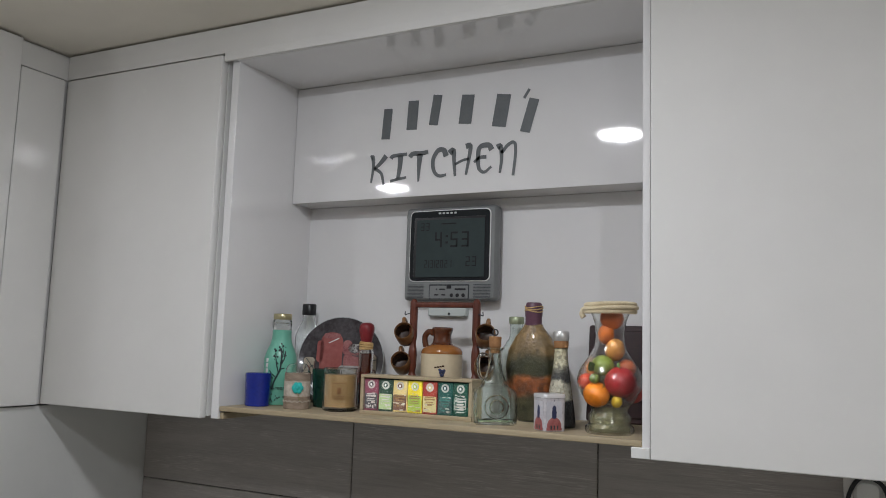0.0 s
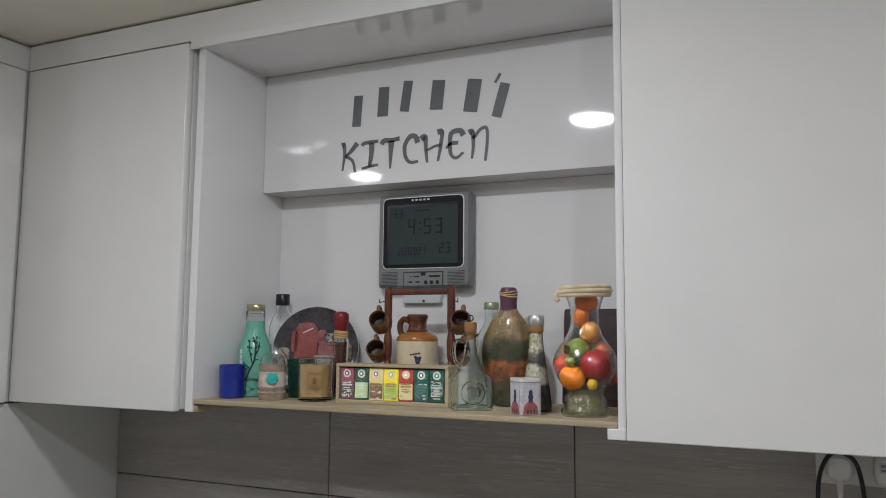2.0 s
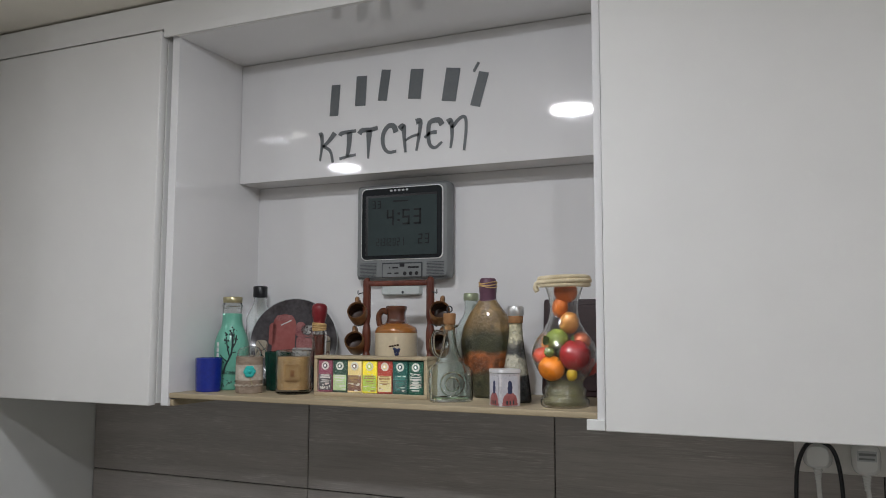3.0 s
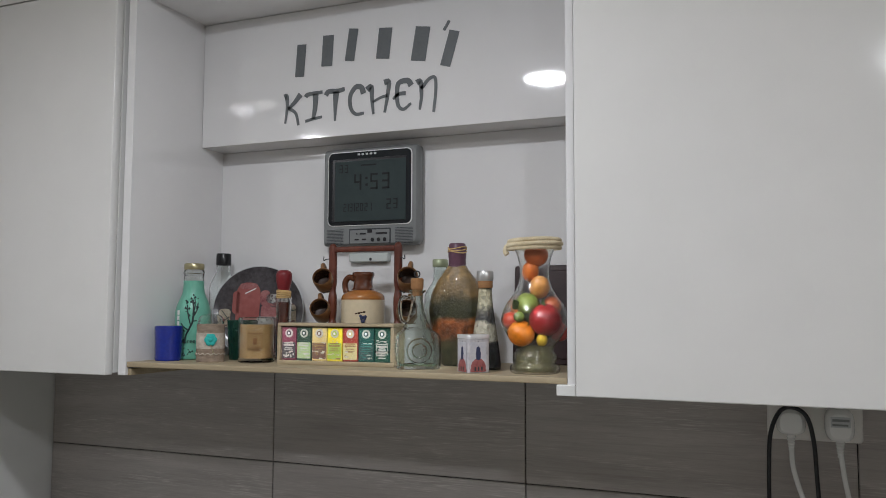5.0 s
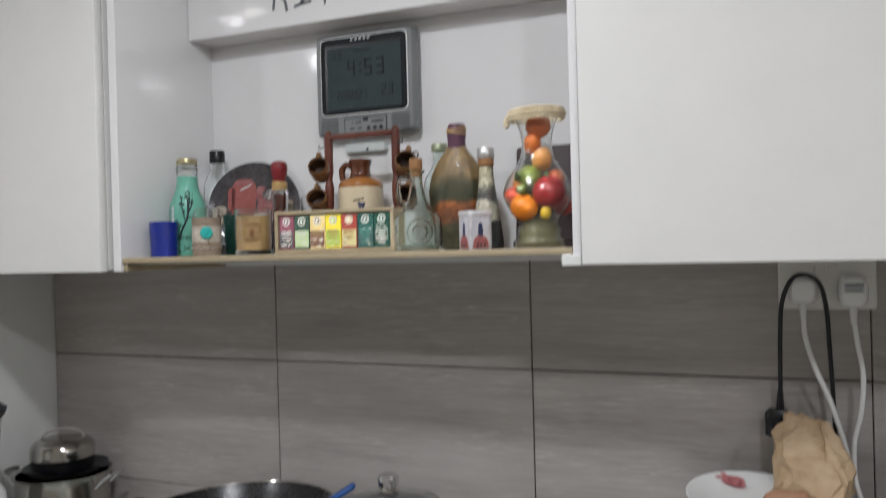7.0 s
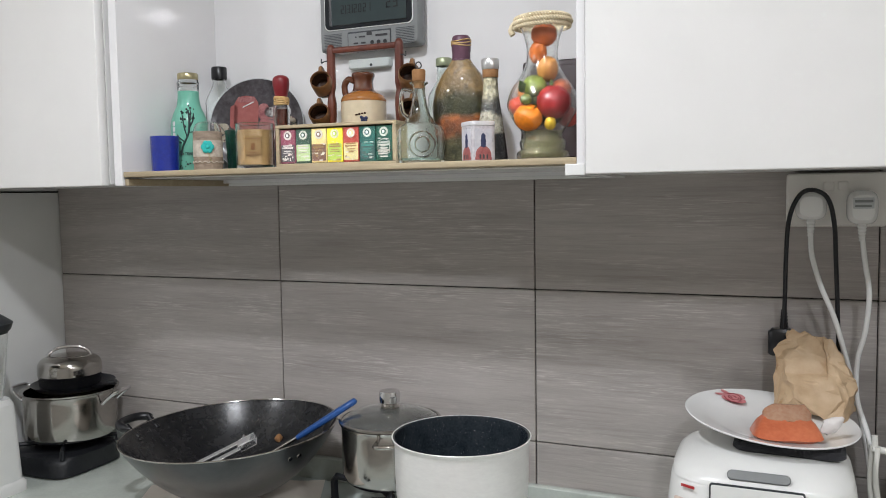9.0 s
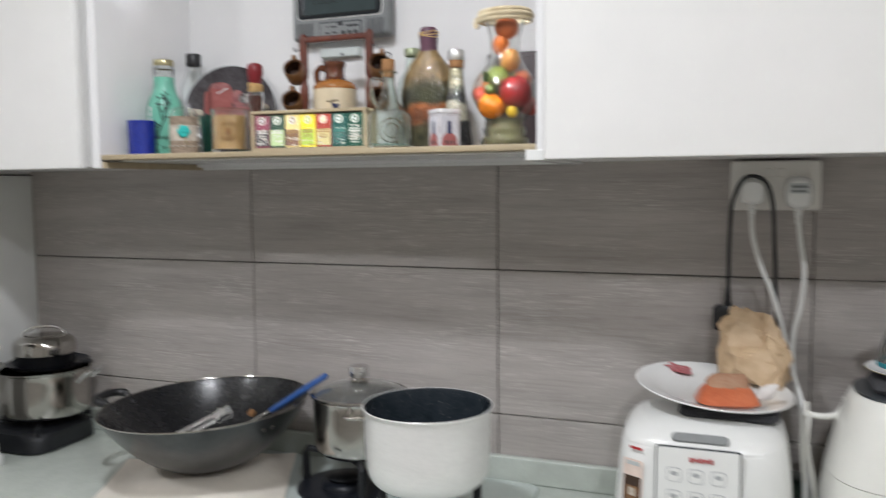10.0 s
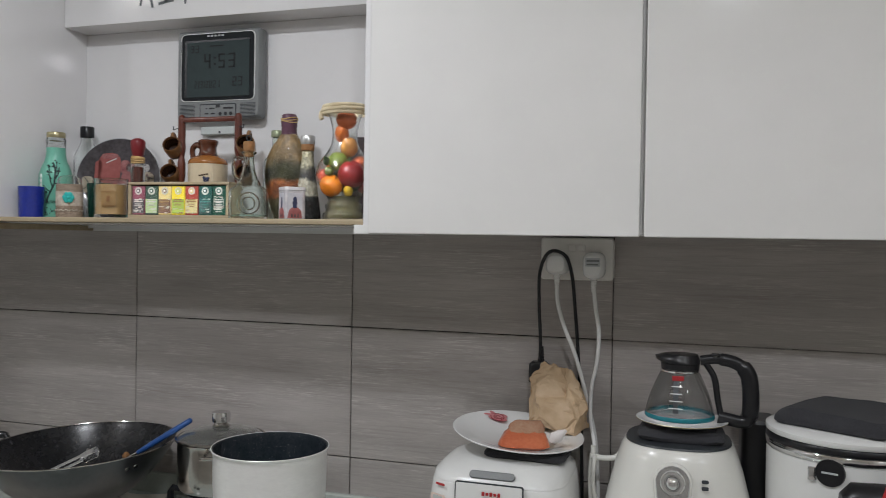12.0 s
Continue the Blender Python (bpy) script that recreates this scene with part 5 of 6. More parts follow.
def fruit(x, y, z, r, color, name, squash=0.92):
    m = material(name + "_skin", tuple(1.08 * c for c in color), 0.42, vary=0.25, scale=30, bump=0.1)
    bm = lathe([(r * math.sin(math.pi * i / 14) * (1 if i else 0), -r * squash * math.cos(math.pi * i / 14)) if 0 < i < 14 else (0, -r * squash * math.cos(math.pi * i / 14) * 0.94) for i in range(15)], 22)
    part(name, shift(bm, x, y, z, Euler((0.5, 0.3, 0)).to_matrix().to_4x4()), m, t)


fruit(-0.016, -0.025, 0.066, 0.0225, (0.62, 0.175, 0.008), "orange")
fruit(0.023, -0.018, 0.088, 0.0265, (0.25, 0.010, 0.012), "apple", 0.98)
fruit(0.036, 0.020, 0.068, 0.017, (0.36, 0.05, 0.04), "peach")
fruit(-0.038, -0.008, 0.086, 0.0155, (0.42, 0.045, 0.015), "tomato")
fruit(-0.010, -0.010, 0.114, 0.0195, (0.15, 0.19, 0.03), "lime")
fruit(0.008, 0.002, 0.142, 0.0170, (0.46, 0.20, 0.045), "pear", 1.2)
fruit(0.010, 0.024, 0.098, 0.018, (0.10, 0.16, 0.03), "pepper", 1.15)
fruit(-0.010, 0.026, 0.080, 0.019, (0.10, 0.14, 0.03), "avocado", 1.2)
fruit(-0.007, 0.0, 0.169, 0.0140, (0.50, 0.12, 0.015), "kumquat", 1.35)
fruit(0.003, 0.0, 0.196, 0.0205, (0.46, 0.10, 0.02), "mandarin")
fruit(0.026, 0.016, 0.112, 0.016, (0.45, 0.10, 0.03), "plum")
fruit(-0.030, 0.016, 0.106, 0.017, (0.50, 0.16, 0.03), "apricot")
fruit(-0.017, -0.034, 0.093, 0.009, (0.12, 0.16, 0.03), "olive")
clear(part("tinted_base", lathe([(0, 0.004), (0.035, 0.004), (0.0365, 0.010), (0.0310, 0.017), (0.0320, 0.029), (0.027, 0.036), (0.030, 0.046), (0, 0.047)], 40), material("olive_resin", (0.20, 0.185, 0.085), 0.08, glass=0.6, vary=0.15), t))
# dark green core, added so that the gaps between the fruit are dark
fruit(0.004, 0.008, 0.086, 0.034, (0.022, 0.030, 0.010), "dark_gap_core", 0.9)
fruit(0.018, -0.022, 0.056, 0.009, (0.65, 0.42, 0.03), "lemon", 1.3)
for k in range(9):
    a, z = rnd.uniform(0, 6.28), rnd.uniform(0.06, 0.12)
    part("leaf", shift(crumple(lathe([(0, 0), (0.005, 0.002), (0.008, 0.008), (0.005, 0.016), (0, 0.022)], 8, squash=0.12), 0.001, 80), 0.030 * math.cos(a), 0.030 * math.sin(a) - 0.004, z, Euler((rnd.uniform(-1, 1), rnd.uniform(-1, 1), a)).to_matrix().to_4x4()), material("artificial_leaf", (0.06, 0.11, 0.03), 0.5, vary=0.3), t)

t = thing("wooden_tray", pose(0.655, -0.052, SHELF, -6, 0, 0), "dark maroon wooden tray leaning on the niche wall", "tray")
part("board", shift(plaque(0.150, 0.190, 0.006, 0.012, 0.002), 0, 0, 0.095), DARKWOOD, t)
part("raised_rim", shift(plaque(0.128, 0.168, 0.004, 0.003, 0.001), 0, -0.012, 0.095), DARKWOOD, t)
part("hanging_hole", shift(lathe([(0.0032, 0), (0.0032, 0.0004), (0, 0.0004)], 14), 0.048, -0.0151, 0.150, Matrix.Rotation(radians(90), 4, "X")), INK, t)

# ---- things on the hob and the counter ----
PB = HOBZ + 0.0725       # where pots sit on the trivets
CTOP = COUNTER

sheet = bmesh.new()
NU, NV = 22, 18
SU, SV = Vector((0.899, 0.438, 0)), Vector((-0.438, 0.899, 0))
layers = []
for lift in (0.0, 0.0016):
    grid = []
    for j in range(NV + 1):
        row = []
        for i in range(NU + 1):
            u, v = (i / NU - 0.5) * 0.365, (j / NV - 0.5) * 0.300
            p = Vector((0.034, -0.262, 0)) + SU * u + SV * v
            far = max(0.0, min(1.0, ((p - Vector((0.050, -0.246, 0))).length - 0.086) / 0.09))
            p.z = HOBZ + 0.0395 - 0.033 * far * far * (3 - 2 * far) + 0.0022 * noise.noise(p * 17) + lift
            row.append(sheet.verts.new(p))
        grid.append(row)
    for j in range(NV):
        for i in range(NU):
            sheet.faces.new((grid[j][i], grid[j][i + 1], grid[j + 1][i + 1], grid[j + 1][i]))
    layers.append([grid[0][i] for i in range(NU)] + [grid[j][NU] for j in range(NV)] + [grid[NV][i] for i in range(NU, 0, -1)] + [grid[j][0] for j in range(NV, 0, -1)])
for k in range(len(layers[0])):
    q = (k + 1) % len(layers[0])
    sheet.faces.new((layers[0][k], layers[0][q], layers[1][q], layers[1][k]))
tagged(part("baking_sheet", sheet, KRAFT), "cream paper sheet draped over the burner under the wok", "paper sheet")

# wok
wok = thing("wok", Matrix.Translation((0.046, -0.246, 1.091)) @ Euler((radians(0.9), radians(-2.4), radians(8))).to_matrix().to_4x4(), "large dark grey wok with black coating, leaning on the hob", "wok")
WR = 0.206
DEEP = 0.124
bowl = [(0.050, -DEEP), (0.074, -0.1215), (0.104, -0.109), (0.139, -0.083), (0.171, -0.050), (0.195, -0.018), (WR, 0.0)]
bo = rounded_profile(bowl, 4)
part("bowl", lathe([(0, -DEEP)] + bo, 72), WOKOUT, wok)
part("coating", lathe([(0, 0.0035 - DEEP)] + [(r - 0.0028, z + 0.0026) for r, z in bo[:-1]] + [(WR - 0.0030, 0.001)], 72), WOKIN, wok, "worn black non-stick coating")
part("rim", tube([((WR - 0.0008) * math.cos(a), (WR - 0.0008) * math.sin(a), 0.0008) for a in [2 * math.pi * i / 96 for i in range(96)]], 0.0014, 6, loop=True), STEEL, wok, "bare metal rim")
WOK_TURN = 178


def wp(da, rr, z):
    a = radians(WOK_TURN + da)
    return ((WR + rr) * math.cos(a), (WR + rr) * math.sin(a), z)


part("handle", tube(spline([wp(-9, 0.005, 0.000), wp(-10, 0.019, 0.005), wp(-5, 0.034, 0.008), wp(5, 0.034, 0.008), wp(10, 0.019, 0.005), wp(9, 0.005, 0.000)], 6), [0.007] * 4 + [0.0085] * 23 + [0.007] * 4, 10), BLACKP, wok, "black loop handle")
for d in (-9, 9):
    part("bracket", tube([wp(d, -0.012, -0.016), wp(d, 0.002, -0.004), wp(d, 0.012, 0.008)], 0.0058, 8), BLACKP, wok)
part("rivet", shift(lathe([(0.006, 0), (0.005, 0.002), (0, 0.003)], 12), *wp(9, -0.016, -0.020)), WOKOUT, wok)
for a in (-28, -22):
    c, s = math.cos(radians(a)), math.sin(radians(a))
    part("rivet", shift(lathe([(0.0050, 0), (0.0045, 0.0015), (0, 0.002)], 12), 0.190 * c, 0.190 * s, -0.026, Matrix.Rotation(radians(a), 4, "Z") @ Matrix.Rotation(radians(118), 4, "Y")), STEEL, wok)
TONGS = material("brushed_tong_steel", (0.86, 0.86, 0.86), 0.24, metal=0.85, vary=0.08, scale=40)
tn = thing("tongs", Matrix.Translation((0.128, -0.322, 1.089)) @ Euler((radians(20), radians(-26), radians(24))).to_matrix().to_4x4(), "steel kitchen tongs lying in the wok", "tongs")
for dy in (-0.011, 0.011):
    arm = box(-0.135, 0.0, dy - 0.006, dy + 0.006, -0.002, 0.001, 0.0008)
    part("arm", arm, TONGS, tn)
part("head", box(-0.005, 0.028, -0.012, 0.012, -0.009, -0.007, 0.0008), TONGS, tn)
for dy in (-0.0105, 0.0105):
    part("head_side", box(-0.005, 0.028, dy - 0.0012, dy + 0.0012, -0.0068, 0.005, 0.0006), TONGS, tn)
part("head_top", box(-0.004, 0.022, -0.009, 0.009, 0.0035, 0.0050, 0.0008), TONGS, tn)
part("pin", tube([(0.006, -0.021, 0.002), (0.006, 0.021, 0.002)], 0.003, 8), CHROME, tn)
sp = thing("spatula", Matrix.Translation((0.285, -0.174, 1.149)) @ look((0, 0, 0), (-0.30, -0.13, -0.205)).to_3x3().to_4x4(), "blue-handled steel spatula resting on the wok rim", "spatula")
part("handle", shift(loft([(0, 0, 0, 0.004, 0.003, 2), (-0.004, 0, 0, 0.0095, 0.006, 2.4), (-0.05, 0, 0, 0.0105, 0.0065, 2.6), (-0.115, 0, 0, 0.0085, 0.006, 2.6), (-0.135, 0, 0, 0.006, 0.005, 2)], 20), 0, 0, 0), BLUEP, sp, "blue plastic handle")
part("shaft", tube([(0, 0, -0.13), (0, 0.002, -0.19), (0, 0.004, -0.235)], 0.0035, 8), STEEL, sp)
part("blade", box(-0.028, 0.028, 0.003, 0.005, -0.27, -0.225, 0.0008), STEEL, sp)
tagged(part("food_scrap", shift(crumple(lathe([(0, -0.008), (0.007, -0.004), (0.008, 0.003), (0.004, 0.009), (0, 0.010)], 10), 0.003, 120), 0.052, -0.098, 1.026), CORK), "small brown crust of food inside the wok", "food scrap")

# saucepan with glass lid on the rear burner
pan = thing("saucepan", pose(0.346, -0.154, PB), "polished steel saucepan with a glass lid and steel knob", "saucepan")
RP, HP = 0.094, 0.115
part("body", lathe([(0, 0)] + rounded_profile([(0.070, 0.0), (0.084, 0.006), (0.091, 0.022), (RP - 0.002, 0.05), (RP - 0.002, HP - 0.006), (RP + 0.002, HP)], 4) + [(RP - 0.004, HP - 0.002), (RP - 0.005, 0.03), (0.07, 0.006), (0, 0.005)], 60), STEEL, pan)
lid = part("lid_rim", lathe([(RP - 0.003, HP + 0.001), (RP + 0.003, HP + 0.002), (RP + 0.003, HP + 0.005), (RP - 0.002, HP + 0.006), (RP - 0.003, HP + 0.001)], 60), STEEL, pan)
gp = [(RP - 0.002, HP + 0.004), (0.075, HP + 0.014), (0.05, HP + 0.021), (0.012, HP + 0.025)]
# grey tint and slight milkiness stand in for reflections on the clear lid
clear(part("lid_glass", lathe(gp + [(r, z - 0.003) for r, z in gp[::-1]] + [gp[0]], 60), material("greyish_lid_glass", (0.86, 0.88, 0.87), 0.05, glass=0.96, vary=0.05, scale=30), pan, "clear domed glass"))
part("knob_stem", lathe([(0.018, HP + 0.024), (0.019, HP + 0.027), (0.014, HP + 0.031), (0.013, HP + 0.038)], 32), STEEL, pan)
part("knob", lathe([(0.014, HP + 0.034), (0.0195, HP + 0.036), (0.0205, HP + 0.052), (0.0185, HP + 0.057), (0.010, HP + 0.0565), (0, HP + 0.055)], 36), CHROME, pan, "round steel knob")
for a in (-62, 24):
    aa = radians(a)
    base = Matrix.Rotation(aa, 4, "Z")
    part("handle", shift(tube(spline([(RP - 0.003, -0.028, HP - 0.018), (RP + 0.020, -0.028, HP - 0.016), (RP + 0.030, 0, HP - 0.014), (RP + 0.020, 0.028, HP - 0.016), (RP - 0.003, 0.028, HP - 0.018)], 5), 0.004, 8), m=base), STEEL, pan)

# rice cooker bowl used as a pot
PB2 = PB + 0.011
bowlpot = thing("cooking_pot", pose(0.551, -0.300, PB2), "matt aluminium rice pot with black speckled non-stick inside", "pot")
HB = 1.146 - PB2
ob_ = rounded_profile([(0.070, 0.0), (0.088, 0.004), (0.100, 0.016), (0.106, 0.035), (0.1085, 0.08), (0.109, HB - 0.012), (0.1115, HB - 0.004), (0.113, HB - 0.001)], 4)
part("body", lathe([(0, 0)] + ob_, 64), ALU, bowlpot)
part("rim", lathe([(0.1128, HB - 0.0015), (0.1135, HB), (0.1125, HB + 0.001), (0.1115, HB + 0.0005)], 64), ALU, bowlpot)
part("coating", lathe([(0, 0.003), (0.085, 0.006), (0.100, 0.022), (0.1055, 0.06), (0.1065, HB - 0.012), (0.1085, HB - 0.001), (0.1116, HB + 0.0005)], 64), material("speckled_nonstick", (0.012, 0.018, 0.024), 0.22, second=(0.035, 0.042, 0.050), scale=40, bump=0.12, fleck=((0.22, 0.23, 0.24), 260, 0.69)), bowlpot, "black speckled coating")

# steel pot, lid and bowl on the small burner in the corner
st = thing("portable_stove", pose(-0.522, -0.138, CTOP), "black portable stove under the steel pot", "stove")
part("body", loft([(0.0, -0.010, 0, 0.094, 0.088, 5), (0.004, -0.010, 0, 0.104, 0.098, 5), (0.030, -0.010, 0, 0.106, 0.100, 4), (0.045, -0.008, 0, 0.104, 0.096, 3), (0.050, 0, 0, 0.08, 0.08, 2)], 48), IRON, st)
for k in range(4):
    a = radians(45 + 90 * k)
    part("support", tube([(0.110 * math.cos(a), 0.110 * math.sin(a), 0.044), (0.112 * math.cos(a), 0.112 * math.sin(a), 0.060), (0.04 * math.cos(a), 0.04 * math.sin(a), 0.060)], 0.005, 6), IRON, st, flat=True)
ZP = CTOP + 0.066
pot = thing("casserole_pot", pose(-0.518, -0.120, ZP, 0, 0, 14), "polished steel casserole pot with two bent handles", "pot")
RC, HC = 0.103, 1.096 - ZP
part("body", lathe([(0, 0)] + rounded_profile([(0.080, 0.0), (0.095, 0.006), (0.101, 0.022), (0.102, 0.05), (0.102, HC - 0.012), (0.107, HC - 0.004), (0.108, HC)], 4) + [(0.100, HC - 0.003), (0.098, 0.03), (0, 0.006)], 60), STEEL, pot)
for s in (1, -1):
    part("handle", tube(spline([(s * 0.100, -0.030, HC - 0.030), (s * 0.118, -0.032, HC - 0.014), (s * 0.136, -0.026, HC - 0.002), (s * 0.140, 0.0, HC), (s * 0.136, 0.026, HC - 0.002), (s * 0.118, 0.032, HC - 0.014), (s * 0.100, 0.030, HC - 0.030)], 5), 0.0042, 8), CHROME, pot)
tray = thing("frying_pan", pose(-0.510, -0.117, ZP + HC + 0.0015), "small black pan lying on the steel pot", "pan")
part("dish", lathe([(0, 0.001), (0.078, 0.0), (0.090, 0.010), (0.092, 0.012), (0.089, 0.011), (0.077, 0.003), (0, 0.003)], 52), ENAMEL, tray)
part("handle", tube(spline([(0.084, 0.022, 0.010), (0.096, 0.026, 0.012), (0.104, 0.029, 0.013)], 4), 0.006, 8), BLACKP, tray)
cov = thing("steel_dish", pose(-0.516, -0.120, ZP + HC + 0.005, 0, 0, 40), "small steel dish with lid and arched handle", "dish")
part("body", lathe([(0, 0.0), (0.060, 0.0), (0.067, 0.006), (0.0685, 0.028), (0.070, 0.030)], 52), STEEL, cov)
part("lid", lathe(rounded_profile([(0.0705, 0.030), (0.0705, 0.038), (0.069, 0.054), (0.060, 0.066), (0.038, 0.073), (0, 0.075)], 4), 52), STEEL, cov)
part("handle", tube(spline([(-0.048, 0, 0.066), (-0.041, 0, 0.081), (-0.019, 0, 0.091), (0.019, 0, 0.091), (0.041, 0, 0.081), (0.048, 0, 0.066)], 6), 0.0042, 8), CHROME, cov)

# blender at the left end
bl = thing("blender", pose(-0.528, -0.345, CTOP), "white blender with a clear jar and dark grey lid", "blender")
part("base", loft([(0, 0, 0, 0.064, 0.066, 6), (0.02, 0, 0, 0.064, 0.066, 6), (0.026, 0, 0, 0.058, 0.060, 6), (0.19, 0, 0, 0.052, 0.054, 5), (0.202, 0, 0, 0.048, 0.048, 4)], 44), WHITEP, bl)
clear(part("jar", loft([(0.203, 0, 0, 0.045, 0.045, 2), (0.23, 0, 0, 0.050, 0.050, 2), (0.345, 0, 0, 0.062, 0.062, 2)], 40, (True, False)), GLASS, bl))
part("lid", loft([(0.343, 0, 0, 0.058, 0.058, 2), (0.350, 0, 0, 0.068, 0.066, 2), (0.366, 0.004, 0, 0.074, 0.066, 2), (0.380, 0, 0, 0.055, 0.050, 2), (0.386, 0, 0, 0.02, 0.02, 2)], 36), GREYDARK, bl)
part("handle", tube(spline([(0.058, -0.01, 0.340), (0.072, -0.012, 0.332), (0.070, -0.012, 0.30)], 4), 0.008, 8), GREYDARK, bl)

# rice cooker
rc = thing("rice_cooker", pose(1.003, -0.215, CTOP), "white multi cooker with touch panel and lid on the counter", "rice cooker")
part("body", loft([(0.0, 0, 0, 0.120, 0.118, 5), (0.004, 0, 0, 0.130, 0.128, 5), (0.03, 0, 0, 0.136, 0.134, 5), (0.10, 0, 0, 0.134, 0.132, 4.6), (0.17, 0, 0, 0.129, 0.128, 4.2), (0.205, 0, 0, 0.125, 0.124, 4), (0.209, 0, 0, 0.122, 0.122, 4)], 64), WHITEP, rc)
part("lid", loft([(0.2095, 0, 0, 0.1235, 0.1225, 4), (0.218, 0, 0, 0.122, 0.120, 3.8), (0.228, 0, 0.003, 0.112, 0.106, 3.4), (0.234, 0, 0.005, 0.098, 0.090, 3.2), (0.237, 0, 0.006, 0.07, 0.065, 3)], 64), WHITEP, rc)
part("lid_recess", shift(plaque(0.082, 0.014, 0.0068, 0.004, 0.001), -0.001, -0.112, 0.2255, Euler((radians(-34), 0, 0)).to_matrix().to_4x4()), GREYP, rc, "grey recessed lid latch")
TILT = Euler((radians(-2.6), 0, 0)).to_matrix().to_4x4()
part("panel_edge", shift(plaque(0.122, 0.150, 0.004, 0.004, 0.0005), -0.003, -0.129, 0.1415, TILT), GREYDARK, rc)
part("panel", shift(plaque(0.118, 0.146, 0.003, 0.0048, 0.0005), -0.003, -0.129, 0.1415, TILT), WHITEP, rc, "white touch panel with grey keys")
for r_ in range(2):
    for c_ in range(3):
        kx, kz = -0.0365 + 0.0315 * c_, 0.1745 - 0.034 * r_
        ky = -0.1340 - (kz - 0.1415) * math.tan(radians(-2.6))
        part("key_outline", shift(plaque(0.0215, 0.0215, 0.005, 0.0006), kx, ky, kz, TILT), PALEKEY, rc)
        part("key", shift(plaque(0.0195, 0.0195, 0.0045, 0.0010), kx, ky, kz, TILT), WHITEP, rc)
        part("key_mark", shift(plaque(0.010, 0.006, 0.002, 0.0013), kx, ky, kz + 0.002, TILT), PALEKEY, rc)
for kx, mt in ((-0.0235, WHITEP), (0.0085, TEALPLASTIC)):
    part("round_key_outline", shift(plaque(0.024, 0.024, 0.0119, 0.0006), kx, -0.1357, 0.106, TILT), PALEKEY, rc)
    part("round_key", shift(plaque(0.0215, 0.0215, 0.0107, 0.0010), kx, -0.1357, 0.106, TILT), mt if mt is WHITEP else material("pale_teal_key", (0.42, 0.60, 0.55), 0.4, vary=0.15, scale=60), rc)
for k in range(5):
    part("maker_mark", shift(plaque(0.005, 0.007 if k in (0, 2, 4) else 0.005, 0.001, 0.0006), -0.012 + 0.007 * k, -0.1329, 0.1995, TILT), REDP, rc)
STK = Matrix.Translation((-0.099, -0.1195, 0.136)) @ Euler((radians(-3), 0, radians(-28))).to_matrix().to_4x4()
sk = part("sticker", shift(plaque(0.035, 0.100, 0.003, 0.0012), m=STK), material("peach_sticker", (0.74, 0.60, 0.53), 0.4, vary=0.12, scale=30), rc, "peach product sticker")
for z, w, h, mt in ((0.000, 0.030, 0.048, MUGIN), (-0.004, 0.022, 0.026, MUGB), (0.000, 0.012, 0.012, LACE), (0.044, 0.024, 0.006, LIGHTGREY), (-0.030, 0.028, 0.004, WHITEPRINT), (-0.045, 0.026, 0.008, DARKPRINT)):
    part("sticker_print", shift(plaque(w, h, 0.001, 0.0006), m=STK @ Matrix.Translation((0, -0.0012 - 0.0003 * (mt is MUGB) - 0.0006 * (mt in (WHITEPRINT, LACE)), z))), mt, sk)
part("maker_mark", shift(plaque(0.022, 0.004, 0.001, 0.0006), m=STK @ Matrix.Translation((0.004, 0.0, 0.068))), REDP, rc)
tagged(part("folded_towel", shift(crumple(loft([(0, 0, 0, 0.074, 0.048, 6), (0.003, 0, 0, 0.077, 0.051, 6), (0.008, 0, 0, 0.076, 0.050, 6), (0.011, 0, 0, 0.070, 0.045, 6)], 60), 0.002, 40), 1.040, -0.205, CTOP + 0.2365, Matrix.Rotation(radians(-3), 4, "Z")), CLOTH), "dark grey folded towel on the cooker lid", "towel")

PLM = Matrix.Translation((1.013, -0.168, 1.181)) @ Euler((radians(3.4), radians(5.1), 0)).to_matrix().to_4x4()
pl = thing("dinner_plate", PLM, "white porcelain plate with a pink rose print", "plate")
RPL = 0.126
part("dish", lathe([(0, -0.010), (0.070, -0.010), (0.074, -0.013), (0.078, -0.010), (0.096, -0.004), (RPL, 0.004), (RPL + 0.0006, 0.0055), (RPL - 0.001, 0.0065), (0.095, -0.0005), (0.078, -0.0065), (0, -0.0072)], 72), PORCELAIN, pl)
PETAL = material("rose_print", (0.46, 0.10, 0.12), 0.3, second=(0.66, 0.30, 0.31), scale=120, coat=0.3)
DEEP_PETAL = material("deep_rose_print", (0.26, 0.025, 0.035), 0.3, vary=0.2, scale=120, coat=0.3)
RM = Matrix.Translation((-0.058, 0.074, 0.0022)) @ Euler((radians(8), radians(6), 0)).to_matrix().to_4x4()
rose = bmesh.new()
for px, py, ax, ay, turn in ((0.0, 0.0, 0.015, 0.017, 10), (0.010, -0.006, 0.011, 0.009, 30), (-0.009, -0.007, 0.010, 0.009, -30), (0.008, 0.010, 0.010, 0.009, -20), (-0.021, 0.002, 0.010, 0.004, 24), (-0.015, 0.013, 0.009, 0.005, -40)):
    bmesh.ops.create_uvsphere(rose, u_segments=12, v_segments=4, radius=1.0, matrix=Matrix.Translation((px, py, 0)) @ Matrix.Rotation(radians(turn), 4, "Z") @ Matrix.Diagonal((ax, ay, 0.0005, 1)))
rp = part("rose_print", shift(rose, m=RM), PETAL, pl, "pink rose print")
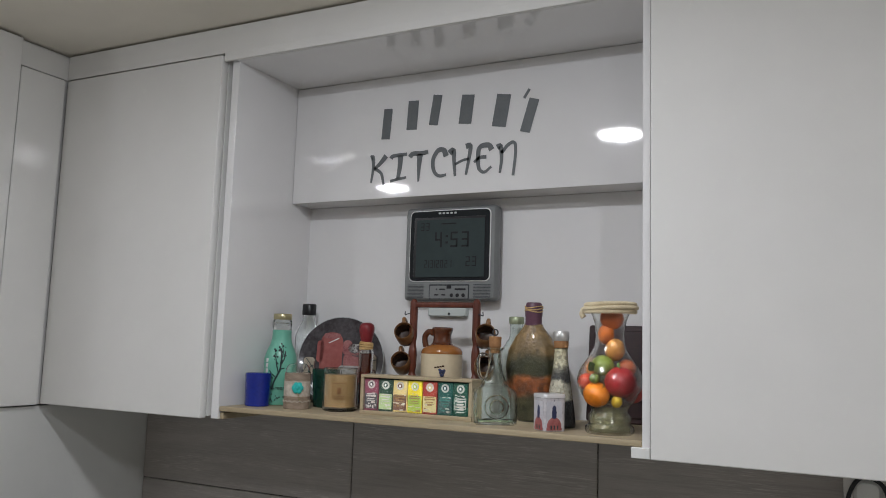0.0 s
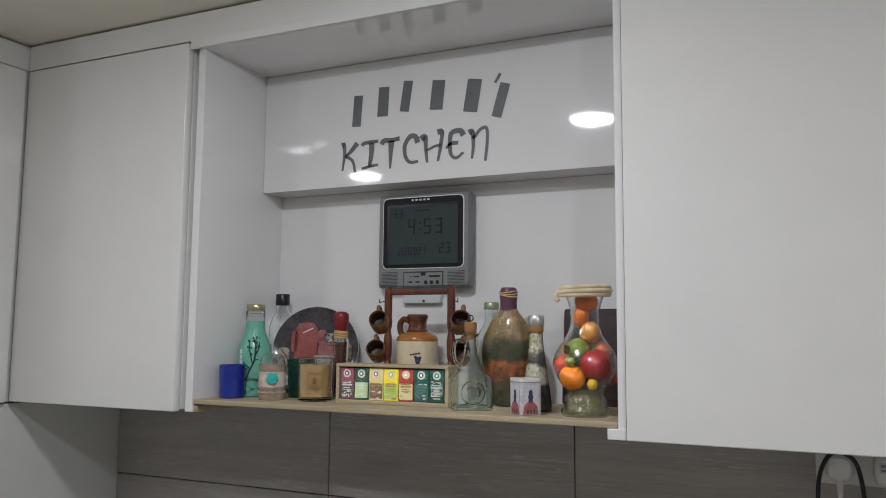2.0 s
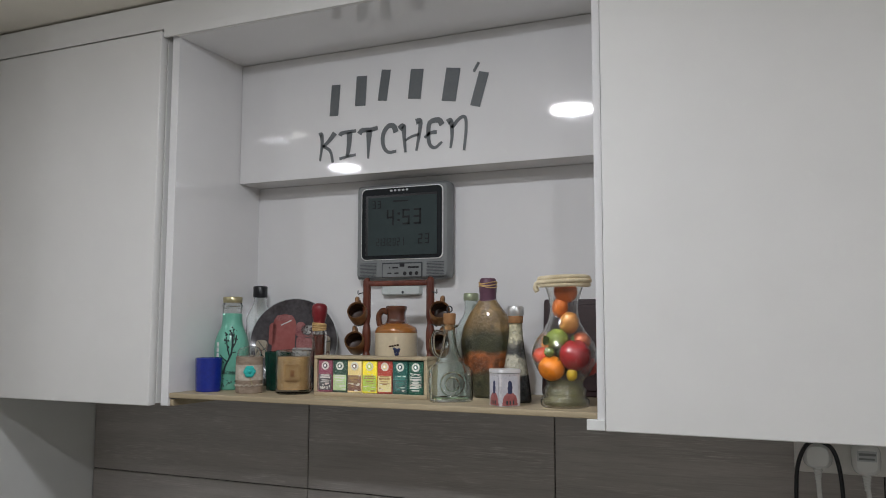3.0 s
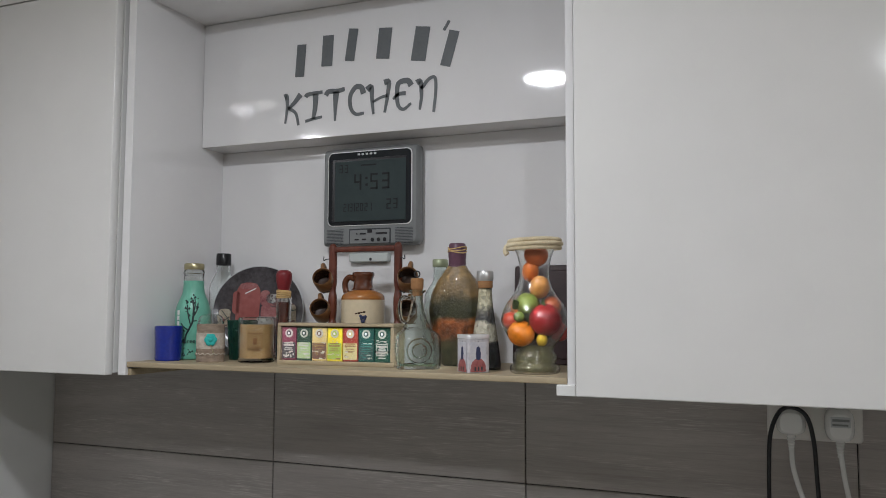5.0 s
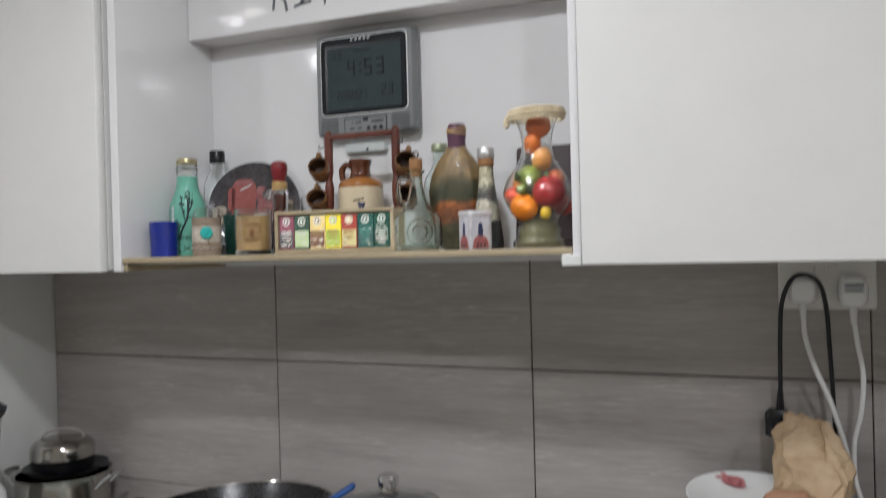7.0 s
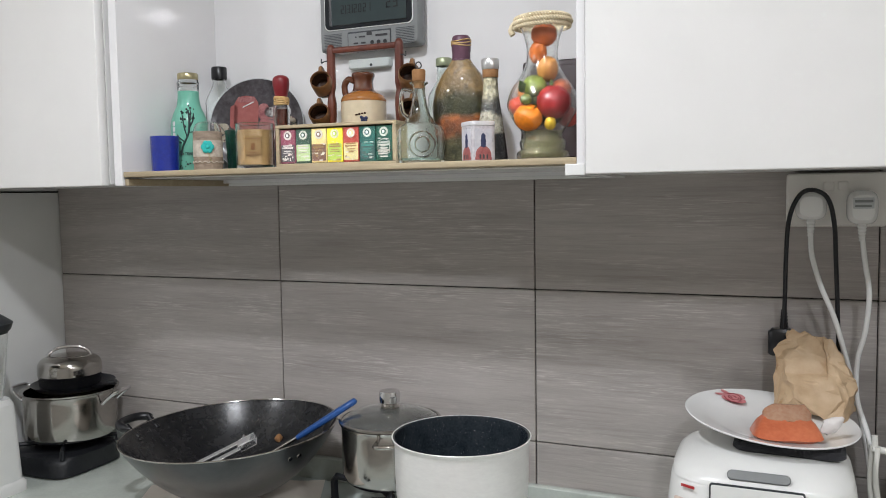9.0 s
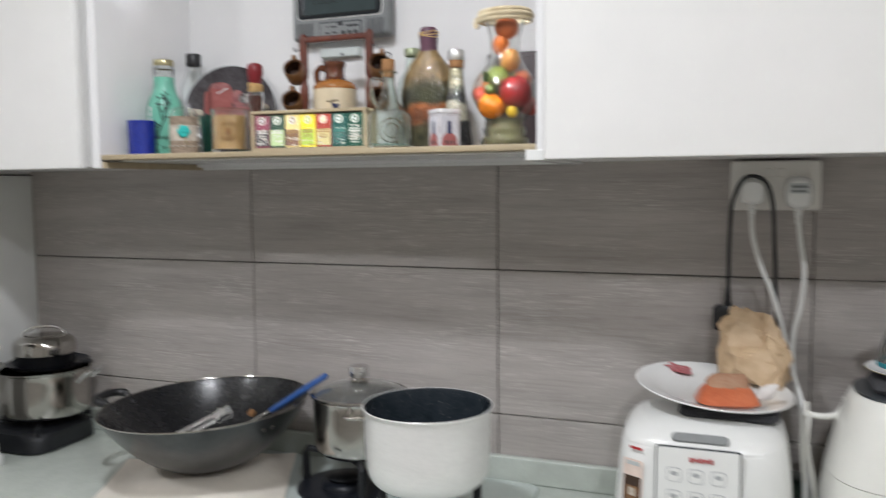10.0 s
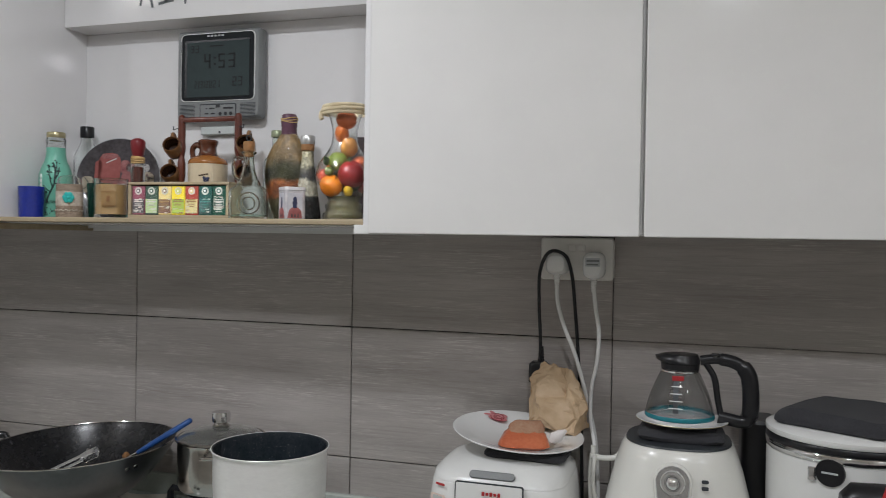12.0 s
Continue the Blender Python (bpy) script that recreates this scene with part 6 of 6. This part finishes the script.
for rad, a0, a1 in ((0.004, 20, 260), (0.008, 150, 380), (0.012, -40, 150), (0.0145, 190, 330)):
    arc = [(rad * math.cos(radians(a0 + (a1 - a0) * k / 12)), 1.15 * rad * math.sin(radians(a0 + (a1 - a0) * k / 12)), 0.0006) for k in range(13)]
    part("petal_line", shift(tube(arc, 0.0011, 6, flat=0.35), m=RM), DEEP_PETAL, rp)

ob2 = thing("powder_bag", Matrix.Translation((1.036, -0.222, 1.1720)) @ Euler((0, 0, radians(14))).to_matrix().to_4x4(), "clear plastic bag of orange powder tied at the top", "bag")
lump = loft([(0.0, 0, 0, 0.042, 0.030, 5), (0.004, 0, 0, 0.047, 0.036, 5), (0.012, 0.001, 0.004, 0.044, 0.032, 4.5), (0.020, 0.003, 0.012, 0.039, 0.024, 4), (0.027, 0.004, 0.019, 0.031, 0.014, 3.2), (0.030, 0.004, 0.022, 0.020, 0.006, 2.6)], 48)
part("powder", crumple(lump, 0.003, 45), ORANGEBAG, ob2)
neck = loft([(0.022, 0.004, 0.012, 0.034, 0.017, 2.6), (0.030, 0.005, 0.018, 0.034, 0.012, 3), (0.037, 0.007, 0.022, 0.031, 0.007, 3), (0.041, 0.008, 0.024, 0.024, 0.003, 2.6)], 36)
part("empty_film", crumple(neck, 0.004, 60), material("cloudy_film", (0.38, 0.19, 0.115), 0.2, second=(0.47, 0.30, 0.20), scale=30, coat=0.5), ob2, "cloudy film dusted with powder")
part("twisted_tip", shift(crumple(loft([(0, 0, 0, 0.007, 0.006, 2), (0.012, 0, 0, 0.012, 0.007, 2), (0.024, 0, 0, 0.009, 0.008, 2), (0.034, 0, 0, 0.002, 0.002, 2)], 20), 0.004, 130), 0.050, -0.006, 0.010, Euler((0, radians(48), 0)).to_matrix().to_4x4()), material("white_film", (0.72, 0.68, 0.66), 0.35, vary=0.1), ob2)

lev = [(0.0, 0.004, 0, 0.050, 0.030, 8), (0.022, 0.004, 0, 0.055, 0.034, 7), (0.046, 0.004, 0.002, 0.055, 0.032, 6), (0.070, 0.001, 0.006, 0.053, 0.027, 6), (0.094, -0.004, 0.009, 0.048, 0.020, 5), (0.116, -0.010, 0.013, 0.041, 0.011, 5), (0.134, -0.015, 0.015, 0.035, 0.004, 5)]
pb = loft(lev, 15)
bmesh.ops.triangulate(pb, faces=pb.faces)
crumple(pb, 0.023, 31, 1.0)
crumple(pb, 0.012, 71, 5.0)
for v in pb.verts:
    if v.co.z < 0.03:
        v.co.x, v.co.y = max(-0.054, min(0.058, v.co.x)), max(-0.036, min(0.036, v.co.y))
    v.co.z = max(0.0, v.co.z) * (1 - 0.20 * max(0.0, v.co.x / 0.05 + 0.1) * min(1.0, max(0.0, v.co.z / 0.12)))
bmesh.ops.subdivide_edges(pb, edges=pb.edges, cuts=3, use_grid_fill=True)
crumple(pb, 0.0040, 60, 9.0)
crumple(pb, 0.0022, 150, 4.0)
for v in pb.verts:
    v.co.z = max(0.0, v.co.z) * 0.93
bag = thing("paper_bag", Matrix.Translation((1.071, -0.095, 1.176)) @ Euler((radians(-6), radians(2), radians(-16))).to_matrix().to_4x4(), "crumpled brown paper bag standing on the plate", "paper bag")
part("bag_body", pb, PAPERB, bag, angle=26)
edge = loft([(0.0, 0, 0, 0.030, 0.006, 5), (0.008, -0.001, 0.001, 0.033, 0.004, 5), (0.013, -0.003, 0.001, 0.031, 0.003, 5)], 40)
crumple(edge, 0.006, 45, 2.0)
part("folded_edge", shift(edge, -0.018, 0.014, 0.108, Matrix.Rotation(radians(12), 4, "Y")), PAPERB, bag, angle=30)

SATIN = material("satin_metal", (0.64, 0.64, 0.65), 0.20, metal=0.95, vary=0.05, scale=14, stretch=(8, 1, 1))
# air fryer
fr = thing("air_fryer", pose(1.311, -0.195, CTOP), "cream white air fryer with silver dial and handle", "air fryer")
part("basket_front", loft([(0.0, 0, 0, 0.120, 0.120, 3.2), (0.006, 0, 0, 0.130, 0.130, 3.2), (0.06, 0, 0, 0.137, 0.136, 3), (0.12, 0, 0, 0.134, 0.134, 2.8), (0.166, 0, 0, 0.127, 0.128, 2.7)], 64), CREAMP, fr)
part("body", loft([(0.1672, 0, 0, 0.1268, 0.1278, 2.7), (0.20, 0, 0, 0.120, 0.122, 2.6), (0.24, 0, 0, 0.110, 0.113, 2.5), (0.27, 0, 0, 0.1005, 0.104, 2.5), (0.285, 0, 0, 0.094, 0.098, 2.5), (0.290, 0, 0, 0.088, 0.092, 2.5)], 64), CREAMP, fr)
part("top_ring", loft([(0.2895, 0, 0, 0.0905, 0.0945, 2.5), (0.2925, 0, 0, 0.089, 0.093, 2.5), (0.2935, 0, 0, 0.082, 0.086, 2.5)], 56), GREYDARK, fr)
tagged(part("folded_cloth", shift(crumple(loft([(0, 0, 0, 0.070, 0.060, 6), (0.006, 0, 0, 0.074, 0.064, 6), (0.014, 0, 0, 0.070, 0.060, 6), (0.0175, 0, 0, 0.060, 0.052, 6)], 60), 0.003, 50, 3.0), 1.316, -0.195, CTOP + 0.2945), CLOTH), "dark grey folded cloth on top of the fryer", "cloth")
DM = Matrix.Translation((-0.006, -0.1175, 0.241)) @ Euler((radians(-14), 0, 0)).to_matrix().to_4x4()
drop = [(0.0275 * math.cos(radians(a)), 0.0275 * math.sin(radians(a))) for a in range(0, 181, 15)] + [(-0.0255, -0.02), (-0.0215, -0.045), (-0.0185, -0.072), (0.0185, -0.072), (0.0215, -0.045), (0.0255, -0.02)]
part("plate_edge", shift(rings_to_mesh([[(x * k, -d, z * k + (k - 1) * 0.01) for x, z in drop] for d, k in ((-0.014, 1.16), (0.001, 1.15), (0.003, 1.09))]), m=DM), CREAMP, fr, "cream rim round the dial plate")
part("dial_plate", shift(rings_to_mesh([[(x * k, -d, z * k) for x, z in drop] for d, k in ((-0.012, 1.0), (0.0045, 1.0), (0.006, 0.95))]), m=DM), SATIN, fr, "brushed silver dial plate")
TURN = DM @ Matrix.Rotation(radians(90), 4, "X")
part("dial", shift(lathe([(0.0205, 0.004), (0.0205, 0.014), (0.018, 0.018), (0.0135, 0.018), (0.0125, 0.014), (0, 0.014)], 36), m=TURN), material("bright_trim", (0.76, 0.76, 0.76), 0.16, metal=0.9, vary=0.05), fr, "round chrome timer dial")
part("dial_face", shift(lathe([(0.0115, 0.0142), (0.0110, 0.0180), (0.0090, 0.0215), (0.0050, 0.0240), (0, 0.0248)], 30), m=TURN), CHROME, fr, "domed chrome centre")
hd = part("handle", shift(loft([(0.020, 0, -0.130, 0.0215, 0.030, 5), (0.060, 0, -0.138, 0.0235, 0.031, 5), (0.120, 0, -0.136, 0.0255, 0.030, 5), (0.164, 0, -0.130, 0.0265, 0.028, 5), (0.168, 0, -0.128, 0.0245, 0.025, 5)], 40), -0.006, 0, 0), CREAMP, fr, "cream pull-out handle")
part("handle_inset", shift(loft([(0.022, 0, -0.1590, 0.0115, 0.003, 6), (0.060, 0, -0.1680, 0.0135, 0.003, 6), (0.120, 0, -0.1650, 0.0150, 0.003, 6), (0.158, 0, -0.1572, 0.0155, 0.003, 6)], 28), -0.006, 0, 0), SATIN, hd, "brushed silver inset")
for kz in (0.247, 0.236):
    part("indicator", shift(plaque(0.011, 0.006, 0.002, 0.0015), 0.045, -0.1145, kz, Euler((radians(-14), 0, radians(8))).to_matrix().to_4x4()), GREYDARK, fr)

ZS = CTOP + 0.313
sa = thing("saucer", pose(1.316, -0.190, ZS), "white saucer with a gold line under the coffee pot", "saucer")
part("dish", lathe([(0, 0), (0.045, 0.0), (0.050, 0.002), (0.079, 0.010), (0.0795, 0.0115), (0.078, 0.012), (0.050, 0.0045), (0, 0.003)], 56), PORCELAIN, sa)
part("gold_line", lathe([(0.0795, 0.0100), (0.0802, 0.0108), (0.0795, 0.0118)], 56), GOLDCAP, sa)
cf = thing("coffee_carafe", pose(1.312, -0.190, ZS + 0.0128), "glass coffee carafe with black lid, handle and teal base band", "carafe")
cp = rounded_profile([(0.054, 0.0), (0.0600, 0.004), (0.0595, 0.012), (0.052, 0.040), (0.0405, 0.068), (0.0325, 0.085), (0.031, 0.094)], 4)
# grey tint puts the dark reflections into the glass colour
clear(part("glass_body", lathe(ring_wall(cp, 0.0016), 52), material("darkened_carafe_glass", (0.66, 0.66, 0.66), 0.03, glass=1.0, vary=0.05, scale=20, ior=1.45), cf))
part("base_band", lathe([(0.0604, 0.002), (0.0610, 0.003), (0.0606, 0.0085), (0.0600, 0.0095)], 52), TEALPLASTIC, cf, "teal band")
part("collar", lathe([(0.0322, 0.088), (0.0330, 0.0885), (0.0335, 0.098), (0.0320, 0.099), (0.0318, 0.088), (0.0322, 0.088)], 44), BLACKP, cf)
part("neck_ring", lathe([(0.0335, 0.083), (0.0345, 0.084), (0.0345, 0.0865), (0.0325, 0.0876), (0.0325, 0.083), (0.0335, 0.083)], 44), CHROME, cf, "polished steel ring")
lidp = loft([(0.0992, 0, 0, 0.034, 0.034, 2), (0.104, -0.004, 0, 0.038, 0.034, 2), (0.110, -0.006, 0, 0.038, 0.030, 2), (0.114, 0, 0, 0.030, 0.028, 2), (0.115, 0, 0, 0.015, 0.015, 2)], 40)
part("lid", lidp, BLACKP, cf)
part("handle", tube(spline([(0.034, 0.0, 0.104), (0.060, 0, 0.108), (0.090, 0, 0.104), (0.112, 0, 0.088), (0.119, 0, 0.055), (0.118, 0, 0.012), (0.108, 0, 0.000), (0.082, 0, 0.003), (0.066, 0, 0.006)], 6), [0.007] * 8 + [0.009] * 8 + [0.0115] * 15 + [0.009] * 18, 12, flat=1.25), BLACKP, cf, "black plastic handle")
part("handle_strap", tube(spline([(0.043, 0.0, 0.100), (0.058, 0, 0.075), (0.064, 0, 0.04), (0.070, 0, 0.010)], 6), 0.0055, 8), BLACKP, cf)
part("thumb_rest", box(0.052, 0.066, -0.008, 0.008, 0.112, 0.118, 0.002), BLACKP, cf)


def carafe_radius(z):
    for (r0, z0), (r1, z1) in zip(cp, cp[1:]):
        if z0 <= z <= z1 and z1 > z0:
            return r0 + (r1 - r0) * (z - z0) / (z1 - z0)
    return cp[-1][0]


for k in range(5):
    z = 0.026 + k * 0.012
    r = carafe_radius(z) + 0.0020
    a = radians(-96)
    part("scale_mark", shift(box(-0.012 + 0.001 * k, 0.012 - 0.001 * k, -0.0005, 0.0005, -0.0008, 0.0008, 0), r * math.cos(a), r * math.sin(a), z, Matrix.Rotation(a + math.pi / 2, 4, "Z")), WHITEPRINT, cf, flat=True)
strip = bmesh.new()
sv = []
for k in range(10):
    z = 0.018 + k * 0.0058
    r = carafe_radius(z) + 0.0008
    sv.append([strip.verts.new((x - 0.006, -r + dy, z)) for x, dy in ((-0.0045, 0), (0.0045, 0), (0.0045, -0.0006), (-0.0045, -0.0006))])
for a, b in zip(sv, sv[1:]):
    for i in range(4):
        strip.faces.new((a[i], a[(i + 1) % 4], b[(i + 1) % 4], b[i]))
part("dark_strip", strip, GREYDARK, cf, "dark upright strip on the glass")
part("red_print", shift(box(-0.010, 0.010, -0.0005, 0.0005, -0.004, 0.004, 0), -0.003, -0.0405, 0.076), REDP, cf, flat=True)

cm = thing("coffee_machine", pose(1.452, -0.075, CTOP), "black coffee machine body behind the air fryer", "coffee machine")
part("column", loft([(0, 0, 0, 0.036, 0.045, 6), (0.006, 0, 0, 0.034, 0.047, 6), (0.308, 0, 0, 0.031, 0.045, 6), (0.315, 0, 0, 0.027, 0.041, 5)], 40), BLACKP, cm)
part("foot", box(-0.050, 0.044, -0.052, 0.047, 0.0, 0.014, 0.003), BLACKP, cm)
gj = thing("glass_jar", pose(1.146, -0.085, CTOP), "dark green glass jar between the cooker and the fryer", "jar")
clear(part("glass_body", loft([(0, 0, 0, 0.024, 0.024, 4), (0.004, 0, 0, 0.027, 0.027, 4), (0.085, 0, 0, 0.027, 0.027, 4), (0.096, 0, 0, 0.022, 0.022, 3)], 32), material("smoky_green_glass", (0.05, 0.14, 0.11), 0.08, glass=0.7, vary=0.1), gj))
part("rim", shift(lathe([(0.0215, 0.095), (0.024, 0.097), (0.024, 0.102), (0.021, 0.104), (0, 0.104)], 28)), DKGREENGLASS, gj)

# white canister with chrome ring
ca = thing("canister", pose(1.583, -0.205, CTOP), "large white canister with chrome ring and black badge", "canister")
part("body", lathe([(0, 0), (0.122, 0.0), (0.126, 0.004), (0.126, 0.296), (0.124, 0.298)], 72), WHITEP, ca)
part("ring", lathe([(0.1262, 0.298), (0.1285, 0.300), (0.1285, 0.310), (0.1262, 0.312), (0.120, 0.312)], 72), CHROME, ca, "chrome ring")
part("dark_band", lathe([(0.1265, 0.3122), (0.1275, 0.314), (0.1270, 0.322), (0.1255, 0.3235), (0.12, 0.3235)], 72), BLACKP, ca)
part("lid", lathe([(0.1260, 0.3238), (0.1278, 0.326), (0.1275, 0.333), (0.120, 0.338), (0, 0.340)], 72), WHITEP, ca)
CAM = Matrix.Rotation(radians(-20), 4, "Z") @ Matrix.Translation((0.0, -0.1258, 0.285))
part("badge", shift(lathe([(0.022, 0), (0.021, 0.004), (0, 0.0045)], 36), m=CAM @ Matrix.Rotation(radians(90), 4, "X")), BLACKP, ca, "round black badge")
part("badge_bar", shift(plaque(0.024, 0.003, 0.001, 0.0006), m=CAM @ Matrix.Translation((0, -0.0046, 0))), LIGHTGREY, ca)
part("clasp", shift(box(-0.006, 0.006, -0.006, 0.002, -0.012, 0.010, 0.002), -0.068, -0.106, 0.280), CHROME, ca)
tagged(part("folded_cloth", shift(crumple(loft([(0, 0, 0, 0.088, 0.092, 12), (0.004, 0, 0, 0.092, 0.096, 12), (0.012, 0, 0, 0.091, 0.095, 12), (0.017, 0, 0, 0.088, 0.092, 12), (0.019, 0, 0, 0.087, 0.090, 12), (0.026, 0.003, 0, 0.080, 0.084, 10)], 80), 0.004, 22, 7.0), 1.588, -0.200, CTOP + 0.3405, Matrix.Rotation(radians(-31), 4, "Z")), CLOTH), "dark grey cloth folded square on the canister lid", "cloth")
hm = thing("hand_mixer", pose(1.620, -0.385, CTOP), "black appliance with a red cover in front of the canister", "mixer")
part("stand", loft([(0, 0, 0, 0.05, 0.04, 3), (0.006, 0, 0, 0.052, 0.042, 3), (0.02, 0, 0, 0.035, 0.03, 2.4), (0.225, 0, 0, 0.026, 0.024, 2.4)], 32), BLACKP, hm)
part("head", shift(loft([(-0.075, 0, 0, 0.018, 0.02, 2.4), (-0.06, 0, 0, 0.034, 0.030, 2.4), (0.05, 0, 0, 0.038, 0.034, 2.4), (0.085, 0, 0, 0.022, 0.022, 2.2)], 32), 0.0, 0, 0.255, Matrix.Rotation(radians(90), 4, "Y")), BLACKP, hm)
part("cover", shift(loft([(-0.050, 0, 0, 0.022, 0.020, 2.4), (-0.040, 0, 0, 0.034, 0.030, 2.4), (0.040, 0, 0, 0.038, 0.034, 2.4), (0.060, 0, 0, 0.030, 0.026, 2.2)], 32), 0.022, -0.014, 0.256, Matrix.Rotation(radians(90), 4, "Y")), REDP, hm, "red plastic cover")

# ---- wall tiles, each a piece of the wall ----
edges_x = [LEFT + 0.001, 0, TX, 2 * TX, 3 * TX, 4 * TX, RIGHT - 0.002]
edges_z = [0.80, 1.05, 1.35, 1.65]
tile_mesh = {}
for ix in range(len(edges_x) - 1):
    for iz in range(len(edges_z) - 1):
        w, h = edges_x[ix + 1] - edges_x[ix], edges_z[iz + 1] - edges_z[iz]
        J = 0.0012 if edges_x[ix] < 1.1 else 0.0006
        key = (round(w, 3), round(h, 3), J)
        if key not in tile_mesh:
            bm = box(-w / 2 + J, w / 2 - J, -0.005, 0.005, -h / 2 + J, h / 2 - J, 0.0012, 1)
            me = bpy.data.meshes.new("tile")
            bm.to_mesh(me)
            bm.free()
            me.materials.append(TILE)
            tile_mesh[key] = me
        t = new("tile", tile_mesh[key])
        t.parent = wall_north
        t.location = ((edges_x[ix] + edges_x[ix + 1]) / 2, 0.005, (edges_z[iz] + edges_z[iz + 1]) / 2)
